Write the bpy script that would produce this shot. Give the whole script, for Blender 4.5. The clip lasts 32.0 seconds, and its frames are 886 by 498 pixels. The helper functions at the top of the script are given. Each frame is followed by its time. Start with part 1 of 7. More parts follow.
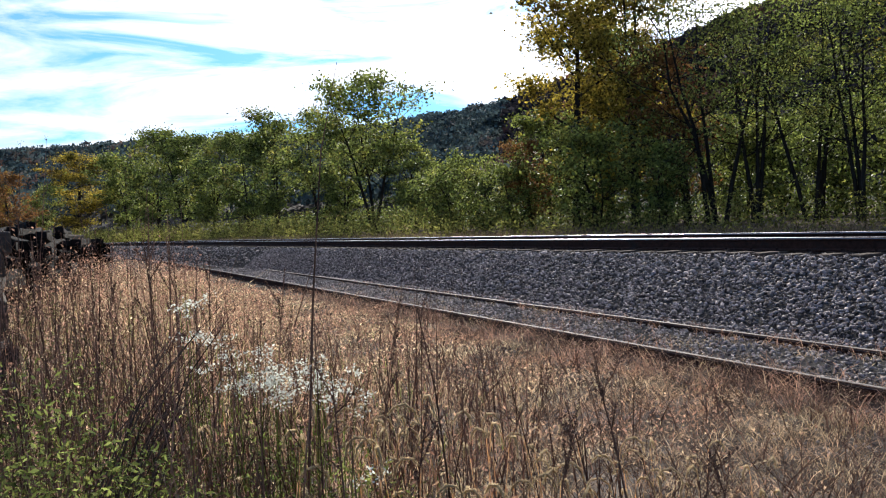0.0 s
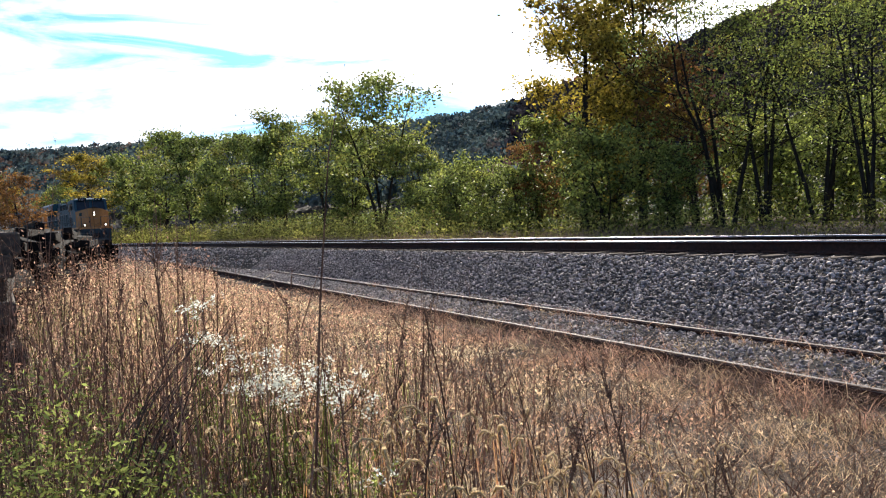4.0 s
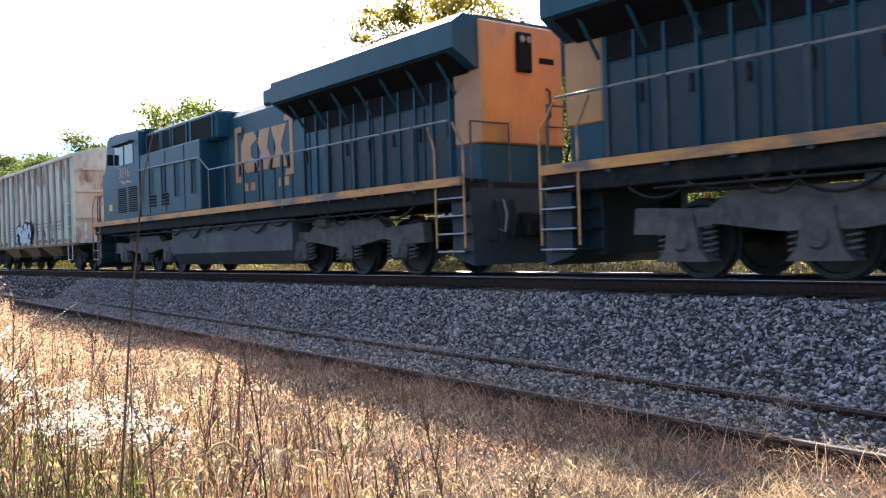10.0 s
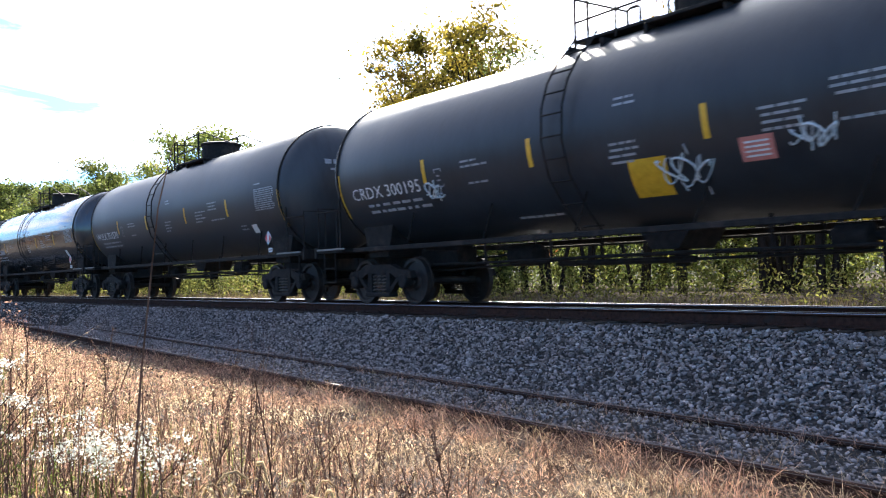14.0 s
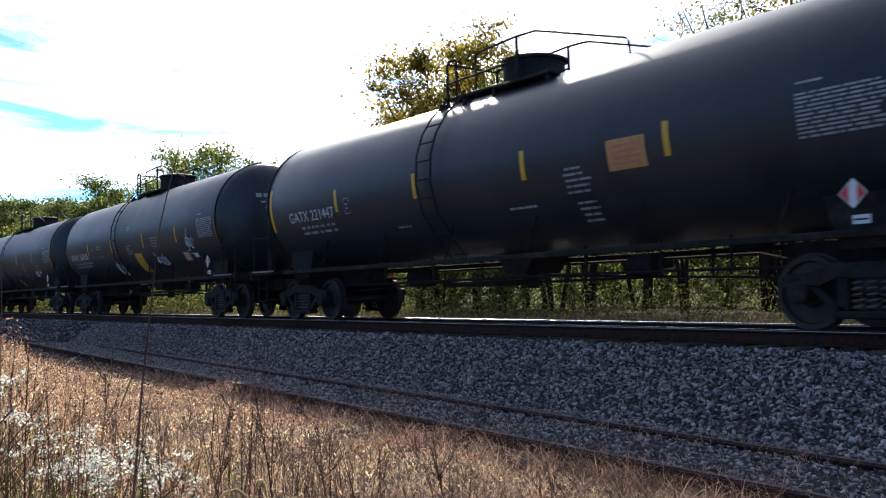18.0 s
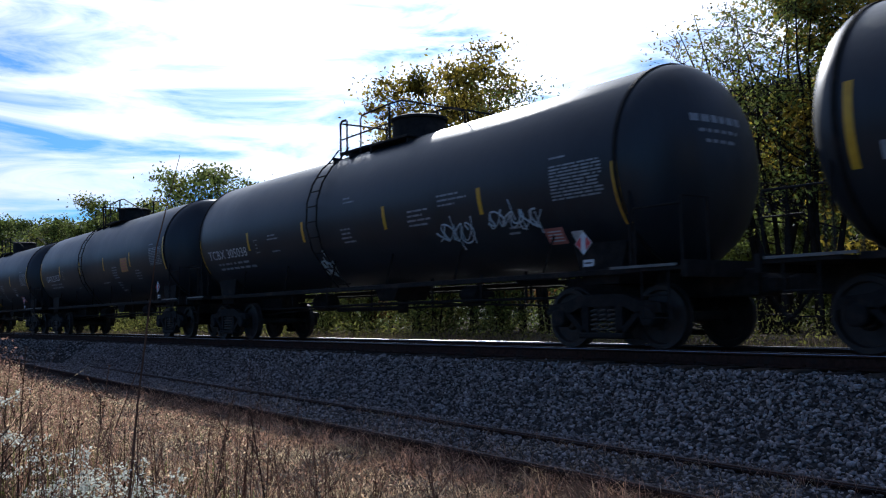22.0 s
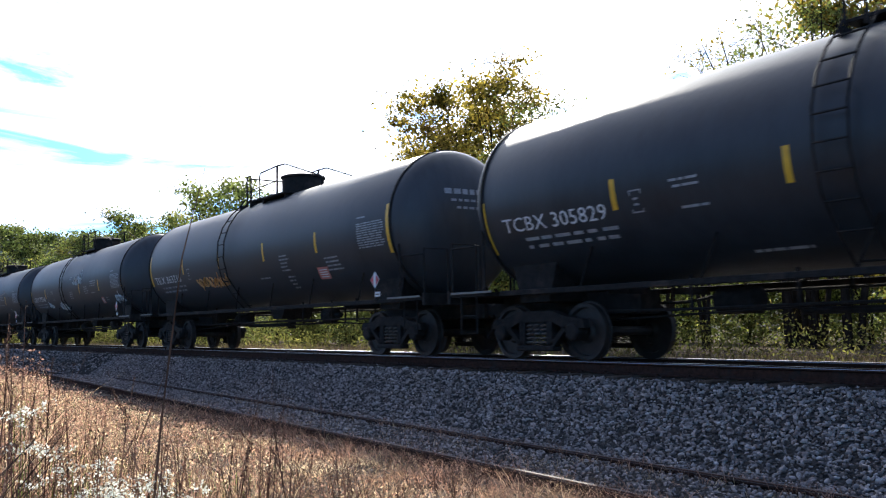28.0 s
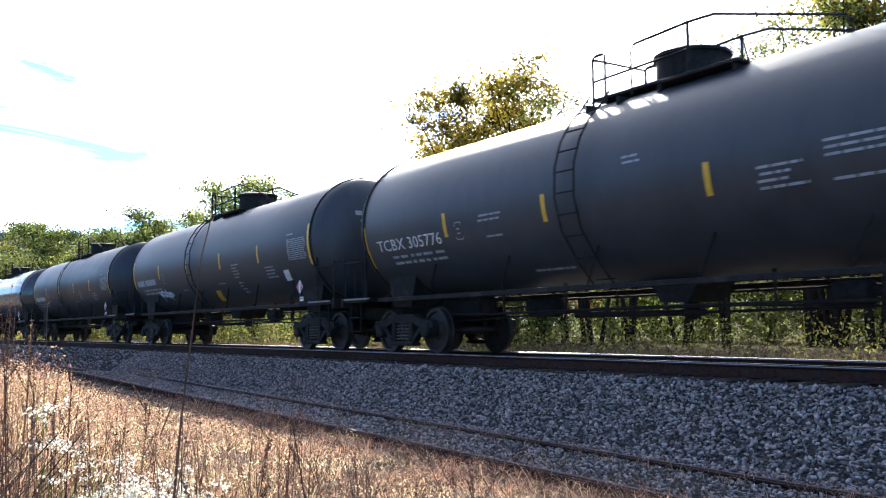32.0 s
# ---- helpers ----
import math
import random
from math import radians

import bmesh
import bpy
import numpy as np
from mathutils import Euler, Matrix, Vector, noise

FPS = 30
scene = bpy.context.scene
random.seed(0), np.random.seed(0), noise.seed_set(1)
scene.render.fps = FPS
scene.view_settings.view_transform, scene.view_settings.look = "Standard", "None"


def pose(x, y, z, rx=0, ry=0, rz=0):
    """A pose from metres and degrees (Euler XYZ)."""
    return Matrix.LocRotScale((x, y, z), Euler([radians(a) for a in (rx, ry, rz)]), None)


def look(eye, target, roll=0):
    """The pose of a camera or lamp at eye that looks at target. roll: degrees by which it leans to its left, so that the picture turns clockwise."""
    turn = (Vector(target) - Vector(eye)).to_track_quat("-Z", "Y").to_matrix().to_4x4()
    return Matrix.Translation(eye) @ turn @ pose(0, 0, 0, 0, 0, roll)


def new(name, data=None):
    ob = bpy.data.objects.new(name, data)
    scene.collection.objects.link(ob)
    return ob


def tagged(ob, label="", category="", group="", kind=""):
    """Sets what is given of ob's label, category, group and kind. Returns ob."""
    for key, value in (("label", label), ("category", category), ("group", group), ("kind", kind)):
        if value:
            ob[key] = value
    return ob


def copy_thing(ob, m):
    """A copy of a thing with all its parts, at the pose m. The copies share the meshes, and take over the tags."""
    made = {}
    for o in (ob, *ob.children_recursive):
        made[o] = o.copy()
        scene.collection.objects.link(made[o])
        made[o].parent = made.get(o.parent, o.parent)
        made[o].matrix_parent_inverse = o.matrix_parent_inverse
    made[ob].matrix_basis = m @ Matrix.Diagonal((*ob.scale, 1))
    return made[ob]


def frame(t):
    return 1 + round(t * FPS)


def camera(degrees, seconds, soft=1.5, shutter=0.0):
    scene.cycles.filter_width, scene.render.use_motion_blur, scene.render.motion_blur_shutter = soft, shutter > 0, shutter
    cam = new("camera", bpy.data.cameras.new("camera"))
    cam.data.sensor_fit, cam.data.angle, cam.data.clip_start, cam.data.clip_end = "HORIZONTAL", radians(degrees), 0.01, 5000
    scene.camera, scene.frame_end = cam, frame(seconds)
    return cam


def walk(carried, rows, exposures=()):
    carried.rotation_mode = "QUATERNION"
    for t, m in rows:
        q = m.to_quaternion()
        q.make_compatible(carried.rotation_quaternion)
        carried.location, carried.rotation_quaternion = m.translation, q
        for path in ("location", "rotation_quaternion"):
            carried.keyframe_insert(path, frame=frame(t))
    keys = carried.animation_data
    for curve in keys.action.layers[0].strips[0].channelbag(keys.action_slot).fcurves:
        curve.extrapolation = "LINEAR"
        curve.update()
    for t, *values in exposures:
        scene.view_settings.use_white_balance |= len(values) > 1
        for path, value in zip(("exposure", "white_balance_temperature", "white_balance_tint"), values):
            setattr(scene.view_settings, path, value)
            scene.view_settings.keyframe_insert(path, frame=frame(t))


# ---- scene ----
cam = camera(51.98, 32.0, soft=1.15, shutter=0.1)
EYE = Vector((0.0, 0.0, 1.6))

# seconds, yaw to the left of +y, pitch, roll, in degrees
TURNS = [
    (0, 63.49, -1.99, -3.24), (0.5, 63.53, -1.96, -3.20), (1, 63.59, -1.99, -3.33), (1.5, 63.63, -1.97, -3.18),
    (2, 63.73, -1.96, -3.22), (2.5, 63.78, -1.90, -3.22), (3, 63.78, -2.00, -3.18), (3.5, 63.86, -1.89, -3.12),
    (5.5, 64.06, -1.84, -3.08), (6, 64.04, -1.80, -3.02), (6.5, 64.08, -1.80, -3.00), (7, 63.66, -1.83, -2.96),
    (7.5, 61.74, -1.86, -2.78), (8, 59.36, -1.83, -2.67), (8.5, 57.11, -1.46, -2.42), (9, 56.10, -1.11, -2.38),
    (9.5, 54.87, -0.64, -2.08), (10, 52.64, -0.27, -1.84), (10.5, 49.97, 0.16, -1.16), (11, 47.69, 0.66, -1.10),
    (11.5, 46.49, 1.23, -1.43), (12, 45.99, 1.56, -1.36), (12.5, 48.27, 1.60, -1.49), (13, 51.26, 1.64, -1.50),
    (13.5, 53.13, 1.63, -1.49), (14, 53.40, 1.62, -1.47), (14.5, 53.40, 1.63, -1.45), (15, 53.39, 1.62, -1.43),
    (15.5, 53.48, 1.76, -1.38), (17.5, 53.51, 2.49, -1.35), (18, 53.47, 2.72, -1.34), (18.5, 53.43, 2.93, -1.23),
    (19, 53.40, 3.13, -1.26), (19.5, 53.38, 3.38, -1.17), (20, 53.33, 3.57, -1.10), (20.5, 53.30, 3.68, -1.18),
    (21, 53.25, 3.77, -1.06), (21.5, 53.21, 3.95, -1.17), (22, 53.26, 4.07, -1.14), (22.5, 53.34, 4.29, -1.14),
    (23, 53.35, 4.59, -1.05), (23.5, 53.34, 4.78, -1.00), (24, 53.34, 4.85, -0.92), (24.5, 53.38, 4.93, -1.03),
    (26.5, 53.72, 4.98, -1.03), (27, 53.86, 4.98, -0.95), (27.5, 54.26, 4.97, -0.92), (28, 54.69, 4.92, -0.97),
    (28.5, 55.10, 4.93, -0.93), (29, 55.36, 4.94, -0.88), (29.5, 55.55, 4.92, -0.78), (30, 55.67, 4.97, -0.75),
    (30.5, 55.69, 4.92, -0.78), (31, 55.76, 4.90, -0.73), (31.5, 55.82, 4.87, -0.67), (32, 55.86, 4.79, -0.83),
]


def aim(yaw, pitch):
    y, p = radians(yaw), radians(pitch)
    return Vector((-math.sin(y) * math.cos(p), math.cos(y) * math.cos(p), math.sin(p)))


walk(cam, [(t, look(EYE, EYE + 20 * aim(y, p), r)) for t, y, p, r in TURNS],
     exposures=[(0.0, 0.7, 6300, 10), (0.8, 1.08, 6580, 10), (3.5, 1.12, 6650, 10), (5.5, 1.02, 6750, 10), (7.0, 1.02, 6775, 10), (7.8, 0.95, 6785, 10), (9.0, 1.35, 6600, 10), (10.0, 2.25, 7000, 10), (11.0, 2.4, 7000, 10), (11.6, 2.15, 7000, 10), (12.2, 1.95, 7000, 10), (13.0, 2.2, 6600, 10), (14.0, 1.9, 6480, 10), (15.5, 1.65, 6300, 10), (17.5, 1.15, 6340, 10), (19.0, 0.85, 6200, 10), (21.0, 0.45, 5875, 10), (23.0, -0.22, 5400, 10), (24.5, 0.0, 5250, 10), (26.5, 0.55, 6000, 10), (28.0, 1.25, 6300, 10), (29.0, 1.6, 6300, 10), (32.0, 1.85, 6300, 10)])

# ---- world and sun ----
SUN_YAW, SUN_EL = 60.0, 29.2
world = bpy.data.worlds.new("sky")
scene.world = world
world.use_nodes = True
nt = world.node_tree
nt.nodes.clear()


def link(tree, a, b):
    tree.links.new(a, b)


def node(tree, kind, **values):
    n = tree.nodes.new(kind)
    for key, value in values.items():
        if key in n.inputs:
            n.inputs[key].default_value = value
    return n


sky = nt.nodes.new("ShaderNodeTexSky")
sky.sky_type, sky.sun_disc = "NISHITA", False
sky.sun_elevation, sky.sun_rotation = radians(SUN_EL), radians(-SUN_YAW)
sky.air_density, sky.dust_density, sky.ozone_density = 1.0, 0.2, 2.0
sky_gain = node(nt, "ShaderNodeVectorMath")
sky_gain.operation = "SCALE"
sky_gain.inputs["Scale"].default_value = 0.052
tint = nt.nodes.new("ShaderNodeVectorMath")
tint.operation = "MULTIPLY"
tint.inputs[1].default_value = (0.37, 1.1, 1.92)
link(nt, sky.outputs[0], tint.inputs[0])
link(nt, tint.outputs[0], sky_gain.inputs[0])
# thin cirrus: noise on the sky dome, drawn out along one way
coord = nt.nodes.new("ShaderNodeTexCoord")


def wmath(op, a, b=None):
    n = nt.nodes.new("ShaderNodeMath")
    n.operation = op
    for k, v in enumerate((a, b)):
        if v is None:
            continue
        if isinstance(v, (int, float)):
            n.inputs[k].default_value = v
        else:
            link(nt, v, n.inputs[k])
    return n.outputs[0]


turn = nt.nodes.new("ShaderNodeMapping")
turn.inputs["Rotation"].default_value = (radians(9), radians(-7), 0)
turn.inputs["Scale"].default_value = (1.7, 1.7, 9.0)
link(nt, coord.outputs["Generated"], turn.inputs[0])
puffs = node(nt, "ShaderNodeTexNoise", Scale=2.9, Detail=11.0, Roughness=0.58, Distortion=0.55)
link(nt, turn.outputs[0], puffs.inputs["Vector"])
# the veil thickens and brightens round the sun
sunward = nt.nodes.new("ShaderNodeVectorMath")
sunward.operation = "DOT_PRODUCT"
link(nt, coord.outputs["Generated"], sunward.inputs[0])
sunward.inputs[1].default_value = aim(SUN_YAW - 8, SUN_EL)
near_sun = wmath("MAXIMUM", sunward.outputs["Value"], 0.0)
halo = wmath("POWER", near_sun, 14.0)
veil = nt.nodes.new("ShaderNodeMapRange")
veil.inputs["From Min"].default_value, veil.inputs["From Max"].default_value = 0.47, 0.70
veil.inputs["To Min"].default_value = 0.1
link(nt, wmath("ADD", wmath("ADD", puffs.outputs[0], wmath("MULTIPLY", near_sun, 0.08)), wmath("MULTIPLY", wmath("POWER", near_sun, 10.0), 0.12)), veil.inputs[0])
cloud_power = wmath("ADD", wmath("MULTIPLY", halo, 1.5), wmath("ADD", wmath("MULTIPLY", wmath("POWER", near_sun, 2.0), 0.85), 0.3))
cloud = nt.nodes.new("ShaderNodeMix")
cloud.data_type = "RGBA"
white = nt.nodes.new("ShaderNodeVectorMath")
white.operation = "SCALE"
white.inputs[0].default_value = (1.0, 1.0, 1.03)
link(nt, cloud_power, white.inputs["Scale"])
link(nt, wmath("MULTIPLY", veil.outputs[0], 0.95), cloud.inputs["Factor"])
link(nt, sky_gain.outputs[0], cloud.inputs["A"])
link(nt, white.outputs[0], cloud.inputs["B"])
back = nt.nodes.new("ShaderNodeBackground")
back.inputs["Strength"].default_value = 1.0
link(nt, cloud.outputs["Result"], back.inputs[0])
wout = nt.nodes.new("ShaderNodeOutputWorld")
link(nt, back.outputs[0], wout.inputs[0])

sun = new("sun", bpy.data.lights.new("sun", "SUN"))
sun.data.energy, sun.data.angle, sun.data.color = 5.0, radians(0.6), (1.0, 0.93, 0.82)
sun.matrix_world = look(aim(SUN_YAW, SUN_EL) * 100, (0, 0, 0))

# ---- materials ----
def material(name, dark, light, scale=8.0, rough=0.7, metal=0.0, bump=0.0, bump_scale=60.0, spots=None, spot_scale=2.0, spot_edge=(0.55, 0.68),
             vary=0.0, through_light=0.0, stretch=(1, 1, 1), coat=0.0, gloss=0.5):
    """A surface of two shades mixed by noise, with larger stains and a fine relief. vary: how much each object differs."""
    m = bpy.data.materials.new(name)
    m.use_nodes = True
    t = m.node_tree
    b = t.nodes["Principled BSDF"]
    b.inputs["Metallic"].default_value = metal
    b.inputs["Specular IOR Level"].default_value = gloss
    if coat:
        b.inputs["Coat Weight"].default_value = coat
    c = t.nodes.new("ShaderNodeTexCoord")
    mp = t.nodes.new("ShaderNodeMapping")
    mp.inputs["Scale"].default_value = stretch
    link(t, c.outputs["Object"], mp.inputs[0])
    grain = node(t, "ShaderNodeTexNoise", Scale=scale, Detail=6.0, Roughness=0.65)
    link(t, mp.outputs[0], grain.inputs["Vector"])
    ramp = t.nodes.new("ShaderNodeValToRGB")
    ramp.color_ramp.elements[0].position, ramp.color_ramp.elements[1].position = 0.32, 0.68
    ramp.color_ramp.elements[0].color, ramp.color_ramp.elements[1].color = (*dark, 1), (*light, 1)
    link(t, grain.outputs[0], ramp.inputs[0])
    colour = ramp.outputs[0]
    if spots:
        big = node(t, "ShaderNodeTexNoise", Scale=spot_scale, Detail=5.0, Roughness=0.6)
        link(t, mp.outputs[0], big.inputs["Vector"])
        edge = t.nodes.new("ShaderNodeMapRange")
        edge.inputs["From Min"].default_value, edge.inputs["From Max"].default_value = spot_edge
        link(t, big.outputs[0], edge.inputs[0])
        mix = t.nodes.new("ShaderNodeMix")
        mix.data_type = "RGBA"
        link(t, edge.outputs[0], mix.inputs["Factor"])
        link(t, colour, mix.inputs["A"])
        mix.inputs["B"].default_value = (*spots, 1)
        colour = mix.outputs["Result"]
    if vary:
        info = t.nodes.new("ShaderNodeObjectInfo")
        geo = t.nodes.new("ShaderNodeNewGeometry")
        add = t.nodes.new("ShaderNodeMath")
        add.operation = "ADD"
        link(t, info.outputs["Random"], add.inputs[0])
        link(t, geo.outputs["Random Per Island"], add.inputs[1])
        rng = t.nodes.new("ShaderNodeMapRange")
        rng.inputs["To Min"].default_value, rng.inputs["To Max"].default_value = 1 - vary, 1 + vary
        wrap = t.nodes.new("ShaderNodeMath")
        wrap.operation = "FRACT"
        link(t, add.outputs[0], wrap.inputs[0])
        link(t, wrap.outputs[0], rng.inputs[0])
        hsv = t.nodes.new("ShaderNodeHueSaturation")
        link(t, rng.outputs[0], hsv.inputs["Value"])
        link(t, colour, hsv.inputs["Color"])
        colour = hsv.outputs[0]
    link(t, colour, b.inputs["Base Color"])
    rr = t.nodes.new("ShaderNodeMapRange")
    rr.inputs["To Min"].default_value, rr.inputs["To Max"].default_value = max(0.02, rough - 0.1), min(1, rough + 0.12)
    link(t, grain.outputs[0], rr.inputs[0])
    link(t, rr.outputs[0], b.inputs["Roughness"])
    if bump:
        fine = node(t, "ShaderNodeTexNoise", Scale=bump_scale, Detail=4.0)
        link(t, mp.outputs[0], fine.inputs["Vector"])
        bp = t.nodes.new("ShaderNodeBump")
        bp.inputs["Strength"].default_value, bp.inputs["Distance"].default_value = bump, 0.02
        link(t, fine.outputs[0], bp.inputs["Height"])
        link(t, bp.outputs[0], b.inputs["Normal"])
    if through_light:
        tl = t.nodes.new("ShaderNodeBsdfTranslucent")
        link(t, colour, tl.inputs[0])
        mx = t.nodes.new("ShaderNodeMixShader")
        mx.inputs[0].default_value = through_light
        link(t, b.outputs[0], mx.inputs[1])
        link(t, tl.outputs[0], mx.inputs[2])
        link(t, mx.outputs[0], t.nodes["Material Output"].inputs[0])
    return m


def lamp_glass(name, colour, power):
    m = bpy.data.materials.new(name)
    m.use_nodes = True
    b = m.node_tree.nodes["Principled BSDF"]
    b.inputs["Base Color"].default_value = (*colour, 1)
    b.inputs["Emission Color"].default_value = (*colour, 1)
    b.inputs["Emission Strength"].default_value = power
    return m


EARTH = material("weedy_earth", (0.026, 0.021, 0.017), (0.15, 0.122, 0.098), 26.0, 0.95, bump=1.0, bump_scale=40, spots=(0.2, 0.18, 0.16), spot_scale=2.0, spot_edge=(0.5, 0.75), gloss=0.0)
STONE = material("ballast_stone", (0.096, 0.078, 0.07), (0.39, 0.335, 0.31), 9.0, 0.8, bump=0.4, bump_scale=90, vary=0.75, gloss=0.15)
# bed kept far darker than STONE: shade in the gaps is put into its colour
BED = material("shaded_ballast_bed", (0.016, 0.015, 0.0145), (0.08, 0.075, 0.071), 24.0, 0.9, bump=1.0, bump_scale=26, spots=(0.03, 0.028, 0.027), spot_scale=0.5, gloss=0.0)
RAIL_RUST = material("rusty_rail_steel", (0.022, 0.012, 0.009), (0.06, 0.03, 0.022), 14.0, 0.9, gloss=0.1, bump=0.3, bump_scale=60, spots=(0.03, 0.025, 0.022), spot_scale=3)
RAIL_SHINE = material("polished_rail_head", (0.24, 0.24, 0.27), (0.38, 0.38, 0.42), 30.0, 0.36, metal=1.0, stretch=(0.1, 1, 1))
RAIL_DULL = material("worn_rail_head", (0.06, 0.05, 0.045), (0.15, 0.125, 0.115), 18.0, 0.75, metal=0.1, gloss=0.2, stretch=(0.2, 1, 1), spots=(0.05, 0.035, 0.03), spot_scale=4)
TIE = material("creosoted_tie_wood", (0.03, 0.022, 0.017), (0.10, 0.075, 0.058), 6.0, 0.95, gloss=0.1, bump=0.6, bump_scale=24, stretch=(3, 0.5, 3), vary=0.35)
OLD_TIE = material("blackened_old_ties", (0.006, 0.005, 0.0045), (0.022, 0.018, 0.015), 10.0, 0.95, gloss=0.05, bump=0.6, bump_scale=30, vary=0.6)
TIE_END = material("weathered_tie_wood", (0.024, 0.019, 0.015), (0.085, 0.068, 0.055), 10.0, 0.95, gloss=0.1, bump=0.6, bump_scale=30, vary=0.4)


# ---- mesh helpers ----
class Shape:
    """Collects boxes, tubes and turned forms into one mesh."""

    def __init__(self):
        self.v, self.f = [], []

    def add(self, verts, faces):
        n = len(self.v)
        self.v.extend(tuple(p) for p in verts)
        self.f.extend(tuple(i + n for i in f) for f in faces)
        return self

    def box(self, x0, x1, y0, y1, z0, z1, m=None, cut=0.0):
        """A box; cut: the width of its bevelled edges."""
        if cut <= 0:
            vs = [Vector((x, y, z)) for x in (x0, x1) for y in (y0, y1) for z in (z0, z1)]
            fs = [(0, 1, 3, 2), (4, 6, 7, 5), (0, 4, 5, 1), (2, 3, 7, 6), (0, 2, 6, 4), (1, 5, 7, 3)]
        else:
            vs, fs = [], []
            X, Y, Z = (x0, x1), (y0, y1), (z0, z1)
            idx = {}
            for i in (0, 1):
                for j in (0, 1):
                    for k in (0, 1):
                        for a in range(3):
                            p = [X[i], Y[j], Z[k]]
                            s = (i, j, k)
                            for b in range(3):
                                if b != a:
                                    p[b] += cut if s[b] == 0 else -cut
                            idx[i, j, k, a] = len(vs)
                            vs.append(Vector(p))
            for a in range(3):
                b, c = [q for q in range(3) if q != a]
                for side in (0, 1):
                    loop = []
                    for u, w in ((0, 0), (1, 0), (1, 1), (0, 1)):
                        s = [0, 0, 0]
                        s[a], s[b], s[c] = side, u, w
                        loop.append(idx[(*s, a)])
                    fs.append(loop if (side == 1) == (a != 1) else loop[::-1])
                for u in (0, 1):
                    for w in (0, 1):
                        s0, s1 = [0, 0, 0], [0, 0, 0]
                        s0[a], s1[a] = 0, 1
                        s0[b] = s1[b] = u
                        s0[c] = s1[c] = w
                        q = [idx[(*s0, b)], idx[(*s1, b)], idx[(*s1, c)], idx[(*s0, c)]]
                        fs.append(q if (u == w) == (a != 1) else q[::-1])
            for i in (0, 1):
                for j in (0, 1):
                    for k in (0, 1):
                        q = [idx[i, j, k, a] for a in range(3)]
                        fs.append(q if (i + j + k) % 2 else q[::-1])
        if m is not None:
            vs = [m @ p for p in vs]
        return self.add(vs, fs)

    def tube(self, pts, r, seg=6, caps=True):
        """A round bar along points; r: one radius or one for each point."""
        pts = [Vector(p) for p in pts]
        rs = r if isinstance(r, (list, tuple)) else [r] * len(pts)
        vs, fs = [], []
        ref = None
        for i, p in enumerate(pts):
            d = (pts[min(i + 1, len(pts) - 1)] - pts[max(i - 1, 0)]).normalized()
            if ref is None:
                ref = d.orthogonal().normalized()
            ref = (ref - d * ref.dot(d)).normalized()
            o = d.cross(ref)
            for k in range(seg):
                a = 2 * math.pi * k / seg
                vs.append(p + (ref * math.cos(a) + o * math.sin(a)) * rs[i])
        for i in range(len(pts) - 1):
            for k in range(seg):
                a, b = i * seg + k, i * seg + (k + 1) % seg
                fs.append((a, b, b + seg, a + seg))
        if caps:
            fs.append(tuple(range(seg))[::-1])
            fs.append(tuple(range(len(vs) - seg, len(vs))))
        return self.add(vs, fs)

    def turned(self, profile, seg, m=None, caps=True):
        """A profile of (x, radius) turned round the x axis."""
        vs, fs = [], []
        for x, r in profile:
            for k in range(seg):
                a = 2 * math.pi * k / seg
                vs.append(Vector((x, r * math.cos(a), r * math.sin(a))))
        for i in range(len(profile) - 1):
            for k in range(seg):
                a, b = i * seg + k, i * seg + (k + 1) % seg
                fs.append((a, b, b + seg, a + seg))
        if caps:
            fs.append(tuple(range(seg))[::-1])
            fs.append(tuple(range(len(vs) - seg, len(vs))))
        if m is not None:
            vs = [m @ p for p in vs]
        return self.add(vs, fs)

    def prism(self, outline, y0, y1, m=None):
        """An outline of (x, z), in order, drawn out from y0 to y1."""
        n = len(outline)
        vs = [Vector((x, y0, z)) for x, z in outline] + [Vector((x, y1, z)) for x, z in outline]
        fs = [tuple(range(n)), tuple(range(n, 2 * n))[::-1]] + [(i, i + n, (i + 1) % n + n, (i + 1) % n) for i in range(n)]
        if m is not None:
            vs = [m @ p for p in vs]
        return self.add(vs, fs)

    def mesh(self, name, mat, smooth=None):
        me = bpy.data.meshes.new(name)
        me.from_pydata(self.v, [], self.f)
        bm = bmesh.new()
        bm.from_mesh(me)
        bmesh.ops.recalc_face_normals(bm, faces=bm.faces)
        bm.to_mesh(me)
        bm.free()
        if smooth is not None:
            me.polygons.foreach_set("use_smooth", [True] * len(me.polygons))
            me.set_sharp_from_angle(angle=radians(smooth))
        me.materials.append(mat)
        return me


def part(name, shape, mat, parent=None, label="", smooth=None, m=None):
    """Links a shape, or a mesh, as one object under a thing or a part."""
    me = shape.mesh(name, mat, smooth) if isinstance(shape, Shape) else shape
    ob = new(name, me)
    ob.parent = parent
    if m is not None:
        ob.matrix_basis = m
    if label:
        ob["label"] = label
    return ob


def thing(name, label, category, m=None, group="", kind=""):
    ob = new(name)
    ob.empty_display_size = 0.2
    if m is not None:
        ob.matrix_basis = m
    return tagged(ob, label, category, group, kind)


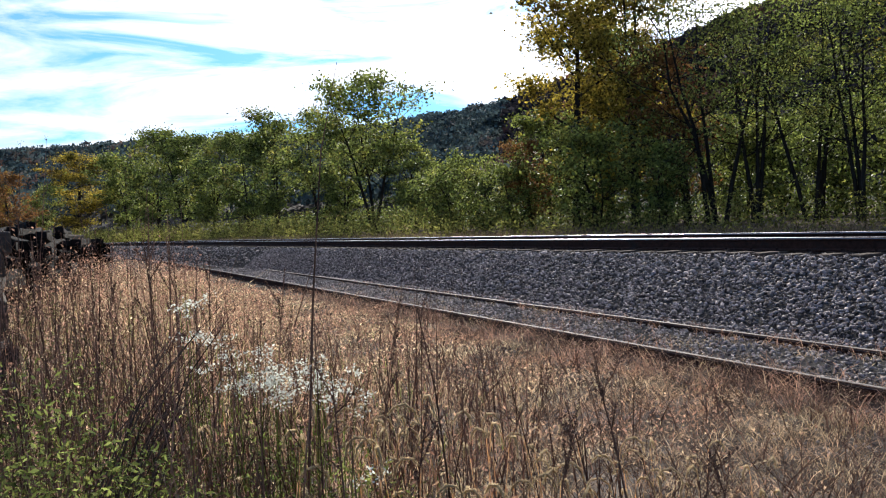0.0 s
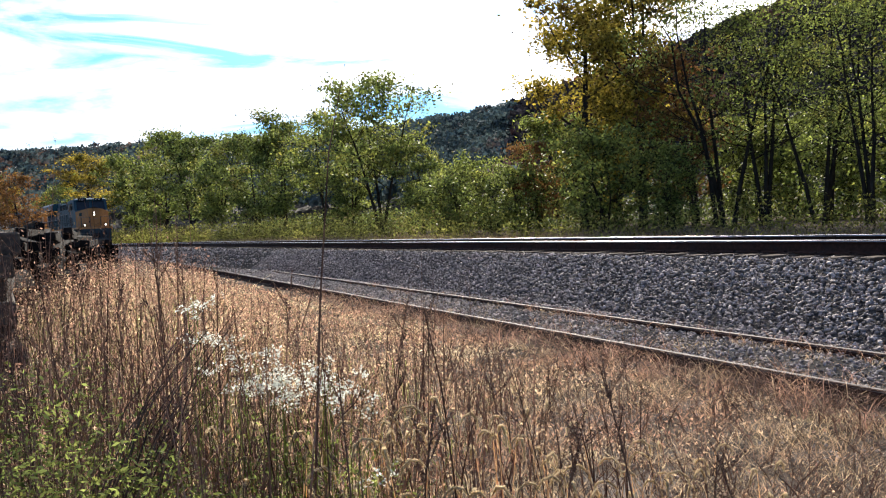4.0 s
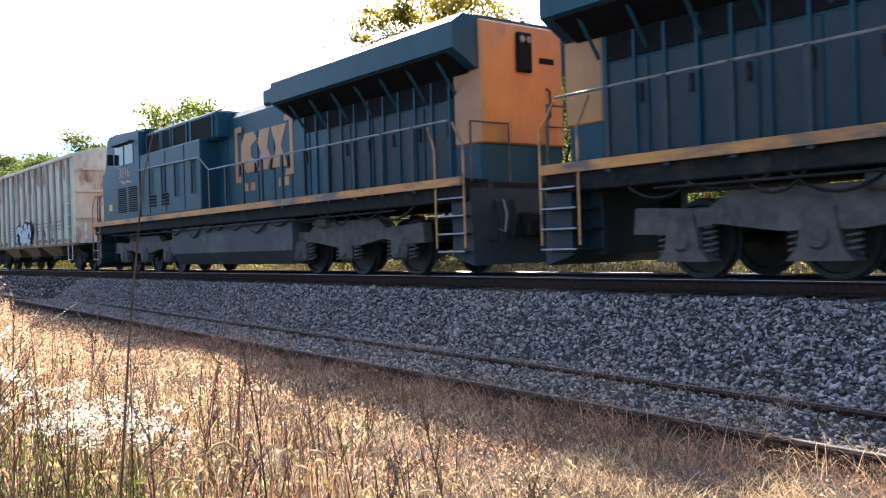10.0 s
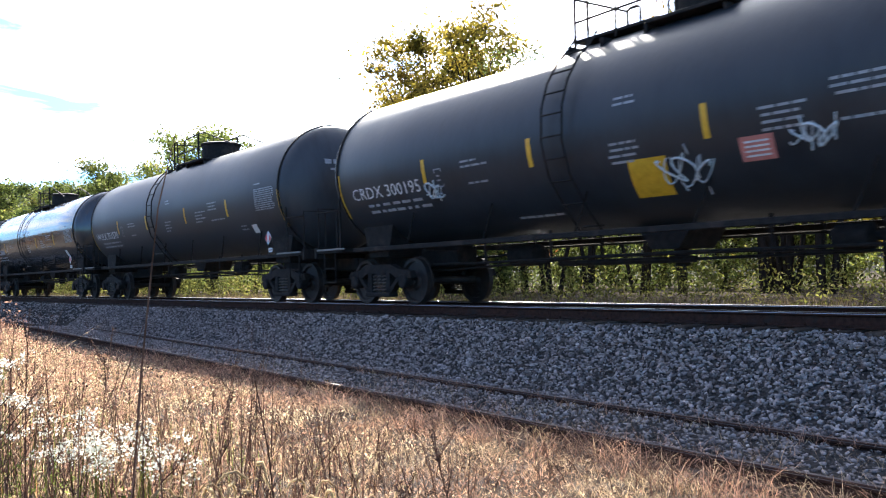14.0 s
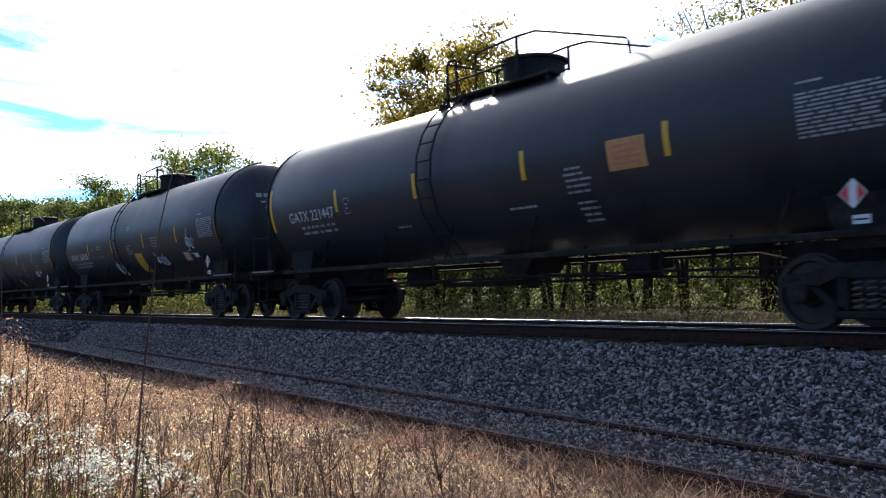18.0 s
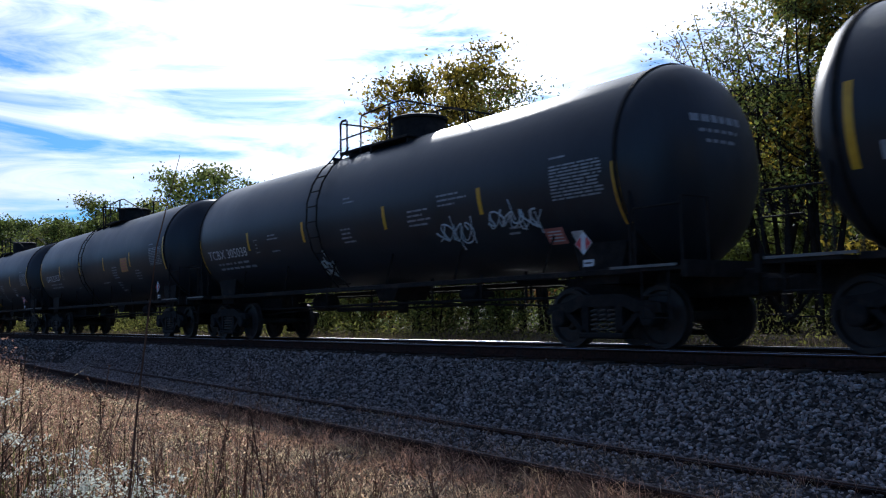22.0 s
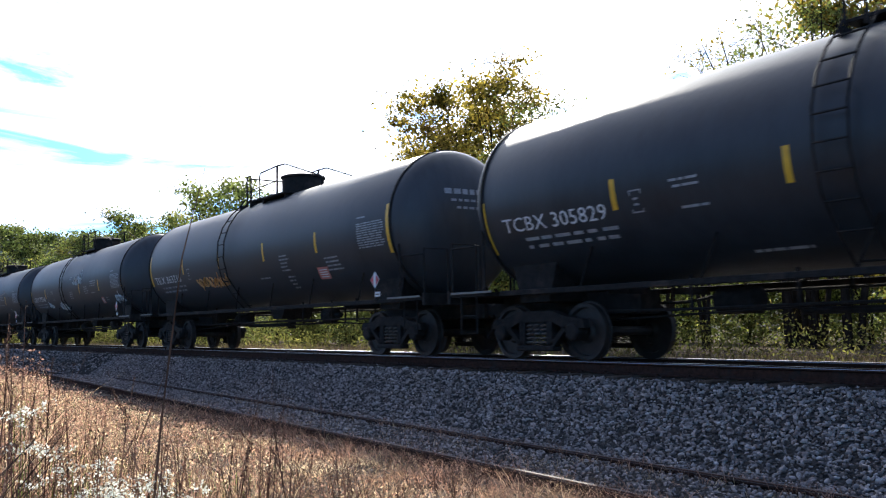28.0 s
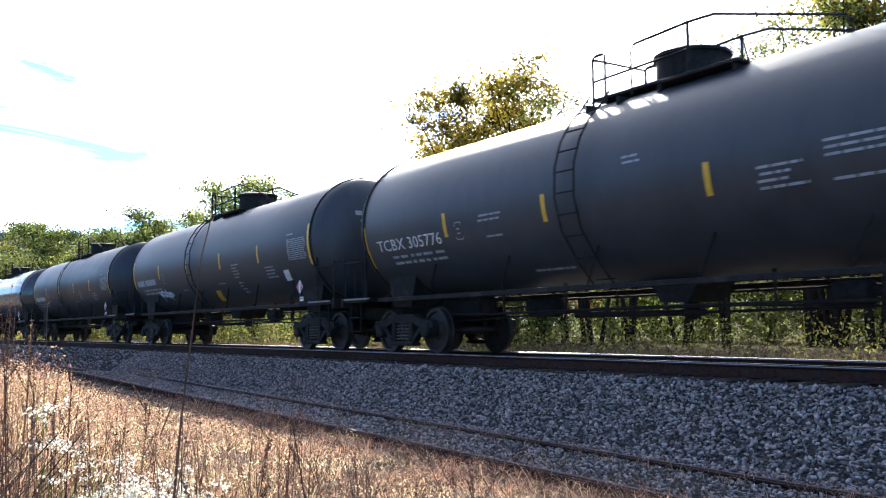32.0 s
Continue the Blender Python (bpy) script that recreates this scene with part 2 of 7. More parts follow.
def fast_mesh(name, verts, faces, mat, smooth=False):
    """A mesh from arrays: verts (n, 3), faces (m, 3 or 4)."""
    me = bpy.data.meshes.new(name)
    verts, faces = np.asarray(verts, np.float32), np.asarray(faces, np.int32)
    me.vertices.add(len(verts))
    me.vertices.foreach_set("co", verts.ravel())
    k = faces.shape[1]
    me.loops.add(faces.size)
    me.loops.foreach_set("vertex_index", faces.ravel())
    me.polygons.add(len(faces))
    me.polygons.foreach_set("loop_start", np.arange(0, faces.size, k, dtype=np.int32))
    me.polygons.foreach_set("loop_total", np.full(len(faces), k, np.int32))
    if smooth:
        me.polygons.foreach_set("use_smooth", np.ones(len(faces), bool))
    me.update(calc_edges=True)
    me.validate()
    me.materials.append(mat)
    return me


# ---- ground and track ----
RAIL_Y, RAIL_Z = 10.18, 1.036          # near rail of the main line, top of its head
GAUGE = 1.505                          # between the middles of the rail heads
MAIN_Y = RAIL_Y + GAUGE / 2
SIDE_Y, SIDE_Z, SIDE_GAUGE, SIDE_TURN = 5.653, 0.148, 1.32, -0.0505


def bend(x):
    """How far the main line swings over to the near side at x: a wide curve in the west, then straight on."""
    u = max(0.0, -x - 38.6)
    return -0.000894 * min(u, 130.0) ** 2 - 0.2324 * max(0.0, u - 130.0)


def side_y(x):
    """The siding's near rail at x: it draws away from the main line to the east."""
    return SIDE_Y + SIDE_TURN * x


def ground_z(x, y):
    """The height of the ground: weeds level, siding, ballast slope, main line, far verge."""
    s = side_y(x)
    near = s + SIDE_GAUGE + 0.45
    foot = min(near, RAIL_Y - 1.75)
    crest = RAIL_Y - 0.62
    if y < foot:
        z = -0.02 + 0.05 * noise.noise((x * 0.35, y * 0.5, 0)) * min(1, max(0, (foot - 2.4 - y)))
        z += 0.10 * min(1, max(0, (y - s + 0.03) / 0.14))
    elif y < crest:
        z = 0.05 + (RAIL_Z - 0.25 - 0.05) * ((y - foot) / (crest - foot)) ** 0.92
    elif y < RAIL_Y + 2.4:
        z = RAIL_Z - 0.25
    elif y < RAIL_Y + 3.8:
        z = RAIL_Z - 0.25 - 0.27 * (y - RAIL_Y - 2.4) / 1.4
    else:
        z = RAIL_Z - 0.52 + min(0.35, 0.06 * (y - RAIL_Y - 3.8))
    return z


def ground():
    xs = [-2600, -1500, -900, -600, -400, -300, -220, -170, -130] + [-110 + 2 * i for i in range(30)] + [-50 + 0.5 * i for i in range(141)] + [24, 30, 40, 60, 100, 200, 500, 1200, 2600]
    ys = [-2600, -900, -300, -100, -40, -20, -10] + [-6 + 0.5 * i for i in range(20)] + [4 + 0.16 * i for i in range(76)] + [16.5 + i for i in range(8)] + [26, 30, 40, 60, 100, 200, 500, 1200, 2600]
    vs = [(x, y + bend(x), ground_z(x, y)) for x in xs for y in ys]
    n = len(ys)
    fs = [(i * n + j, (i + 1) * n + j, (i + 1) * n + j + 1, i * n + j + 1) for i in range(len(xs) - 1) for j in range(n - 1)]
    me = fast_mesh("ground", vs, fs, EARTH, True)
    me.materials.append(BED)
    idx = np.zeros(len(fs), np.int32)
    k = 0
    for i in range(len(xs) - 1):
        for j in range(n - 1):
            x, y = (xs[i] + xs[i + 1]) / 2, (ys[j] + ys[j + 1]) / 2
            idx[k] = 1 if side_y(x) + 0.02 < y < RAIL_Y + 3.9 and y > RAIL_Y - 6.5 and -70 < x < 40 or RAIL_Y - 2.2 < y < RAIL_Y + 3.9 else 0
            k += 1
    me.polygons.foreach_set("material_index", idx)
    tagged(new("ground", me), "dry weedy earth rising to grey ballast under the railway line", "ground", kind="structure")


ground()

RAIL_PROFILE = [(-0.076, -0.186), (0.076, -0.186), (0.076, -0.172), (0.012, -0.15), (0.009, -0.055), (0.036, -0.038), (0.036, -0.008),
                (0.028, -0.001), (-0.028, -0.001), (-0.036, -0.008), (-0.036, -0.038), (-0.009, -0.055), (-0.012, -0.15), (-0.076, -0.172)]


def sweep(section, spots):
    """A closed section (y, z) drawn along spots (x, y)."""
    n, last = len(section), len(spots) - 1
    vs = [(x, y0 + y, z) for x, y0 in spots for y, z in section]
    fs = [tuple(range(n)), tuple(range(n * last, n * last + n))[::-1]]
    fs += [(q * n + i, (q + 1) * n + i, (q + 1) * n + (i + 1) % n, q * n + (i + 1) % n) for q in range(last) for i in range(n)]
    return Shape().add(vs, fs)


def rail(parent, p0, p1, head, curved=False):
    """A rail from p0 to p1 (top of head), with its running band."""
    p0, p1 = Vector(p0), Vector(p1)
    d = (p1 - p0)
    turn = math.atan2(d.y, d.x)
    m = Matrix.Translation(p0) @ Matrix.Rotation(turn, 4, "Z")
    L = d.length
    spots = [(0.0, 0.0), (L, 0.0)]
    if curved:
        stations = [0.0] + [float(q) for q in range(500, 664, 4)] + [L]
        spots = [(q, bend(p0.x + q)) for q in stations]
    sh = sweep(RAIL_PROFILE, spots)
    r = part("rail", sh, RAIL_RUST, parent, m=m)
    half = [(-0.0366, -0.02), (-0.0366, -0.015), (-0.0335, -0.009), (-0.027, -0.0035), (-0.014, 0.001), (0.0, 0.0025)]
    crown = half + [(-y, z) for y, z in half[-2::-1]]
    top = sweep(crown, spots)
    part("rail_head", top, head, r, "worn bright running band of the rail", smooth=50)
    return r


def track(name, label, p0, p1, gauge, head, ties, tie_z, tie_len, step, curved=False):
    tr = thing(name, label, "railway track", kind="structure")
    p0, p1 = Vector(p0), Vector(p1)
    d = (p1 - p0).normalized()
    side = Vector((-d.y, d.x, 0))
    rail(tr, p0, p1, head, curved)
    rail(tr, p0 + side * gauge, p1 + side * gauge, head, curved)
    tie_mesh = Shape().box(-0.115, 0.115, -tie_len / 2, tie_len / 2, -0.18, 0, cut=0.012).mesh("tie", TIE)
    plate = Shape().box(-0.09, 0.09, -0.17, 0.17, 0, 0.018).box(-0.06, -0.035, -0.12, -0.095, 0, 0.045).box(0.035, 0.06, 0.095, 0.12, 0, 0.045).mesh("tie_plate", RAIL_RUST)
    turn = math.atan2(d.y, d.x)
    for i in range(ties[0], ties[1]):
        c = p0 + d * (i * step + random.uniform(-0.03, 0.03)) + side * gauge / 2
        if curved:
            c.y += bend(c.x)
        t = new("tie", tie_mesh)
        t.parent = tr
        t.matrix_basis = Matrix.Translation((c.x, c.y, tie_z + random.uniform(-0.012, 0.008))) @ Matrix.Rotation(turn + random.uniform(-0.02, 0.02), 4, "Z")
        for k in (-1, 1):
            part("tie_plate", plate, RAIL_RUST, t, m=Matrix.Translation((0, k * gauge / 2, 0)))
    return tr


track("main_track", "main railway line with two polished rails on dark ties in grey ballast", (-700, RAIL_Y, RAIL_Z), (420, RAIL_Y, RAIL_Z), GAUGE,
      RAIL_SHINE, (1180, 1375), RAIL_Z - 0.19, 2.6, 0.53, True)
track("siding_track", "rusty disused siding half sunk in gravel and dry grass", (-52, side_y(-52), SIDE_Z), (40, side_y(40), SIDE_Z), SIDE_GAUGE,
      RAIL_DULL, (26, 111), SIDE_Z - 0.175, 2.4, 0.56)

# ---- train: materials ----
TANK_BLACK = material("grimy_black_tank_paint", (0.011, 0.0145, 0.019), (0.024, 0.030, 0.037), 2.2, 0.42, gloss=0.38, bump=0.1, bump_scale=14,
                      spots=(0.034, 0.035, 0.037), spot_scale=0.45, spot_edge=(0.5, 0.8), stretch=(0.7, 1, 0.35))
TANK_BROWN = material("dull_brown_black_tank_paint", (0.021, 0.025, 0.030), (0.045, 0.050, 0.057), 2.0, 0.46, gloss=0.42, bump=0.1, bump_scale=14,
                      spots=(0.037, 0.037, 0.038), spot_scale=0.5, spot_edge=(0.5, 0.8), stretch=(0.7, 1, 0.35))
TANK_SHINY = material("glossy_black_tank_paint", (0.02, 0.022, 0.025), (0.045, 0.047, 0.05), 2.0, 0.2, bump=0.04, bump_scale=10, stretch=(0.7, 1, 0.35), coat=0.5)
UNDER = material("grimy_underframe_steel", (0.008, 0.008, 0.008), (0.026, 0.023, 0.021), 9.0, 0.8, bump=0.3, bump_scale=40, gloss=0.16, spots=(0.045, 0.034, 0.028), spot_scale=2)
WHEEL = material("rail_wheel_steel", (0.014, 0.012, 0.011), (0.042, 0.034, 0.03), 8.0, 0.6, metal=0.3, bump=0.2)
TREAD = material("polished_wheel_tread", (0.35, 0.34, 0.33), (0.55, 0.54, 0.53), 12.0, 0.25, metal=1.0)
YELLOW = material("reflective_yellow_strip", (0.55, 0.29, 0.015), (0.72, 0.41, 0.03), 9.0, 0.4)
MARK = material("white_stencil_paint", (0.52, 0.52, 0.52), (0.72, 0.72, 0.71), 9.0, 0.6)
MARK_GREY = material("faded_stencil_paint", (0.2, 0.21, 0.22), (0.36, 0.37, 0.38), 9.0, 0.7)
RED = material("red_placard", (0.45, 0.03, 0.03), (0.6, 0.06, 0.06), 9.0, 0.5)
HOP_BODY = material("weathered_light_grey_hopper_paint", (0.50, 0.415, 0.30), (0.70, 0.595, 0.435), 1.3, 0.7, bump=0.12, bump_scale=16,
                    spots=(0.30, 0.125, 0.06), spot_scale=1.0, spot_edge=(0.555, 0.66), stretch=(1.2, 1, 0.55))
HOP_RIB = material("grimy_hopper_ribs", (0.22, 0.19, 0.155), (0.46, 0.40, 0.325), 1.6, 0.75, bump=0.12, spots=(0.26, 0.115, 0.06), spot_scale=1.1, spot_edge=(0.54, 0.68), stretch=(1, 1, 0.5))
AMBER = material("faded_amber_notice", (0.42, 0.19, 0.05), (0.55, 0.28, 0.09), 9.0, 0.5)
PINK = material("faded_red_notice", (0.42, 0.13, 0.10), (0.55, 0.2, 0.16), 6.0, 0.6)
HOP_RUST = material("rusty_hopper_outlets", (0.14, 0.065, 0.03), (0.33, 0.17, 0.075), 3.0, 0.85, bump=0.2, spots=(0.05, 0.04, 0.035), spot_scale=1.4)
LOCO_BLUE = material("dark_blue_locomotive_paint", (0.007, 0.040, 0.055), (0.017, 0.074, 0.094), 1.4, 0.42, bump=0.05, bump_scale=10, gloss=0.2,
                     spots=(0.016, 0.022, 0.026), spot_scale=0.7, spot_edge=(0.5, 0.85), stretch=(1, 1, 0.4))
LOCO_GREY = material("faded_blue_cab_paint", (0.007, 0.036, 0.052), (0.017, 0.066, 0.088), 1.5, 0.42, bump=0.05, gloss=0.2, spots=(0.035, 0.045, 0.05), spot_scale=0.8, stretch=(1, 1, 0.5))
LOCO_STRIPE = material("dirty_orange_sill_stripe", (0.40, 0.145, 0.03), (0.60, 0.245, 0.05), 3.0, 0.5, spots=(0.12, 0.08, 0.055), spot_scale=1.6, spot_edge=(0.48, 0.64), stretch=(0.6, 1, 2))
LOCO_GOLD = material("golden_locomotive_paint", (0.345, 0.128, 0.029), (0.50, 0.205, 0.052), 1.6, 0.42, spots=(0.27, 0.12, 0.045), spot_scale=1.1, stretch=(1, 1, 0.4))
PILOT = material("grimy_dark_blue_pilot_paint", (0.004, 0.012, 0.017), (0.011, 0.026, 0.034), 3.0, 0.6, bump=0.15, spots=(0.03, 0.028, 0.026), spot_scale=1.5)
RUST_STAIN = material("flaking_rust_stain", (0.30, 0.135, 0.075), (0.47, 0.26, 0.16), 2.0, 0.8, spots=(0.58, 0.52, 0.42), spot_scale=2.6, spot_edge=(0.5, 0.6), stretch=(1, 1, 0.45))
TRUCK_GREY = material("dusty_grey_truck_frame", (0.045, 0.037, 0.031), (0.12, 0.098, 0.08), 4.0, 0.8, bump=0.25, spots=(0.04, 0.034, 0.03), spot_scale=1.8)
FUEL = material("dusty_dark_fuel_tank", (0.02, 0.022, 0.025), (0.05, 0.05, 0.05), 2.5, 0.65, spots=(0.13, 0.12, 0.1), spot_scale=0.9, spot_edge=(0.55, 0.85))
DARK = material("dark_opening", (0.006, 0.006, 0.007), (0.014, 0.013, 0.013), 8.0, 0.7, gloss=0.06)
GLASS = material("dark_cab_glass", (0.008, 0.012, 0.016), (0.016, 0.022, 0.028), 3.0, 0.12, gloss=0.3)
HANDRAIL = material("pale_handrail_paint", (0.10, 0.10, 0.095), (0.19, 0.18, 0.165), 9.0, 0.45)
LAMP = lamp_glass("headlight_glass", (1.0, 0.88, 0.7), 2.2)
SMOKE = material("grey_spray_paint", (0.08, 0.085, 0.085), (0.16, 0.165, 0.165), 5.0, 0.7)
GREY_BLOB = material("pale_spray_paint", (0.36, 0.39, 0.40), (0.52, 0.55, 0.55), 5.0, 0.7)


# ---- train: shared pieces ----
def text_shape(body, size, bend):
    """Flat letters; bend(x, z) gives each point its place."""
    cu = bpy.data.curves.new("letters", "FONT")
    cu.body, cu.size, cu.resolution_u = body, size, 2
    ob = bpy.data.objects.new("letters", cu)
    me = bpy.data.meshes.new_from_object(ob)
    bpy.data.objects.remove(ob)
    bpy.data.curves.remove(cu)
    for v in me.vertices:
        v.co = bend(v.co.x, v.co.y)
    while me.materials:
        me.materials.pop()
    return me


def letters(name, body, size, bend, mat, parent, label=""):
    me = text_shape(body, size, bend)
    me.materials.append(mat)
    return part(name, me, mat, parent, label)


WR = 0.457


def wheelset(r=WR):
    s = Shape()
    for k in (-1, 1):
        y = k * GAUGE / 2
        prof = [(-0.07, 0.10), (-0.07, 0.15), (-0.02, 0.19), (-0.015, r - 0.09), (-0.065, r - 0.07), (-0.065, r - 0.004), (0.035, r), (0.04, r + 0.028), (0.065, r + 0.028), (0.065, r - 0.07), (0.02, r - 0.09), (0.03, 0.15), (0.09, 0.10)]
        s.turned(prof, 28, Matrix.Translation((0, y, 0)) @ Matrix.Rotation(radians(-90 * k), 4, "Z"))
        for a in range(2):      # web holes and cast bosses give the disc a turn
            s.box(-0.04, 0.04, y - 0.045 * k - 0.02, y - 0.045 * k + 0.02, 0.2 + 0.02 * a, 0.30, Matrix.Rotation(radians(180 * a + 30), 4, "Y"))
    s.turned([(-1.0, 0.075), (1.0, 0.075)], 10, Matrix.Rotation(radians(90), 4, "Z"))
    t = Shape()
    for k in (-1, 1):
        y = k * GAUGE / 2
        t.turned([(-0.064, r + 0.0005), (0.034, r + 0.0035)], 28, Matrix.Translation((0, y, 0)) @ Matrix.Rotation(radians(-90 * k), 4, "Z"), caps=False)
    return s.mesh("wheelset", WHEEL, 35), t.mesh("tread", TREAD, 35)


WHEEL_MESH, TREAD_MESH = wheelset()
LOCO_WHEEL_MESH, LOCO_TREAD_MESH = wheelset(0.53)


def freight_bogie_meshes():
    bol = Shape().box(-0.2, 0.2, -1.05, 1.05, 0.42, 0.72, cut=0.03).turned([(0, 0.2), (0.14, 0.2)], 16, Matrix.Translation((0, 0, 0.7)) @ Matrix.Rotation(radians(-90), 4, "Y"))
    for k in (-1, 1):
        bol.box(-0.95, 0.95, k * 0.35 - 0.03, k * 0.35 + 0.03, 0.55, 0.62)
        bol.box(k * 0.36 - 0.05, k * 0.36 + 0.05, -0.8, 0.8, 0.4, 0.5)
    outline_top = [(-1.15, 0.52), (-1.1, 0.66), (-0.72, 0.70), (-0.42, 0.80), (0.42, 0.80), (0.72, 0.70), (1.1, 0.66), (1.15, 0.52)]
    fr = Shape()
    y0, y1 = -0.07, 0.07
    fr.prism(outline_top + [(0.66, 0.52), (0.42, 0.62), (-0.42, 0.62), (-0.66, 0.52)], y0, y1)
    for k in (-1, 1):
        fr.prism([(k * 0.66, 0.54), (k * 0.78, 0.54), (k * 0.42, 0.22), (k * 0.28, 0.22)], y0, y1)
        fr.prism([(k * 0.27, 0.63), (k * 0.40, 0.63), (k * 0.40, 0.22), (k * 0.27, 0.22)], y0, y1)
        fr.turned([(-0.12, 0.11), (-0.10, 0.14), (0.08, 0.14)], 14, Matrix.Translation((k * 0.89, 0, WR)) @ Matrix.Rotation(radians(90), 4, "Z"))
        fr.box(k * 0.89 - 0.14, k * 0.89 + 0.14, -0.08, 0.08, WR + 0.06, WR + 0.2, cut=0.02)
    fr.box(-0.45, 0.45, -0.11, 0.11, 0.15, 0.24, cut=0.02)
    return bol.mesh("bogie", UNDER), fr.mesh("side_frame", UNDER, 30)


def coil(radius, wire, height, turns):
    """A coil spring standing on z = 0."""
    n = int(turns * 10)
    return Shape().tube([(radius * math.cos(6.2832 * turns * i / n), radius * math.sin(6.2832 * turns * i / n), height * i / n) for i in range(n + 1)], wire, 5)


BOLSTER, SIDE_FRAME = freight_bogie_meshes()
SPRING = coil(0.065, 0.018, 0.34, 5).mesh("coil_spring", TRUCK_GREY, 60)
LOCO_SPRING = coil(0.08, 0.022, 0.38, 5).mesh("coil_spring", TRUCK_GREY, 60)


def freight_bogie(parent, x):
    b = part("bogie", BOLSTER, UNDER, parent, "dark cast-steel freight bogie with coil springs", m=pose(x, 0, 0))
    for k in (-1, 1):
        part("side_frame", SIDE_FRAME, UNDER, b, m=pose(0, k * 1.0, 0))
        for x in (-0.17, 0.0, 0.17):
            part("coil_spring", SPRING, TRUCK_GREY, b, m=pose(x, k * 1.0, 0.24))
        w = part("wheelset", WHEEL_MESH, WHEEL, b, m=pose(k * 0.89, 0, WR))
        w.name = "wheelset"
    return b


COUPLER = (Shape().box(-0.45, 0.1, -0.09, 0.09, 0.78, 0.96, cut=0.02).box(0.02, 0.3, -0.17, 0.17, 0.72, 1.02, cut=0.05)
           .box(0.2, 0.42, -0.16, -0.04, 0.76, 0.98, cut=0.03).box(0.2, 0.36, 0.05, 0.17, 0.76, 0.98, cut=0.03)
           .tube([(-0.1, 0.35, 0.75), (0.15, 0.3, 0.5), (0.42, 0.2, 0.36)], 0.035)).mesh("coupler", UNDER)

# ---- tank car ----
TZ, TR, THALF, TDEPTH = 2.68, 1.525, 7.52, 0.72


def on_shell(x, z, lift=0.004, side=-1):
    """A point of the tank's flank at x and height z."""
    r = TR + lift
    a = max(-1.0, min(1.0, (z - TZ) / r))
    return Vector((x, side * r * math.sqrt(1 - a * a), z))


def shell_patch(x0, x1, z0, z1, lean=0.0, side=-1, lift=0.004, n=6):
    s = Shape()
    vs = []
    for i in range(n + 1):
        z = z0 + (z1 - z0) * i / n
        for x in (x0, x1):
            vs.append(on_shell(x + lean * i / n, z, lift, side))
    return s.add(vs, [(2 * i, 2 * i + 1, 2 * i + 3, 2 * i + 2) for i in range(n)])


def bars(lines, mat_name="line"):
    """Unreadable small writing: (x, z, width) bars on the shell."""
    s = Shape()
    for x, z, w, hgt in lines:
        vs = [on_shell(x, z), on_shell(x + w, z), on_shell(x + w, z + hgt), on_shell(x, z + hgt)]
        s.add(vs, [(0, 1, 2, 3)])
    return s


def tank_profile():
    p = []
    for i in range(9):
        a = math.pi / 2 * i / 8
        p.append((-THALF - TDEPTH * math.cos(a), max(0.001, TR * math.sin(a))))
    for x in (-4.9, -2.45, 0.0, 2.45, 4.9):
        p.append((x, TR))
    for i in range(9):
        a = math.pi / 2 * (8 - i) / 8
        p.append((THALF + TDEPTH * math.cos(a), max(0.001, TR * math.sin(a))))
    return p


TANK_SHAPE = Shape().turned(tank_profile(), 56, Matrix.Translation((0, 0, TZ)), caps=False)
TANK_MESH = {}


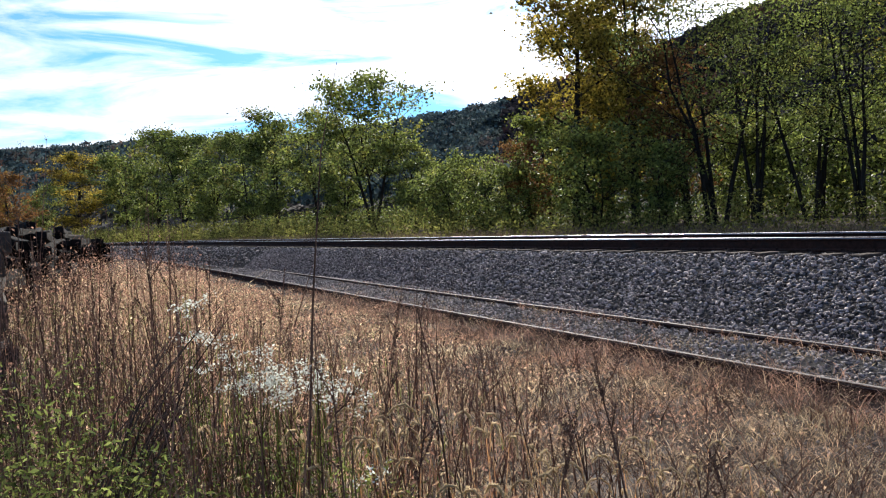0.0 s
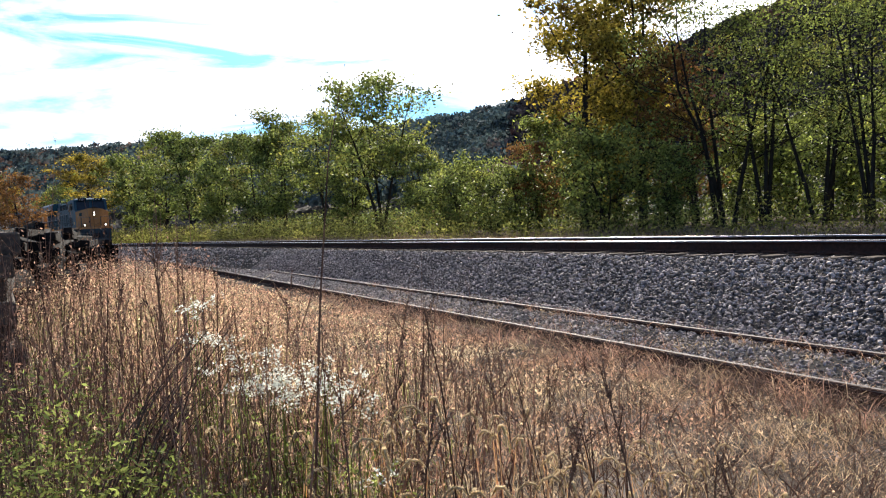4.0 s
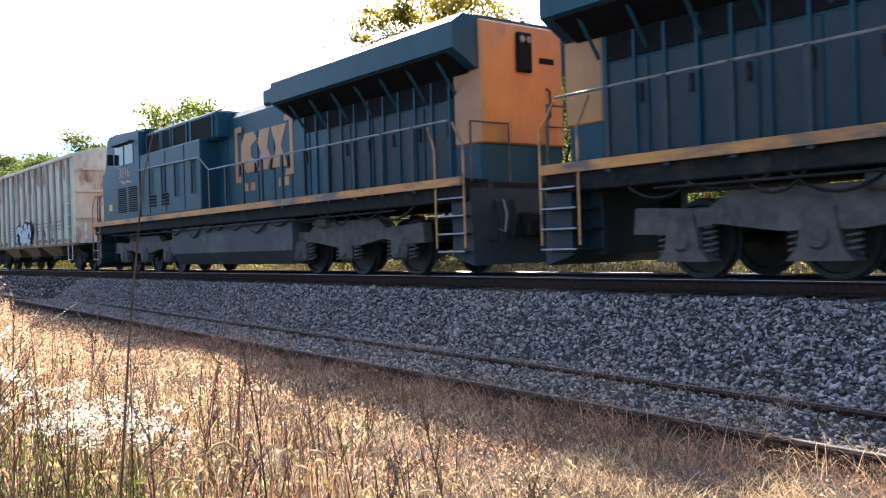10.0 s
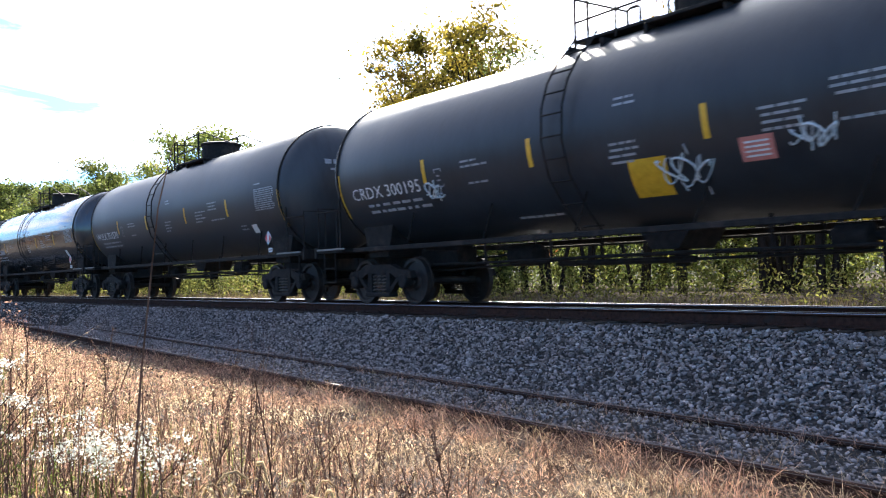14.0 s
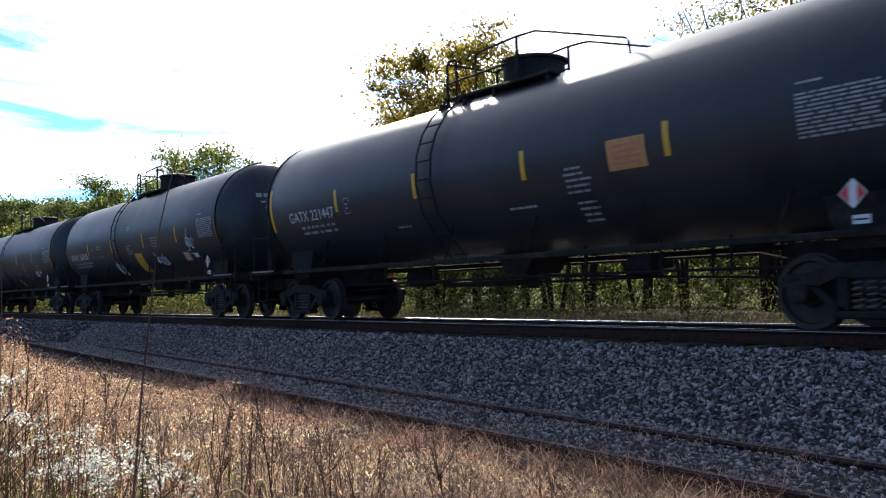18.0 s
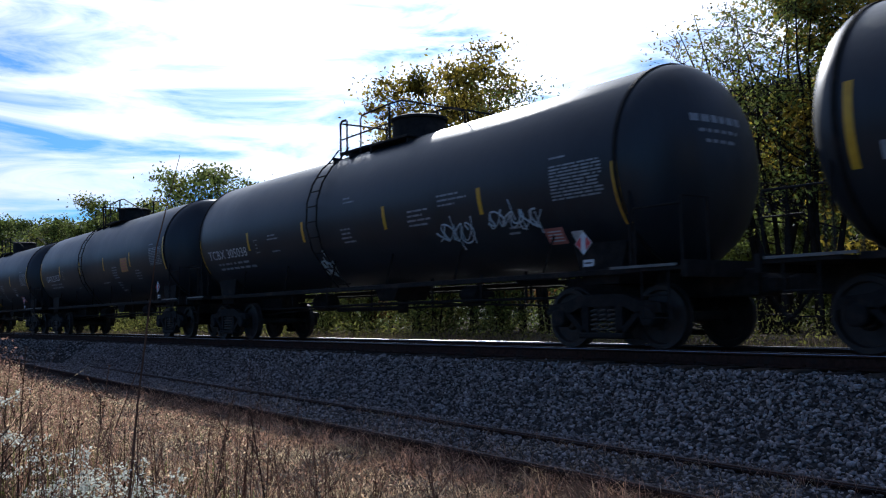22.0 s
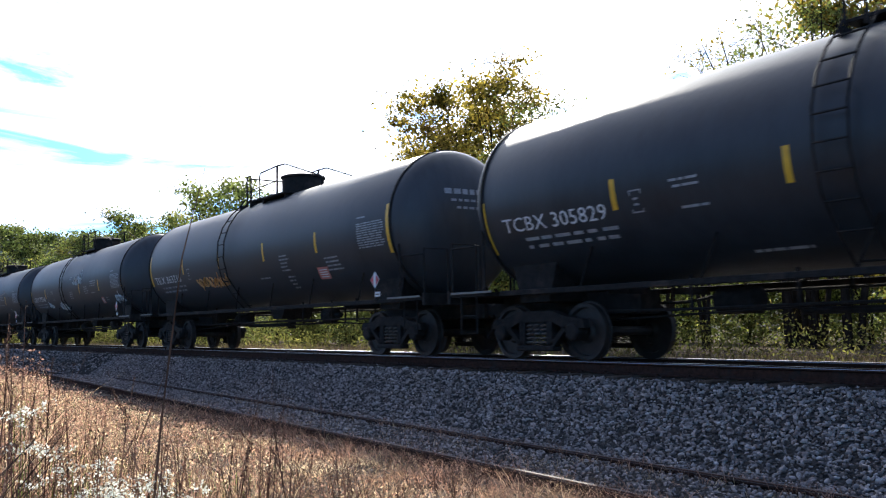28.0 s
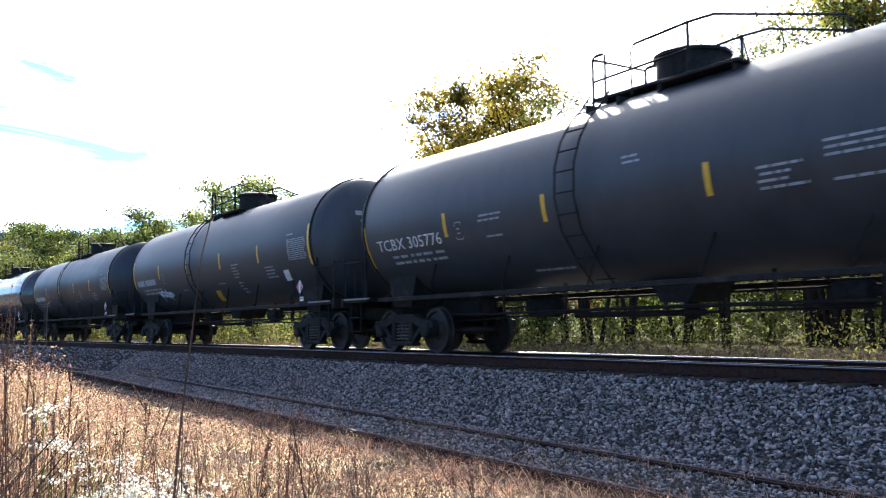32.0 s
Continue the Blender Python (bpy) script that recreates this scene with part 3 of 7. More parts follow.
def tank_template():
    car = thing("tank_car", "black railway tank car", "tank car", group="tank cars of the train")
    TANK_MESH["black"] = TANK_SHAPE.mesh("tank", TANK_BLACK, 30)
    part("tank", TANK_MESH["black"], TANK_BLACK, car, "long cylindrical tank with domed heads and weld seams")
    # jacket rims at the heads
    for k in (-1, 1):
        part("head_rim", Shape().turned([(-0.03, TR), (-0.03, TR + 0.018), (0.03, TR + 0.018), (0.03, TR)], 56, pose(k * THALF, 0, TZ), caps=False), UNDER, car, smooth=30)
        part("tank_saddle", Shape().prism([(-0.35, 0.95), (0.35, 0.95), (0.55, 1.6), (-0.55, 1.6)], -1.05, 1.05, pose(k * 6.75, 0, 0)), UNDER, car)
        # stub sill, end platform, its rails and ladders
        part("stub_sill", Shape().box(k * 8.85 if k < 0 else 5.2, -5.2 if k < 0 else 8.85, -0.25, 0.25, 0.72, 1.1, cut=0.02), UNDER, car)
        s = Shape().box(min(k * 7.55, k * 8.6), max(k * 7.55, k * 8.6), -1.45, 1.45, 1.08, 1.13).box(k * 8.6 - 0.04, k * 8.6 + 0.04, -1.48, 1.48, 0.98, 1.2)
        part("end_platform", s, UNDER, car)
        for y in (-1.42, 1.42):
            part("end_handrail", Shape().tube([(k * 8.55, y, 1.15), (k * 8.55, y, 2.05), (k * 8.55, y * 0.62, 2.05), (k * 8.55, y * 0.62, 1.15)], 0.02, 6), UNDER, car)
            part("end_handrail", Shape().tube([(k * 7.75, y, 1.15), (k * 7.75, y, 1.95), (k * 8.55, y, 1.95)], 0.02, 6), UNDER, car)
            for z in (0.45, 0.75):
                part("stirrup_step", Shape().tube([(k * 8.3, y, 1.08), (k * 8.3, y, z), (k * 7.85, y, z), (k * 7.85, y, 1.08)], 0.016, 6), UNDER, car)
        part("coupler", COUPLER, UNDER, car, m=pose(k * 8.68, 0, 0, 0, 0, 0 if k > 0 else 180))
        freight_bogie(car, k * 6.75)
    for y in (-1, 1):
        part("side_sill", Shape().box(-7.5, 7.5, y * 1.16 - 0.045, y * 1.16 + 0.045, 1.07, 1.16, cut=0.01), UNDER, car, "thin side running bar")
        for x in (-5.6, -3.3, -1.1, 1.1, 3.3, 5.6):
            part("sill_brace", Shape().tube([(x, y * 1.14, 1.14), (x + 0.35, y * 1.2, 1.75)], 0.018, 5), UNDER, car)
    # brake gear below
    part("brake_pipe", Shape().tube([(-8.4, 0.3, 0.86), (-4.8, 0.5, 0.9), (-4.2, 0.62, 1.02), (4.2, 0.62, 1.02), (4.8, 0.5, 0.9), (8.4, 0.3, 0.86)], 0.026), UNDER, car)
    part("brake_rod", Shape().tube([(-6.2, -0.35, 0.62), (-1.5, -0.42, 0.78), (1.4, -0.42, 0.78), (6.2, -0.35, 0.62)], 0.018), UNDER, car)
    part("brake_cylinder", Shape().turned([(0, 0.1), (0.05, 0.17), (0.5, 0.17), (0.55, 0.06), (0.8, 0.06)], 14, pose(2.6, -0.35, 0.9)), UNDER, car, smooth=35)
    part("air_reservoir", Shape().turned([(0, 0.08), (0.08, 0.2), (0.75, 0.2), (0.83, 0.08)], 14, pose(-4.1, 0.2, 0.88)), UNDER, car, smooth=35)
    part("bottom_outlet", Shape().prism([(-0.5, 1.18), (0.5, 1.18), (0.26, 0.86), (-0.26, 0.86)], -0.42, 0.42).turned([(0, 0.12), (0.28, 0.12)], 12, pose(0, 0, 0.6, 0, -90, 0)), UNDER, car)
    # top fittings
    zt = TZ + TR
    part("manway_housing", Shape().turned([(-0.4, 0.56), (0.30, 0.56), (0.31, 0.60), (0.36, 0.60), (0.39, 0.52), (0.40, 0.02)], 26, pose(0.72, 0, zt + 0.08, 0, -90, 0)), UNDER, car, "round valve housing with a lid", smooth=35)
    part("housing_hinge", Shape().box(0.05, 0.2, -0.16, 0.16, zt + 0.4, zt + 0.52, cut=0.01), UNDER, car)
    for x0, x1, y0, y1 in ((-1.6, 0.1, -0.62, -0.34), (-1.6, 0.1, 0.34, 0.62), (-1.6, -0.6, -0.33, 0.33), (0.1, 1.5, -0.92, -0.64), (0.1, 1.5, 0.64, 0.92)):
        dz = -0.12 if abs(y0 + y1) > 1.4 else 0.0
        part("walkway_plank", Shape().box(x0, x1, y0, y1, zt - 0.03 + dz, zt + 0.02 + dz, cut=0.006), UNDER, car, "grated top walkway")
    for x in (-1.5, -0.8, 0.05, 1.4):
        part("walkway_bracket", Shape().box(x - 0.03, x + 0.03, -0.86, 0.86, zt - 0.3, zt - 0.13), UNDER, car)
    for y in (-0.62, 0.62):
        part("railing_post", Shape().tube([(-1.58, y, zt - 0.22), (-1.58, y, zt + 0.68), (-1.52, y, zt + 0.72), (-1.35, y, zt + 0.72), (-1.3, y, zt + 0.68), (-1.3, y, zt - 0.1)], 0.026), UNDER, car)
        part("railing_post", Shape().tube([(0.42, y, zt - 0.2), (0.42, y, zt + 0.74)], 0.032), UNDER, car)
        part("railing_post", Shape().tube([(2.95, y, zt + 0.06), (2.98, y, zt - 0.22)], 0.022), UNDER, car)
        part("railing", Shape().tube([(-0.72, y, zt - 0.1), (-0.72, y, zt + 0.62), (-0.66, y, zt + 0.7), (0.42, y, zt + 0.74), (0.9, y, zt + 0.72), (2.9, y, zt + 0.12), (2.97, y, zt + 0.02)], 0.02), UNDER, car)
        part("railing", Shape().tube([(-1.58, y, zt + 0.3), (0.42, y, zt + 0.34)], 0.018), UNDER, car)
    part("railing", Shape().tube([(-1.58, -0.62, zt + 0.68), (-1.58, 0.62, zt + 0.68)], 0.022), UNDER, car)
    for side in (-1, 1):
        ld = Shape()
        for dx in (-0.22, 0.22):
            pts = [on_shell(-1.05 + dx, 1.12, 0.22, side)] + [on_shell(-1.05 + dx, z, 0.11, side) for z in (1.5, 2.0, 2.5, 3.0, 3.4, 3.75, 3.98)] + [Vector((-1.05 + dx, side * 0.8, TZ + TR + 0.02))]
            ld.tube(pts, 0.018, 5)
        for i in range(9):
            z = 1.25 + 0.33 * i
            if z < 4.1:
                ld.tube([on_shell(-1.27, z, 0.11, side), on_shell(-0.83, z, 0.11, side)], 0.014, 5)
        part("ladder", ld, UNDER, car, "thin steel ladder up the flank")
    # strips and plates alike on all
    dl = random.Random(3)
    lines = []
    for i in range(11):
        z = 2.22 + 0.049 * i
        x = 6.2
        while x < 7.2:
            w = dl.uniform(0.05, 0.26)
            lines.append((x, z, min(w, 7.26 - x), 0.026))
            x += w + dl.uniform(0.02, 0.045)
    lines.append((6.2, 2.84, 0.34, 0.03))
    tagged(part("data_panel", bars(lines), MARK_GREY, car, "white block of small unreadable lines"), kind="stuff")
    for side in (-1, 1):
        plc = part("placard", Shape().box(-0.118, 0.118, -0.006, 0.006, -0.118, 0.118), MARK, car, "white-edged diamond hazard placard", m=pose(6.8, side * 1.44, 1.54, 0, 45, 0))
        part("placard_field", Shape().prism([(-0.108, -0.108), (0.04, -0.108), (-0.108, 0.04)], -0.009, 0.009).prism([(0.108, 0.108), (-0.04, 0.108), (0.108, -0.04)], -0.009, 0.009), RED, plc, "red field round a white band")
        part("placard_bracket", Shape().box(6.76, 6.84, side * 1.42 - 0.006, side * 1.42 + 0.006, 1.1, 1.54), UNDER, car)
        plate = part("placard_plate", Shape().box(6.78, 6.98, side * 1.43 - 0.005, side * 1.43 + 0.005, 1.2, 1.3), MARK, car, "small white plate")
        part("plate_line", Shape().box(6.8, 6.96, side * 1.43 - 0.007, side * 1.43 + 0.007, 1.24, 1.26), UNDER, plate)
        # pipe work, sill steps and a pale strip painting light on the end platform's edge
        for end in (-1, 1):
            part("platform_lit_edge", Shape().box(end * 7.925 - 0.575, end * 7.925 + 0.575, side * 1.49 - 0.008, side * 1.49 + 0.008, 1.13, 1.165), HANDRAIL, car, "pale strip imitating light along the end platform edge")
        for k in (-1, 1):
            part("head_ladder_rail", Shape().tube([(k * 7.66, side * 1.4, 1.12), (k * 7.66, side * 1.4, 2.2), (k * 7.72, side * 1.3, 2.28), (k * 7.95, 0.0, 2.3)], 0.024, 6), UNDER, car, "tall grab rail bent round the tank head")
            part("sill_bracket", Shape().box(k * 5.0 - 0.02, k * 5.0 + 0.02, min(side * 0.25, side * 1.16), max(side * 0.25, side * 1.16), 1.02, 1.12), UNDER, car)
        for x in (-3.9, -2.2, 1.9, 3.4, 4.6):
            part("pipe_hanger", Shape().box(x - 0.02, x + 0.02, side * 0.6 - 0.02, side * 0.6 + 0.02, 0.72, 1.25), UNDER, car)
    part("train_line", Shape().tube([(-6.0, -0.62, 0.78), (-4.2, -0.64, 0.76), (0.8, -0.66, 0.8), (5.9, -0.62, 0.78)], 0.022), UNDER, car, "thin pipe under the tank")
    part("slack_adjuster", Shape().tube([(-2.4, -0.2, 0.7), (0.4, -0.2, 0.7)], 0.05, 8).tube([(0.4, -0.2, 0.7), (3.0, -0.2, 0.72)], 0.022, 6), UNDER, car)
    return car


LOW, HIGH = "low", "high"       # two makes: strips and reporting mark set low or high on the flank
STRIP_X = {HIGH: (-4.36, -1.5, 1.48, 4.32), LOW: (-4.5, -1.68, 1.6, 4.5)}
STRIP_END = {HIGH: (-7.36, 7.42), LOW: (-7.5, 7.5)}
STRIP_Z = {HIGH: (2.28, 2.74, 2.05, 3.02), LOW: (2.19, 2.63, 1.77, 2.64)}


def strips(car, make):
    z0, z1, e0, e1 = STRIP_Z[make]
    for x in STRIP_X[make]:
        part("reflective_strip", shell_patch(x - 0.05, x + 0.05, z0, z1), YELLOW, car, "yellow reflective strip")
    for x in STRIP_END[make]:
        part("reflective_strip", shell_patch(x - 0.055, x + 0.055, e0, e1, n=10), YELLOW, car, "tall yellow reflective strip by the tank head")


def head_marks(car, k, n):
    """Small lines painted on the domed head that faces the way of travel."""
    s = Shape()
    rnd = random.Random(n)
    for i in range(n + 1):
        z = 3.2 - 0.15 * i
        y = -0.62 + 0.12 * i
        while y < 0.42 - 0.1 * i:
            w, hgt = (rnd.uniform(0.12, 0.16), 0.11) if i == 0 else (rnd.uniform(0.05, 0.16), 0.05)
            vs = []
            for yy, zz in ((y, z), (y + w, z), (y + w, z + hgt), (y, z + hgt)):
                q = max(0.0, 1 - (yy * yy + (zz - TZ) ** 2) / TR ** 2)
                vs.append(Vector((k * (THALF + TDEPTH * math.sqrt(q) + 0.006), yy, zz)))
            s.add(vs, [(0, 1, 2, 3)])
            y += w + 0.045
    tagged(part("head_lettering", s, MARK_GREY, car, "faded unreadable lines on the tank head"), kind="stuff")


NOTICE = {"yellow": (YELLOW, "yellow square sticker"), "amber": (AMBER, "amber square notice"), "red": (PINK, "faded red notice"), "white": (MARK, "white notice")}


def scrawl_shape(x0, z0, w, rnd, tall=1.0):
    """A sprayed tag: looping lines with no word in them, and a few loose strokes."""
    s = Shape()
    loops = max(3, int(w / 0.2))
    for k in range(2):
        pts, phase = [], rnd.uniform(0, 6.28)
        sizes = [rnd.uniform(0.55, 1.25) for _ in range(loops + 2)]
        steps = loops * 10
        for i in range(steps + 1):
            t = i / steps
            a = t * loops * 6.283 + phase
            size = np.interp(t * loops, range(loops + 2), sizes) * 0.085 * tall
            pts.append(on_shell(x0 + w * t + size * 0.8 * math.cos(a) + 0.03 * k, z0 + size * math.sin(a * (1.0 if k else 0.75) + k) + 0.03 * math.sin(5 * t + k), 0.008))
        s.tube(pts, 0.013 if k else 0.018, 4)
    for i in range(3):
        x, z = x0 + w * rnd.random(), z0 + rnd.uniform(-0.1, 0.1) * tall
        s.tube([on_shell(x, z - 0.1 * tall, 0.008), on_shell(x + rnd.uniform(-0.08, 0.12), z + 0.12 * tall, 0.008)], 0.013, 4)
    return s


def mark_tank(car, words, seed, make, notices, scrawls):
    """Car by car: strips, reporting marks, small unreadable lines, stickers and spray paint."""
    rnd = random.Random(seed)
    strips(car, make)
    x0, z0, span = (-6.52, 2.19, 2.0) if words.startswith("GATX") else (-7.05, 2.09, 2.36)
    if words:
        size = 0.32
        wide = max(v.co.x for v in text_shape(words, size, lambda x, z: Vector((x, 0, z))).vertices)
        letters("reporting_mark", words, size, lambda x, z: on_shell(x0 + x * span / wide, z0 + z, 0.006), MARK, car, "white stencilled reporting mark")
    else:
        part("reporting_mark", bars([(x0, z0 + 0.02, 0.8, 0.2), (x0 + 0.95, z0 + 0.02, 1.2, 0.2)]), MARK_GREY, car, "faded unreadable mark")
    lines = []
    for i in range(2):              # load limit lines under the mark
        x = x0 + 0.45
        while x < x0 + span:
            w = rnd.uniform(0.1, 0.34)
            lines.append((x, z0 - 0.16 - 0.12 * i, w, 0.05))
            x += w + rnd.uniform(0.05, 0.13)
    sx = STRIP_X[make]
    box = (sx[0] + 0.3, z0 + 0.02, 0.2, 0.3)         # small framed letter by the mark
    lines += [(box[0], box[1], box[2], 0.018), (box[0], box[1] + box[3], box[2], 0.018), (box[0], box[1], 0.018, box[3]), (box[0] + box[2], box[1], 0.018, box[3] + 0.018), (box[0] + 0.06, box[1] + 0.1, 0.09, 0.03), (box[0] + 0.06, box[1] + 0.18, 0.09, 0.03)]
    if make == LOW:
        blocks = [(sx[0] + 1.05, 2.45, 2, 0.7), (sx[0] + 1.15, 2.08, 1, 0.55), (sx[1] + 1.75, 2.92, 2, 0.45), (sx[1] + 1.6, 2.3, 4, 0.55), (sx[2] + 0.75, 2.42, 4, 0.75), (sx[3] - 1.2, 2.6, 3, 0.85), (sx[3] - 1.15, 2.15, 1, 0.9), (5.0, 1.9, 2, 0.4), (-2.6, 1.45, 1, 1.1)]
    else:
        blocks = [(sx[2] + 0.85, 2.32, 5, 0.55), (sx[2] + 0.95, 1.82, 4, 0.42), (0.9, 1.86, 1, 0.8), (4.6, 2.12, 4, 0.7), (sx[1] - 0.9, 1.8, 1, 0.5)]
    for x, z, count, w in blocks:
        if rnd.random() < 0.85:
            for i in range(count):
                x1 = x + rnd.uniform(-0.02, 0.05)
                stop = x1 + w * rnd.uniform(0.55, 1.0)
                while x1 < stop:
                    q = min(rnd.uniform(0.08, 0.3), stop - x1)
                    lines.append((x1, z - 0.085 * i, max(q, 0.03), 0.034))
                    x1 += q + 0.03
    tagged(part("small_lettering", bars(lines), MARK_GREY, car, "small unreadable stencilled lines"), kind="stuff")
    for colour, x, z, w, hgt, lean in notices:
        mat, label = NOTICE[colour]
        ob = part("sticker", shell_patch(x, x + w, z, z + hgt, lean=lean), mat, car, label)
        if colour in ("red", "amber"):
            rows = Shape()
            for i in range(4):
                q = hgt * (0.16 + 0.19 * i)
                rows.add([on_shell(x + lean * q / hgt + w * 0.14, z + q, 0.007), on_shell(x + lean * q / hgt + w * 0.86, z + q, 0.007), on_shell(x + lean * (q + hgt * 0.08) / hgt + w * 0.86, z + q + hgt * 0.08, 0.007), on_shell(x + lean * (q + hgt * 0.08) / hgt + w * 0.14, z + q + hgt * 0.08, 0.007)], [(0, 1, 2, 3)])
            part("notice_lines", rows, MARK if colour == "red" else PINK, ob, "rows of unreadable writing")
    for x, z, w, tall in scrawls:
        tagged(part("spray_paint", scrawl_shape(x, z, w, rnd, tall), AMBER if words == "TILX 363216" else GREY_BLOB, car, "sprayed scrawl"), kind="stuff")
    head_marks(car, 1, rnd.choice((2, 3)))


# ---- covered hopper ----
def hopper_car():
    L, H0, H1, W = 7.2, 1.03, 4.33, 1.5
    car = thing("hopper_car", "weathered light grey hopper car with rust patches and sprayed paint", "hopper car")
    body = Shape().box(-L, L, -W, W, H0 + 0.02, H1 - 0.1)
    part("body", body, HOP_BODY, car, "tall grey ribbed hopper body streaked with rust")
    rib = Shape().box(-0.06, 0.06, -0.1, 0.0, H0 + 0.05, H1 - 0.12, cut=0.025).mesh("rib", HOP_RIB)
    n = 15
    for i in range(n):
        x = -L + 0.55 + (2 * L - 1.1) * i / (n - 1)
        for k in (-1, 1):
            part("rib", rib, HOP_RIB, car, m=pose(x, k * W, 0, 0, 0, 0 if k < 0 else 180))
    for k in (-1, 1):
        part("side_sill", Shape().box(-L - 0.05, L + 0.05, k * W - 0.06, k * W + 0.06, H0 - 0.06, H0 + 0.05, cut=0.01), HOP_RUST, car, "rust-eaten side sill")
        part("top_chord", Shape().box(-L - 0.05, L + 0.05, k * W - 0.09, k * W + 0.06, H1 - 0.14, H1, cut=0.02), HOP_BODY, car)
        part("end_sheet", Shape().prism([(k * L, H0), (k * (L + 0.05), H0), (k * (L + 0.05), H1), (k * L, H1)], -W, W), HOP_BODY, car)
        part("roof_end", Shape().add([Vector((k * (L + 0.05), y, z)) for y, z in ((-W, H1), (W, H1), (W * 0.4, H1 + 0.24), (-W * 0.4, H1 + 0.24))] + [Vector((k * L, y, z)) for y, z in ((-W, H1), (W, H1), (W * 0.4, H1 + 0.24), (-W * 0.4, H1 + 0.24))],
             [(0, 1, 2, 3), (4, 5, 6, 7), (0, 1, 5, 4), (1, 2, 6, 5), (2, 3, 7, 6), (3, 0, 4, 7)]), HOP_BODY, car)
        for z in (1.95, 2.9, 3.7):
            part("end_rib", Shape().box(k * (L + 0.05) - 0.01, k * (L + 0.05) + 0.09 * k if k > 0 else k * (L + 0.05) + 0.01, -W + 0.05, W - 0.05, z, z + 0.09) if k > 0 else Shape().box(-L - 0.14, -L - 0.04, -W + 0.05, W - 0.05, z, z + 0.09), HOP_BODY, car)
        part("stub_sill", Shape().box(min(k * 5.0, k * 8.1), max(k * 5.0, k * 8.1), -0.28, 0.28, 0.7, 1.04), UNDER, car)
        part("end_platform", Shape().box(min(k * 7.2, k * 7.95), max(k * 7.2, k * 7.95), -1.45, 1.45, 0.98, 1.04), UNDER, car)
        part("brace", Shape().tube([(k * 7.1, -1.1, 1.9), (k * 7.85, -1.3, 1.04)], 0.05).tube([(k * 7.1, 1.1, 1.9), (k * 7.85, 1.3, 1.04)], 0.05), HOP_BODY, car)
        ld = Shape()
        for y in (-W - 0.09, W + 0.09):
            for i in range(5):
                z = 1.25 + 0.42 * i
                ld.tube([(k * 6.4, y, z), (k * 7.15, y, z)], 0.016, 5)
            ld.tube([(k * 7.1, y, 0.95), (k * 7.1, y, 0.45), (k * 6.55, y, 0.45), (k * 6.55, y, 0.95)], 0.018, 5)
        tagged(part("ladder", ld, HOP_BODY, car), kind="stuff")
        part("coupler", COUPLER, UNDER, car, m=pose(k * 7.95, 0, 0, 0, 0, 0 if k > 0 else 180))
        freight_bogie(car, k * 5.97)
    for x, w in ((-3.35, 1.6), (0.0, 1.6), (3.35, 1.6)):
        part("hopper_outlet", Shape().add([Vector(p) for p in ((x - w, -1.44, H0 + 0.02), (x + w, -1.44, H0 + 0.02), (x + w, 1.44, H0 + 0.02), (x - w, 1.44, H0 + 0.02), (x - w * 0.45, -1.1, 0.6), (x + w * 0.45, -1.1, 0.6), (x + w * 0.45, 1.1, 0.6), (x - w * 0.45, 1.1, 0.6))],
             [(0, 1, 5, 4), (1, 2, 6, 5), (2, 3, 7, 6), (3, 0, 4, 7), (4, 5, 6, 7), (0, 1, 2, 3)]), HOP_RUST, car, "rust-brown sloping outlet hopper")
        part("outlet_gate", Shape().box(x - 0.6, x + 0.6, -1.15, 1.15, 0.5, 0.6).tube([(x - 0.3, -1.2, 0.46), (x - 0.3, 1.2, 0.46)], 0.03), UNDER, car)
    part("roof_walk", Shape().box(-L, L, -0.35, 0.35, H1 + 0.12, H1 + 0.16), HOP_BODY, car)
    part("roof", Shape().prism([(-W, H1 - 0.1), (W, H1 - 0.1), (0.5, H1 + 0.1), (-0.5, H1 + 0.1)], -L, L, pose(0, 0, 0, 0, 0, 90)), HOP_BODY, car)
    y = -W - 0.004
    part("brake_pipe", Shape().tube([(-7.6, -0.4, 0.85), (7.6, -0.4, 0.85)], 0.025), UNDER, car)

    def plate(x0, x1, z0, z1, mat, label, name="notice"):
        part(name, Shape().add([Vector((x0, y, z0)), Vector((x1, y, z0)), Vector((x1, y, z1)), Vector((x0, y, z1))], [(0, 1, 2, 3)]), mat, car, label)

    rnd = random.Random(5)
    for x, w in ((-6.3, 0.5), (-5.5, 0.5), (-4.5, 0.6), (-3.5, 0.7), (-2.7, 0.7), (1.8, 0.9), (3.0, 0.8), (3.9, 0.7), (4.9, 0.9)):
        s = Shape()
        for i in range(rnd.choice((2, 3, 4, 5))):
            z = 1.9 - 0.14 * i
            s.box(x, x + w * rnd.uniform(0.6, 1), y - 0.003, y + 0.002, z, z + 0.032)
        tagged(part("small_lettering", s, SMOKE, car, "dark unreadable stencilled lines"), kind="stuff")
    for x in (-5.2, -0.6, 2.6, 5.9):
        plate(x, x + 0.55, 1.12, 1.24, YELLOW, "yellow reflective strip", "reflective_strip")
    part("data_panel", Shape().box(4.35, 4.75, y - 0.006, y, 1.5, 1.95), DARK, car, "dark square panel")
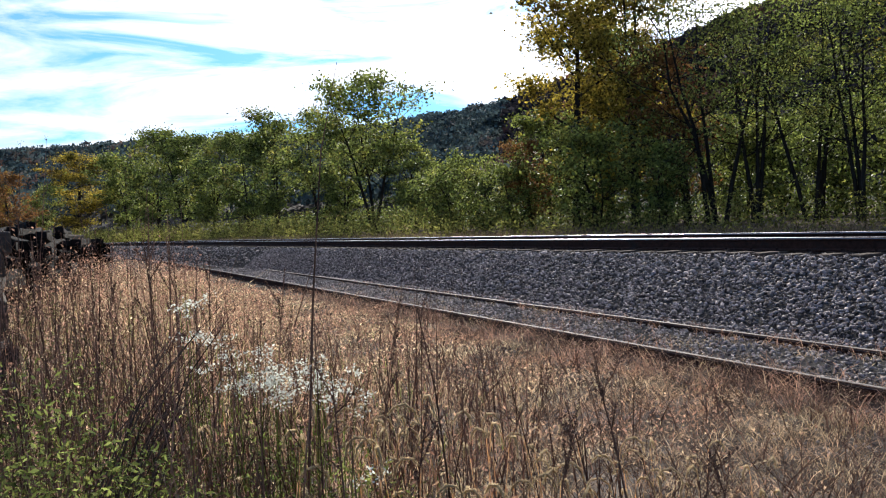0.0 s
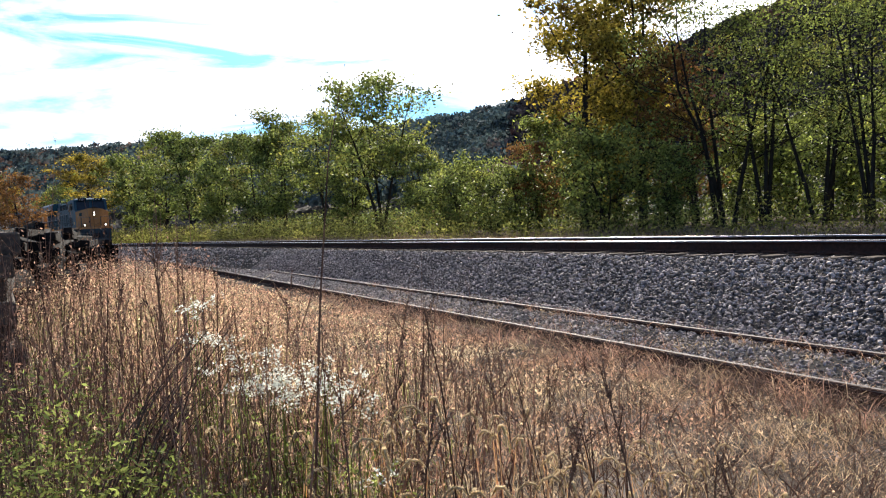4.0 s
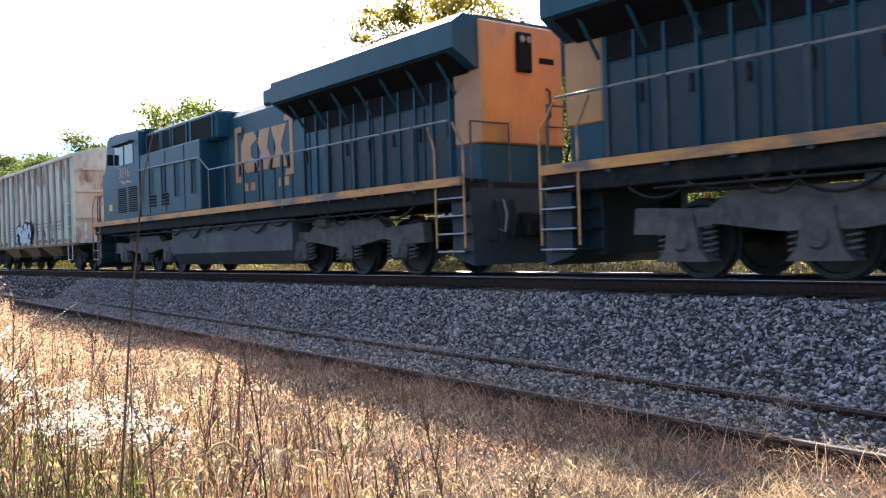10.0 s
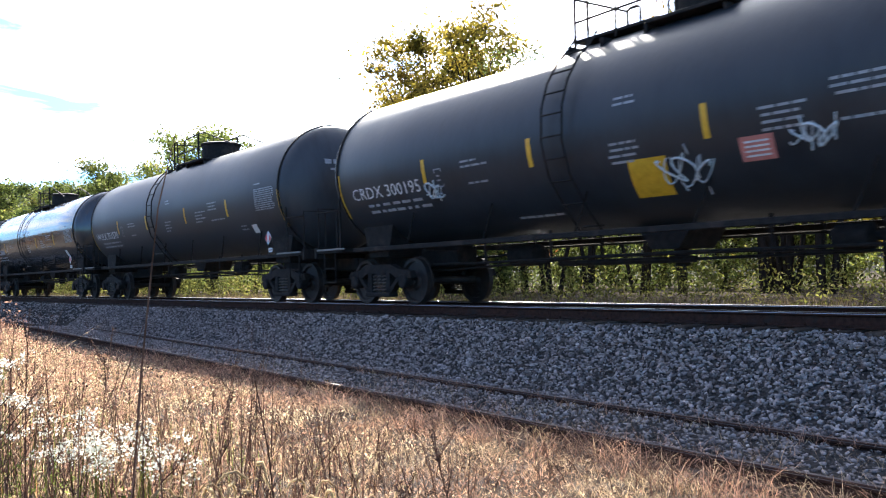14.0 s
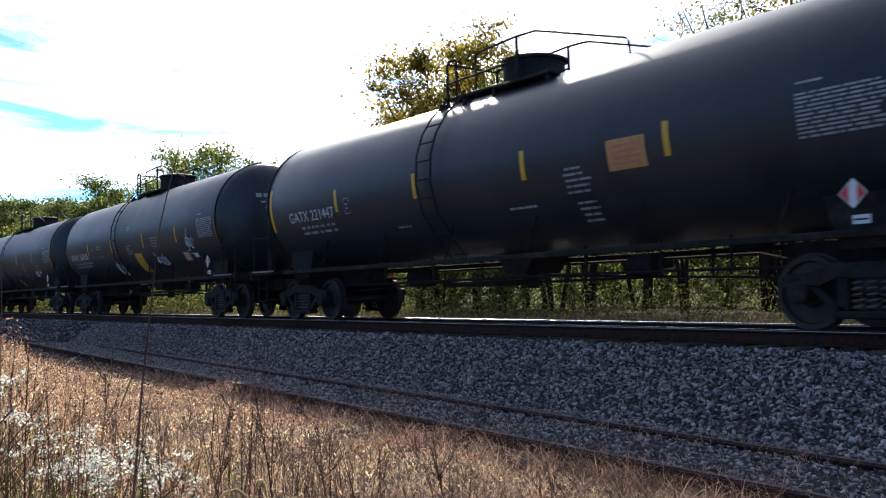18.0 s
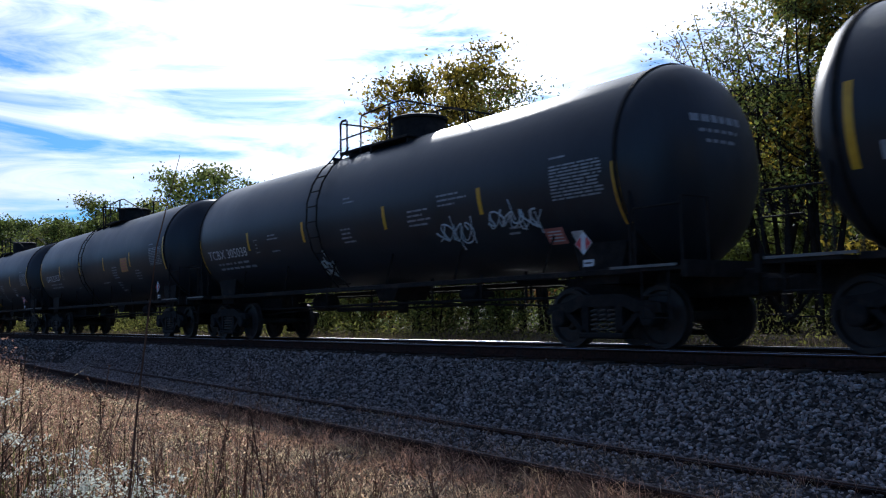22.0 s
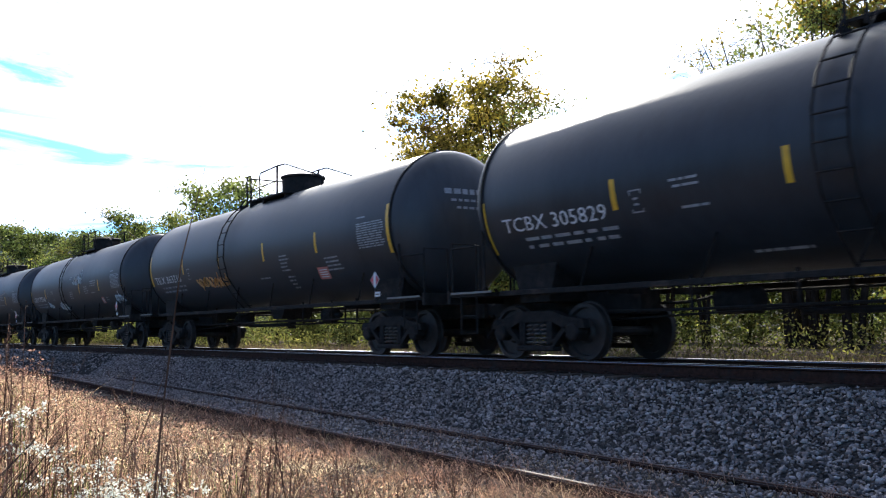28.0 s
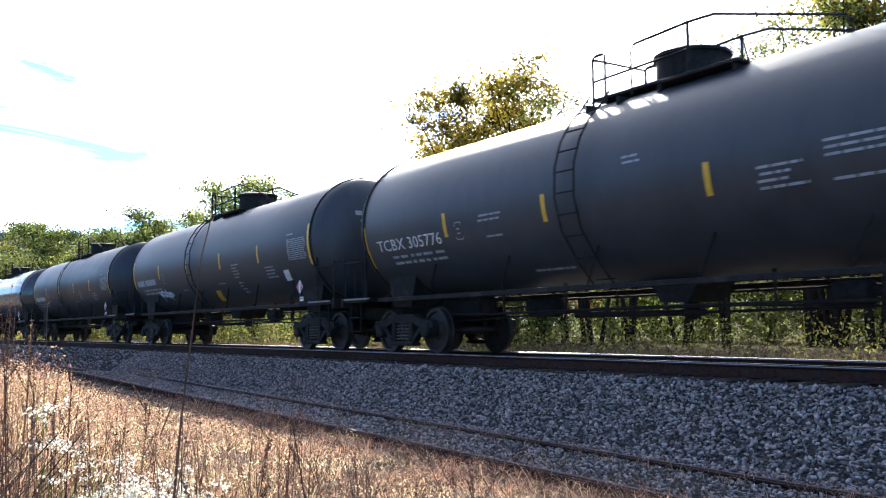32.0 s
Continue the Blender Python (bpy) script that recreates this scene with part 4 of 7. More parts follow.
    # sprayed balloon shapes over the lower wall, with a ragged dark border and a shadow
    edge = [(x, 1.18 + (z - 1.18) * 0.72) for x, z in [(-1.35, 1.18), (-1.42, 1.5), (-1.15, 1.75), (-1.2, 2.22), (-0.85, 2.3), (-0.5, 2.28), (-0.35, 2.2), (0.0, 2.26), (0.35, 2.45), (0.8, 2.42), (1.0, 2.34), (1.45, 2.48), (1.5, 2.0), (1.3, 1.5), (1.28, 1.18)]]
    part("spray_outline", Shape().add([Vector((x, -W - 0.106, z)) for x, z in edge], [tuple(range(len(edge)))]), DARK, car, "black sprayed outline with ragged edge")
    for i, (cx, cz, rx, rz) in enumerate(((-1.12, 1.42, 0.2, 0.22), (-0.78, 1.95, 0.3, 0.28), (-0.3, 1.72, 0.33, 0.5), (0.38, 1.78, 0.4, 0.58), (1.0, 1.85, 0.27, 0.42), (0.0, 1.32, 0.6, 0.15), (0.75, 1.3, 0.4, 0.14))):
        pts = [Vector((cx + rx * math.cos(a) * (1 + 0.14 * math.sin(3 * a + i)), -W - 0.11 - 0.002 * (i % 3), 1.18 + (cz + rz * math.sin(a) - 1.18) * 0.72)) for a in [2 * math.pi * q / 18 for q in range(18)]]
        part("spray_paint", Shape().add(pts, [tuple(range(18))]), GREY_BLOB, car, "pale sprayed balloon shape")
    for cx, cz, rx, rz in ((-0.3, 1.88, 0.09, 0.11), (0.36, 1.98, 0.07, 0.12), (-0.95, 1.4, 0.1, 0.13), (0.95, 1.62, 0.13, 0.16), (-0.86, 1.72, 0.1, 0.08)):
        part("spray_dot", Shape().add([Vector((cx + rx * math.cos(q), -W - 0.119, 1.18 + (cz + rz * math.sin(q) - 1.18) * 0.72)) for q in [0.45 * k for k in range(14)]], [tuple(range(14))]), DARK, car)
    for cx, cz in ((-5.0, 1.35), (-4.1, 1.4), (1.9, 1.55), (2.9, 1.5)):
        sm = Shape()
        for k in range(4):
            x0, z0 = cx + rnd.uniform(-0.15, 0.15), cz + rnd.uniform(-0.15, 0.2)
            sm.tube([(x0 + 0.14 * math.cos(q + k), y - 0.004, z0 + 0.16 * math.sin(q)) for q in (0, 1.2, 2.3, 3.6, 4.8)], 0.014, 4)
        tagged(part("scribble", sm, SMOKE, car, "grey sprayed scribble"), kind="stuff")
    # rust flaking down from the top chord, panel by panel
    for i in range(n - 1):
        xa = -L + 0.55 + (2 * L - 1.1) * i / (n - 1) + 0.07
        xb = xa + (2 * L - 1.1) / (n - 1) - 0.14
        if rnd.random() < 0.8:
            lo = H1 - rnd.uniform(0.45, 1.35)
            qs = 9
            low = [(xb + (xa - xb) * q / qs, lo + rnd.uniform(-0.14, 0.2) + 0.25 * abs(q / qs - rnd.uniform(0.3, 0.7))) for q in range(qs + 1)]
            edge = [(xa, H1 - 0.16), (xb, H1 - 0.16)] + low
            part("rust_stain", Shape().add([Vector((px_, y, pz_)) for px_, pz_ in edge], [tuple(range(len(edge)))]), RUST_STAIN, car, "orange rust flaking down from the top edge")
    # bare rust above the sill
    for i in range(14):
        x0 = -L + 0.65 + (2 * L - 1.1) * i / 14
        if rnd.random() < 0.6:
            plate(x0, x0 + 0.5 + 0.3 * rnd.random(), H0 + 0.1, H0 + 0.2 + 0.1 * rnd.random(), HOP_RUST, "", "rust_patch")
    return car


# ---- locomotives ----
def loco(name, label, number, steerable):
    """u runs from the rear coupler to the front one; the middle of the unit is its origin."""
    H = 11.165
    car = thing(name, label, "locomotive", group="locomotives of the train")

    def X(u):
        return u - H

    def bx(u0, u1, y0, y1, z0, z1, cut=0.0):
        return Shape().box(X(u0), X(u1), y0, y1, z0, z1, cut=cut)

    part("frame", bx(0.95, 21.35, -1.42, 1.42, 1.28, 1.62, 0.02), UNDER, car)
    for k in (-1, 1):
        part("sill_stripe", bx(0.95, 21.2, k * 1.5 - 0.03, k * 1.5 + 0.03, 1.545, 1.69), LOCO_STRIPE, car, "dirty orange stripe along the walkway edge")
        part("walkway", bx(0.95, 16.4, min(k * 0.9, k * 1.5), max(k * 0.9, k * 1.5), 1.62, 1.66), UNDER, car)
    # long hood with its doors
    prof = [(-0.95, 1.6), (0.95, 1.6), (0.95, 3.98), (0.75, 4.16), (-0.75, 4.16), (-0.95, 3.98)]

    def run(profile, u0, u1):
        n = len(profile)
        vs = [Vector((X(u), y, z)) for u in (u0, u1) for y, z in profile]
        return Shape().add(vs, [tuple(range(n)), tuple(range(n, 2 * n))[::-1]] + [(i, i + n, (i + 1) % n + n, (i + 1) % n) for i in range(n)])

    part("long_hood", run(prof, 1.75, 16.5), LOCO_BLUE, car, "dark blue engine hood")
    door = Shape().box(-0.4, 0.4, -0.03, 0.0, 1.75, 3.5, cut=0.012).mesh("hood_door", LOCO_BLUE)
    grille = Shape().box(-0.4, 0.4, -0.03, 0.0, 1.75, 3.1, cut=0.012).mesh("hood_door", PILOT)
    latch = Shape().box(-0.03, 0.03, -0.06, -0.03, -0.12, 0.12).mesh("latch", UNDER)
    for i in range(12):
        u = 2.2 + 0.86 * i
        for k in (-1, 1):
            d = part("hood_door", grille if i < 5 else door, LOCO_BLUE, car, "dark grilled door" if i < 5 else "", m=pose(X(u), k * 0.95, 0, 0, 0, 0 if k < 0 else 180))
            part("latch", latch, UNDER, d, m=pose(0.28, 0, 2.6))
    # radiator wings
    wing = [(-1.0, 3.55), (1.0, 3.55), (1.52, 3.86), (1.52, 4.3), (1.3, 4.46), (-1.3, 4.46), (-1.52, 4.3), (-1.52, 3.86)]
    part("radiator", run(wing, 1.05, 7.7), LOCO_BLUE, car, "flared radiator section overhanging the hood")
    for k in (-1, 1):
        for i in range(7):
            u = 1.7 + 0.9 * i
            part("radiator_strut", Shape().tube([(X(u), k * 0.97, 3.2), (X(u), k * 1.42, 3.82)], 0.03, 5), LOCO_BLUE, car)
    for k in (-1, 1):
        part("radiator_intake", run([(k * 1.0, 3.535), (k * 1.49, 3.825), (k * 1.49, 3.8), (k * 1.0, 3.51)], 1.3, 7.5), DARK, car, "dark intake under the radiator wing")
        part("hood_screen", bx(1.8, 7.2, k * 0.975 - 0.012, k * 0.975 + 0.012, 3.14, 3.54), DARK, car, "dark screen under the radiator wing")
        for i in range(11):
            u = 1.85 + 0.53 * i
            part("screen_frame", bx(u - 0.025, u + 0.025, k * 0.99 - 0.02, k * 0.99 + 0.02, 1.75, 3.5), LOCO_BLUE, car)
    part("radiator_screen", bx(1.2, 7.5, -1.22, 1.22, 4.455, 4.475), DARK, car)
    part("rear_wall", bx(0.99, 1.75, -0.98, 0.98, 2.28, 4.4, 0.03), LOCO_GOLD, car, "golden rear hood end")
    part("rear_wall_foot", bx(1.06, 1.75, -0.97, 0.97, 1.6, 2.29, 0.02), LOCO_BLUE, car, "blue foot of the rear hood end")
    lamp_box = part("rear_headlight", bx(0.9, 1.0, -0.17, 0.17, 3.55, 4.25, 0.03), DARK, car, "dark rear headlight housing")
    for y in (-0.08, 0.08):
        part("rear_lens", Shape().turned([(0.0, 0.065), (0.02, 0.05)], 14, pose(X(0.895), y, 4.12, 0, 0, 180)), HANDRAIL, lamp_box)
    part("rear_number", bx(0.975, 0.99, -0.75, -0.4, 3.75, 3.85), DARK, car, "small dark unreadable number")
    part("rear_grab", Shape().tube([(X(0.98), -0.55, 2.75), (X(0.9), -0.55, 2.8), (X(0.9), -0.55, 3.25), (X(0.98), -0.55, 3.3)], 0.02, 5), UNDER, car)
    part("exhaust_housing", bx(7.7, 9.4, -0.88, 0.88, 4.1, 4.47, 0.04), LOCO_BLUE, car)
    part("exhaust_stack", bx(8.2, 8.9, -0.3, 0.3, 4.47, 4.58), DARK, car)
    # equipment cabinets ahead of the hood
    part("equipment_cabinet", bx(11.9, 16.5, -1.48, 1.48, 1.69, 3.55, 0.03), LOCO_BLUE, car, "full-width equipment cabinet")
    part("blower_duct", bx(11.2, 16.5, -1.3, 1.3, 3.5, 4.22, 0.05), LOCO_BLUE, car)
    for k in (-1, 1):
        for u0, u1 in ((11.4, 12.8), (13.15, 14.1), (14.35, 14.95), (15.15, 16.2)):
            gr = part("intake_grille", bx(u0, u1, k * 1.31 - 0.02, k * 1.31 + 0.02, 3.57, 4.1), DARK, car, "dark square intake grille")
            part("grille_frame", bx(u0 - 0.05, u0, k * 1.31 - 0.035, k * 1.31 + 0.035, 3.54, 4.13).box(X(u1), X(u1 + 0.05), k * 1.31 - 0.035, k * 1.31 + 0.035, 3.54, 4.13).box(X(u0), X(u1), k * 1.31 - 0.035, k * 1.31 + 0.035, 4.1, 4.14), LOCO_BLUE, gr)
        for u0 in (14.2, 15.2):
            for i in range(4):
                part("louvre", bx(u0, u0 + 0.55, k * 1.49 - 0.015, k * 1.49 + 0.015, 1.95 + 0.09 * i, 2.0 + 0.09 * i), DARK, car)
        for u in (13.0, 14.4, 15.7):
            part("cabinet_seam", bx(u - 0.015, u + 0.015, k * 1.485 - 0.004, k * 1.485 + 0.004, 1.75, 3.5), DARK, car)
    # cab
    cab = [(16.5, 1.69), (20.05, 1.69), (20.05, 3.2), (19.75, 3.32), (19.45, 4.3), (19.2, 4.4), (16.5, 4.28)]
    part("cab", Shape().prism([(X(u), z) for u, z in cab], -1.5, 1.5), LOCO_GREY, car, "grey-blue cab with a sloping windscreen")
    part("cab_roof", Shape().prism([(X(16.35), 4.27), (X(19.2), 4.4), (X(19.65), 4.28), (X(19.62), 4.36), (X(19.2), 4.48), (X(16.35), 4.36)], -1.35, 1.35), LOCO_BLUE, car)
    for k in (-1, 1):
        part("side_window", bx(17.0, 17.75, k * 1.5 - 0.015, k * 1.5 + 0.015, 3.38, 4.0), GLASS, car, "dark cab side window")
        part("side_window", bx(17.9, 18.7, k * 1.5 - 0.015, k * 1.5 + 0.015, 3.38, 4.0), GLASS, car, "dark cab side window")
        part("window_visor", bx(16.9, 18.8, min(k * 1.5, k * 1.66), max(k * 1.5, k * 1.66), 4.03, 4.07), LOCO_BLUE, car)
        part("mirror", bx(18.85, 18.9, min(k * 1.52, k * 1.7), max(k * 1.52, k * 1.7), 3.45, 3.8), UNDER, car)
        for u0, u1 in ((16.75, 17.5), (17.75, 18.5)):
            for i in range(12):
                z = 1.9 + 0.066 * i
                part("louvre", bx(u0, u1, k * 1.505 - 0.014, k * 1.505 + 0.014, z, z + 0.035), DARK, car)
        w = Shape().add([Vector(p) for p in ((X(19.77), k * 0.12, 3.36), (X(19.77), k * 1.3, 3.36), (X(19.5), k * 1.25, 4.2), (X(19.5), k * 0.12, 4.2))], [(0, 1, 2, 3)])
        part("windscreen", w, GLASS, car, "dark windscreen", m=pose(0.012, 0, 0))
        part("number_board", Shape().box(X(19.45), X(19.72), k * 0.75 - 0.36, k * 0.75 + 0.36, 4.24, 4.46, cut=0.02), DARK, car, "dark number board")
        letters("board_number", number, 0.2, lambda x, z, k=k: Vector((X(19.724), k * 0.75 - 0.3 + x, 4.275 + z)), MARK, car, "white road number")
    s = -1
    letters("cab_number", number, 0.52, lambda x, z: Vector((X(17.0) + x, -1.506, 2.98 + z)), LOCO_GOLD, car, "golden road number")
    letters("cab_number", number, 0.52, lambda x, z: Vector((X(18.4) - x, 1.506, 2.98 + z)), LOCO_GOLD, car, "golden road number")
    for k in (-1, 1):
        part("lightning_stripe", Shape().prism([(X(17.05), 2.78), (X(17.6), 2.9), (X(17.62), 2.82), (X(18.35), 2.93), (X(17.85), 2.76), (X(17.82), 2.84)], k * 1.505 - 0.002, k * 1.505 + 0.002), LOCO_GOLD, car, "golden zigzag stripe")
        # plain bracket and blocks where the railway's sign is painted
        yy = k * 0.985
        side_u = (lambda u: u) if k < 0 else (lambda u: 18.5 - u)
        for u0, u1, z0, z1 in ((7.7, 7.86, 2.3, 3.7), (7.7, 8.1, 3.56, 3.7), (7.7, 8.1, 2.3, 2.44), (10.64, 10.8, 2.3, 3.7), (10.4, 10.8, 3.56, 3.7), (10.4, 10.8, 2.3, 2.44),
                               (8.15, 8.4, 2.06, 2.26), (8.55, 8.8, 2.06, 2.26), (10.05, 10.25, 2.06, 2.26), (10.35, 10.55, 2.06, 2.26)):
            part("sign_patch", Shape().box(X(min(side_u(u0), side_u(u1))), X(max(side_u(u0), side_u(u1))), yy - 0.005, yy + 0.005, z0, z1), LOCO_GOLD, car, "golden painted bracket piece")
        for ring in ([(8.05, 2.8), (8.3, 2.52), (8.8, 2.52), (8.95, 2.72), (8.6, 2.9), (8.6, 3.15), (8.95, 3.3), (8.8, 3.5), (8.3, 3.5), (8.05, 3.25)],
                     [(8.98, 2.52), (9.5, 2.52), (9.68, 2.78), (9.5, 3.05), (9.66, 3.5), (9.14, 3.5), (8.98, 3.2), (9.16, 2.95)],
                     [(9.7, 2.52), (10.5, 2.52), (10.2, 3.0), (10.5, 3.5), (9.72, 3.5), (9.95, 3.0)]):
            part("sign_patch", Shape().prism([(X(side_u(u)), z) for u, z in ring], yy - 0.005, yy + 0.005), LOCO_GOLD, car, "golden painted block shape")
    # nose
    nose = [(20.05, -1.5), (20.75, -0.75), (20.85, -0.5), (20.85, 0.5), (20.75, 0.75), (20.05, 1.5)]
    n = len(nose)
    vs = [Vector((X(u), y, 1.69)) for u, y in nose] + [Vector((X(u), y, 3.18 + 0.4 * (1 - abs(y) / 1.5))) for u, y in nose]
    part("nose", Shape().add(vs, [tuple(range(n)), tuple(range(n, 2 * n))] + [(i, (i + 1) % n, (i + 1) % n + n, i + n) for i in range(n)]), LOCO_GOLD, car, "golden angular nose")
    part("nose_door", Shape().box(X(20.85), X(20.88), -0.42, 0.42, 1.75, 2.95, cut=0.01), LOCO_GOLD, car)
    part("nose_window", Shape().box(-0.02, 0.02, -0.15, 0.15, -0.15, 0.15, cut=0.015), GLASS, car, "small round-cornered nose window", m=pose(X(20.42), -1.13, 2.92, 0, 0, -47))
    for z in (3.05, 2.83):
        h = part("headlight", Shape().turned([(0, 0.14), (0.06, 0.14), (0.06, 0.11)], 16, pose(X(20.85), 0, z)), UNDER, car, smooth=35)
        part("headlight_lens", Shape().turned([(0.062, 0.075), (0.075, 0.01)], 16, pose(X(20.85), 0, z)), LAMP, h, "bright headlight")
    for k in (-1, 1):
        d = part("ditch_light", Shape().box(X(20.95), X(21.15), k * 0.95 - 0.14, k * 0.95 + 0.14, 1.72, 2.02, cut=0.02), UNDER, car)
        part("ditch_lens", Shape().turned([(0.0, 0.078), (0.02, 0.01)], 16, pose(X(21.15) + 0.003, k * 0.95, 1.87)), LAMP, d, "bright ditch light")
    part("front_platform", bx(20.05, 21.35, -1.5, 1.5, 1.56, 1.62), UNDER, car)
    nd = [(X(19.9), 1.46, 3.215), (X(20.68), 0.76, 3.4), (X(20.8), 0.48, 3.47), (X(20.8), 0.0, 3.6)]
    deck = [Vector((px_, -py_, pz_)) for px_, py_, pz_ in nd] + [Vector((px_, py_, pz_)) for px_, py_, pz_ in nd[2::-1]]
    part("nose_deck", Shape().add(deck, [(0, 1, 2, 3), (3, 4, 5, 6), (0, 3, 6)]), TRUCK_GREY, car, "worn grey anti-glare top of the nose")
    for y in (-1.25, -0.5, 0.5, 1.25):
        part("platform_post", Shape().box(X(21.3), X(21.35), y - 0.025, y + 0.025, 1.64, 2.62), TRUCK_GREY, car, "brown front railing post")
    for y0, y1 in ((-1.25, -0.5), (0.5, 1.25)):
        part("platform_rail", Shape().tube([(X(21.33), y0, 2.62), (X(21.33), y1, 2.62)], 0.022, 6), HANDRAIL, car)
    part("platform_chain", Shape().tube([(X(21.33), -0.5, 2.55), (X(21.34), -0.2, 2.46), (X(21.34), 0.2, 2.46), (X(21.33), 0.5, 2.55)], 0.012, 5), HANDRAIL, car, "sagging safety chain")
    part("front_stripe", bx(21.3, 21.42, -1.45, 1.45, 1.45, 1.66), LOCO_GOLD, car, "golden edge of the front platform")
    # ends: pilots, steps, rails, couplers
    for e, u_in, u_out in ((1, 20.1, 21.4), (-1, 2.2, 0.92)):
        part("pilot", Shape().prism([(X(u_out) - e * 0.5, 0.35), (X(u_out) + e * 0.06, 0.2), (X(u_out) + e * 0.02, 1.5), (X(u_out) - e * 0.5, 1.5)], -1.35, 1.35), PILOT, car, "dark blue pilot plate")
        if e > 0:
            part("plow", Shape().add([Vector(p) for p in ((X(21.4), -1.3, 0.15), (X(21.4), 1.3, 0.15), (X(21.95), 0, 0.15), (X(21.4), -1.3, 0.7), (X(21.4), 1.3, 0.7), (X(21.6), 0, 0.7))], [(0, 2, 1), (3, 4, 5), (0, 3, 5, 2), (2, 5, 4, 1), (0, 1, 4, 3)]), PILOT, car, "dark snow plough")
        part("coupler", COUPLER, UNDER, car, m=pose(X(u_out) + e * 0.35, 0, 0, 0, 0, 0 if e > 0 else 180))
        for k in (-1, 1):
            part("step_well", Shape().box(min(X(u_out), X(u_out) - e * 0.75), max(X(u_out), X(u_out) - e * 0.75), min(k * 0.85, k * 0.95), max(k * 0.85, k * 0.95), 0.35, 1.6), PILOT, car)
            for i in range(4):
                part("step", Shape().box(min(X(u_out), X(u_out) - e * 0.72), max(X(u_out), X(u_out) - e * 0.72), min(k * 0.9, k * 1.5), max(k * 0.9, k * 1.5), 0.42 + 0.3 * i, 0.45 + 0.3 * i), UNDER, car)
                part("step_edge", Shape().box(min(X(u_out), X(u_out) - e * 0.72), max(X(u_out), X(u_out) - e * 0.72), k * 1.5 - 0.01, k * 1.5 + 0.01, 0.43 + 0.3 * i, 0.455 + 0.3 * i), MARK_GREY, car, "pale step edge")
            part("grab_rail", Shape().tube([(X(u_out), k * 1.48, 0.5), (X(u_out), k * 1.48, 2.2), (X(u_out) - e * 0.3, k * 1.45, 2.62)], 0.021), LOCO_STRIPE, car)
            part("grab_rail", Shape().tube([(X(u_out) - e * 0.78, k * 1.48, 0.5), (X(u_out) - e * 0.78, k * 1.48, 2.2), (X(u_out) - e * 1.0, k * 1.45, 2.62)], 0.021), LOCO_STRIPE, car)
            part("end_rail", Shape().tube([(X(u_out), k * 1.3, 1.62), (X(u_out), k * 1.3, 2.62), (X(u_out), k * 0.45, 2.62), (X(u_out), k * 0.45, 1.62)], 0.022), TRUCK_GREY, car)
        for y, drop in ((-1.0, 0.55), (-0.82, 0.7), (-0.62, 0.48), (-0.4, 0.62), (0.45, 0.6), (0.65, 0.5), (0.85, 0.68)):
            part("air_hose", Shape().tube([(X(u_out) + e * 0.03, y, 1.3), (X(u_out) + e * 0.16, y + 0.03, 1.25 - drop * 0.4), (X(u_out) + e * 0.2, y + 0.12, 1.25 - drop), (X(u_out) + e * 0.12, y + 0.2, 1.3 - drop)], 0.024, 6), HANDRAIL if y in (-0.62, 0.65) else UNDER, car, "hanging air hose", smooth=60)
        part("uncoupling_rod", Shape().tube([(X(u_out) + e * 0.1, -1.4, 1.12), (X(u_out) + e * 0.14, -0.5, 1.06), (X(u_out) + e * 0.3, -0.1, 1.02)], 0.014, 5), HANDRAIL, car)
        part("drawbar_pocket", Shape().box(min(X(u_out), X(u_out) + e * 0.3), max(X(u_out), X(u_out) + e * 0.3), -0.3, 0.3, 0.66, 1.08, cut=0.03), UNDER, car)
    # walkway rails
    for k in (-1, 1):
        for i in range(10):
            u = 2.3 + 1.0 * i
            part("rail_post", Shape().box(X(u) - 0.045, X(u) + 0.045, k * 1.5 - 0.02, k * 1.5 + 0.02, 1.5, 2.68), PILOT, car, "dark handrail post")
        for u in (12.4, 13.6, 14.6, 15.6, 16.4):
            part("rail_post", Shape().box(X(u) - 0.04, X(u) + 0.04, k * 1.53 - 0.02, k * 1.53 + 0.02, 2.15, 3.08), PILOT, car)
        part("walkway_rail", Shape().tube([(X(1.3), k * 1.5, 2.66), (X(11.3), k * 1.5, 2.68), (X(11.9), k * 1.53, 3.05), (X(16.5), k * 1.55, 3.1)], 0.022), HANDRAIL, car, "pale walkway handrail")
    # fuel tank and reservoirs
    tank = [(-1.35, 0.55), (-1.1, 0.24), (1.1, 0.24), (1.35, 0.55), (1.35, 1.25), (-1.35, 1.25)]
    if steerable:
        low = [(-1.35, 0.45), (-1.1, 0.24), (1.1, 0.24), (1.35, 0.45), (1.35, 0.72), (-1.35, 0.72)]
        part("fuel_tank", run(low, 7.6, 14.6), FUEL, car, "dusty dark fuel tank")
        part("tank_block", run(tank, 12.5, 14.3), FUEL, car)
        for k in (-1, 1):
            part("valve_box", bx(7.4, 7.95, k * 1.2 - 0.2, k * 1.2 + 0.2, 0.72, 1.3, 0.02), FUEL, car)
            for u0, u1 in ((8.05, 10.0), (10.35, 12.4)):
                part("air_reservoir", Shape().turned([(0, 0.1), (0.06, 0.28), (0.14, 0.345), (u1 - u0 - 0.14, 0.345), (u1 - u0 - 0.06, 0.28), (u1 - u0, 0.1)], 22, pose(X(u0), k * 1.1, 1.08)), FUEL, car, "long grey air reservoir", smooth=40)
    else:
        part("fuel_tank", run(tank, 7.2, 14.4), FUEL, car, "large dusty fuel tank")
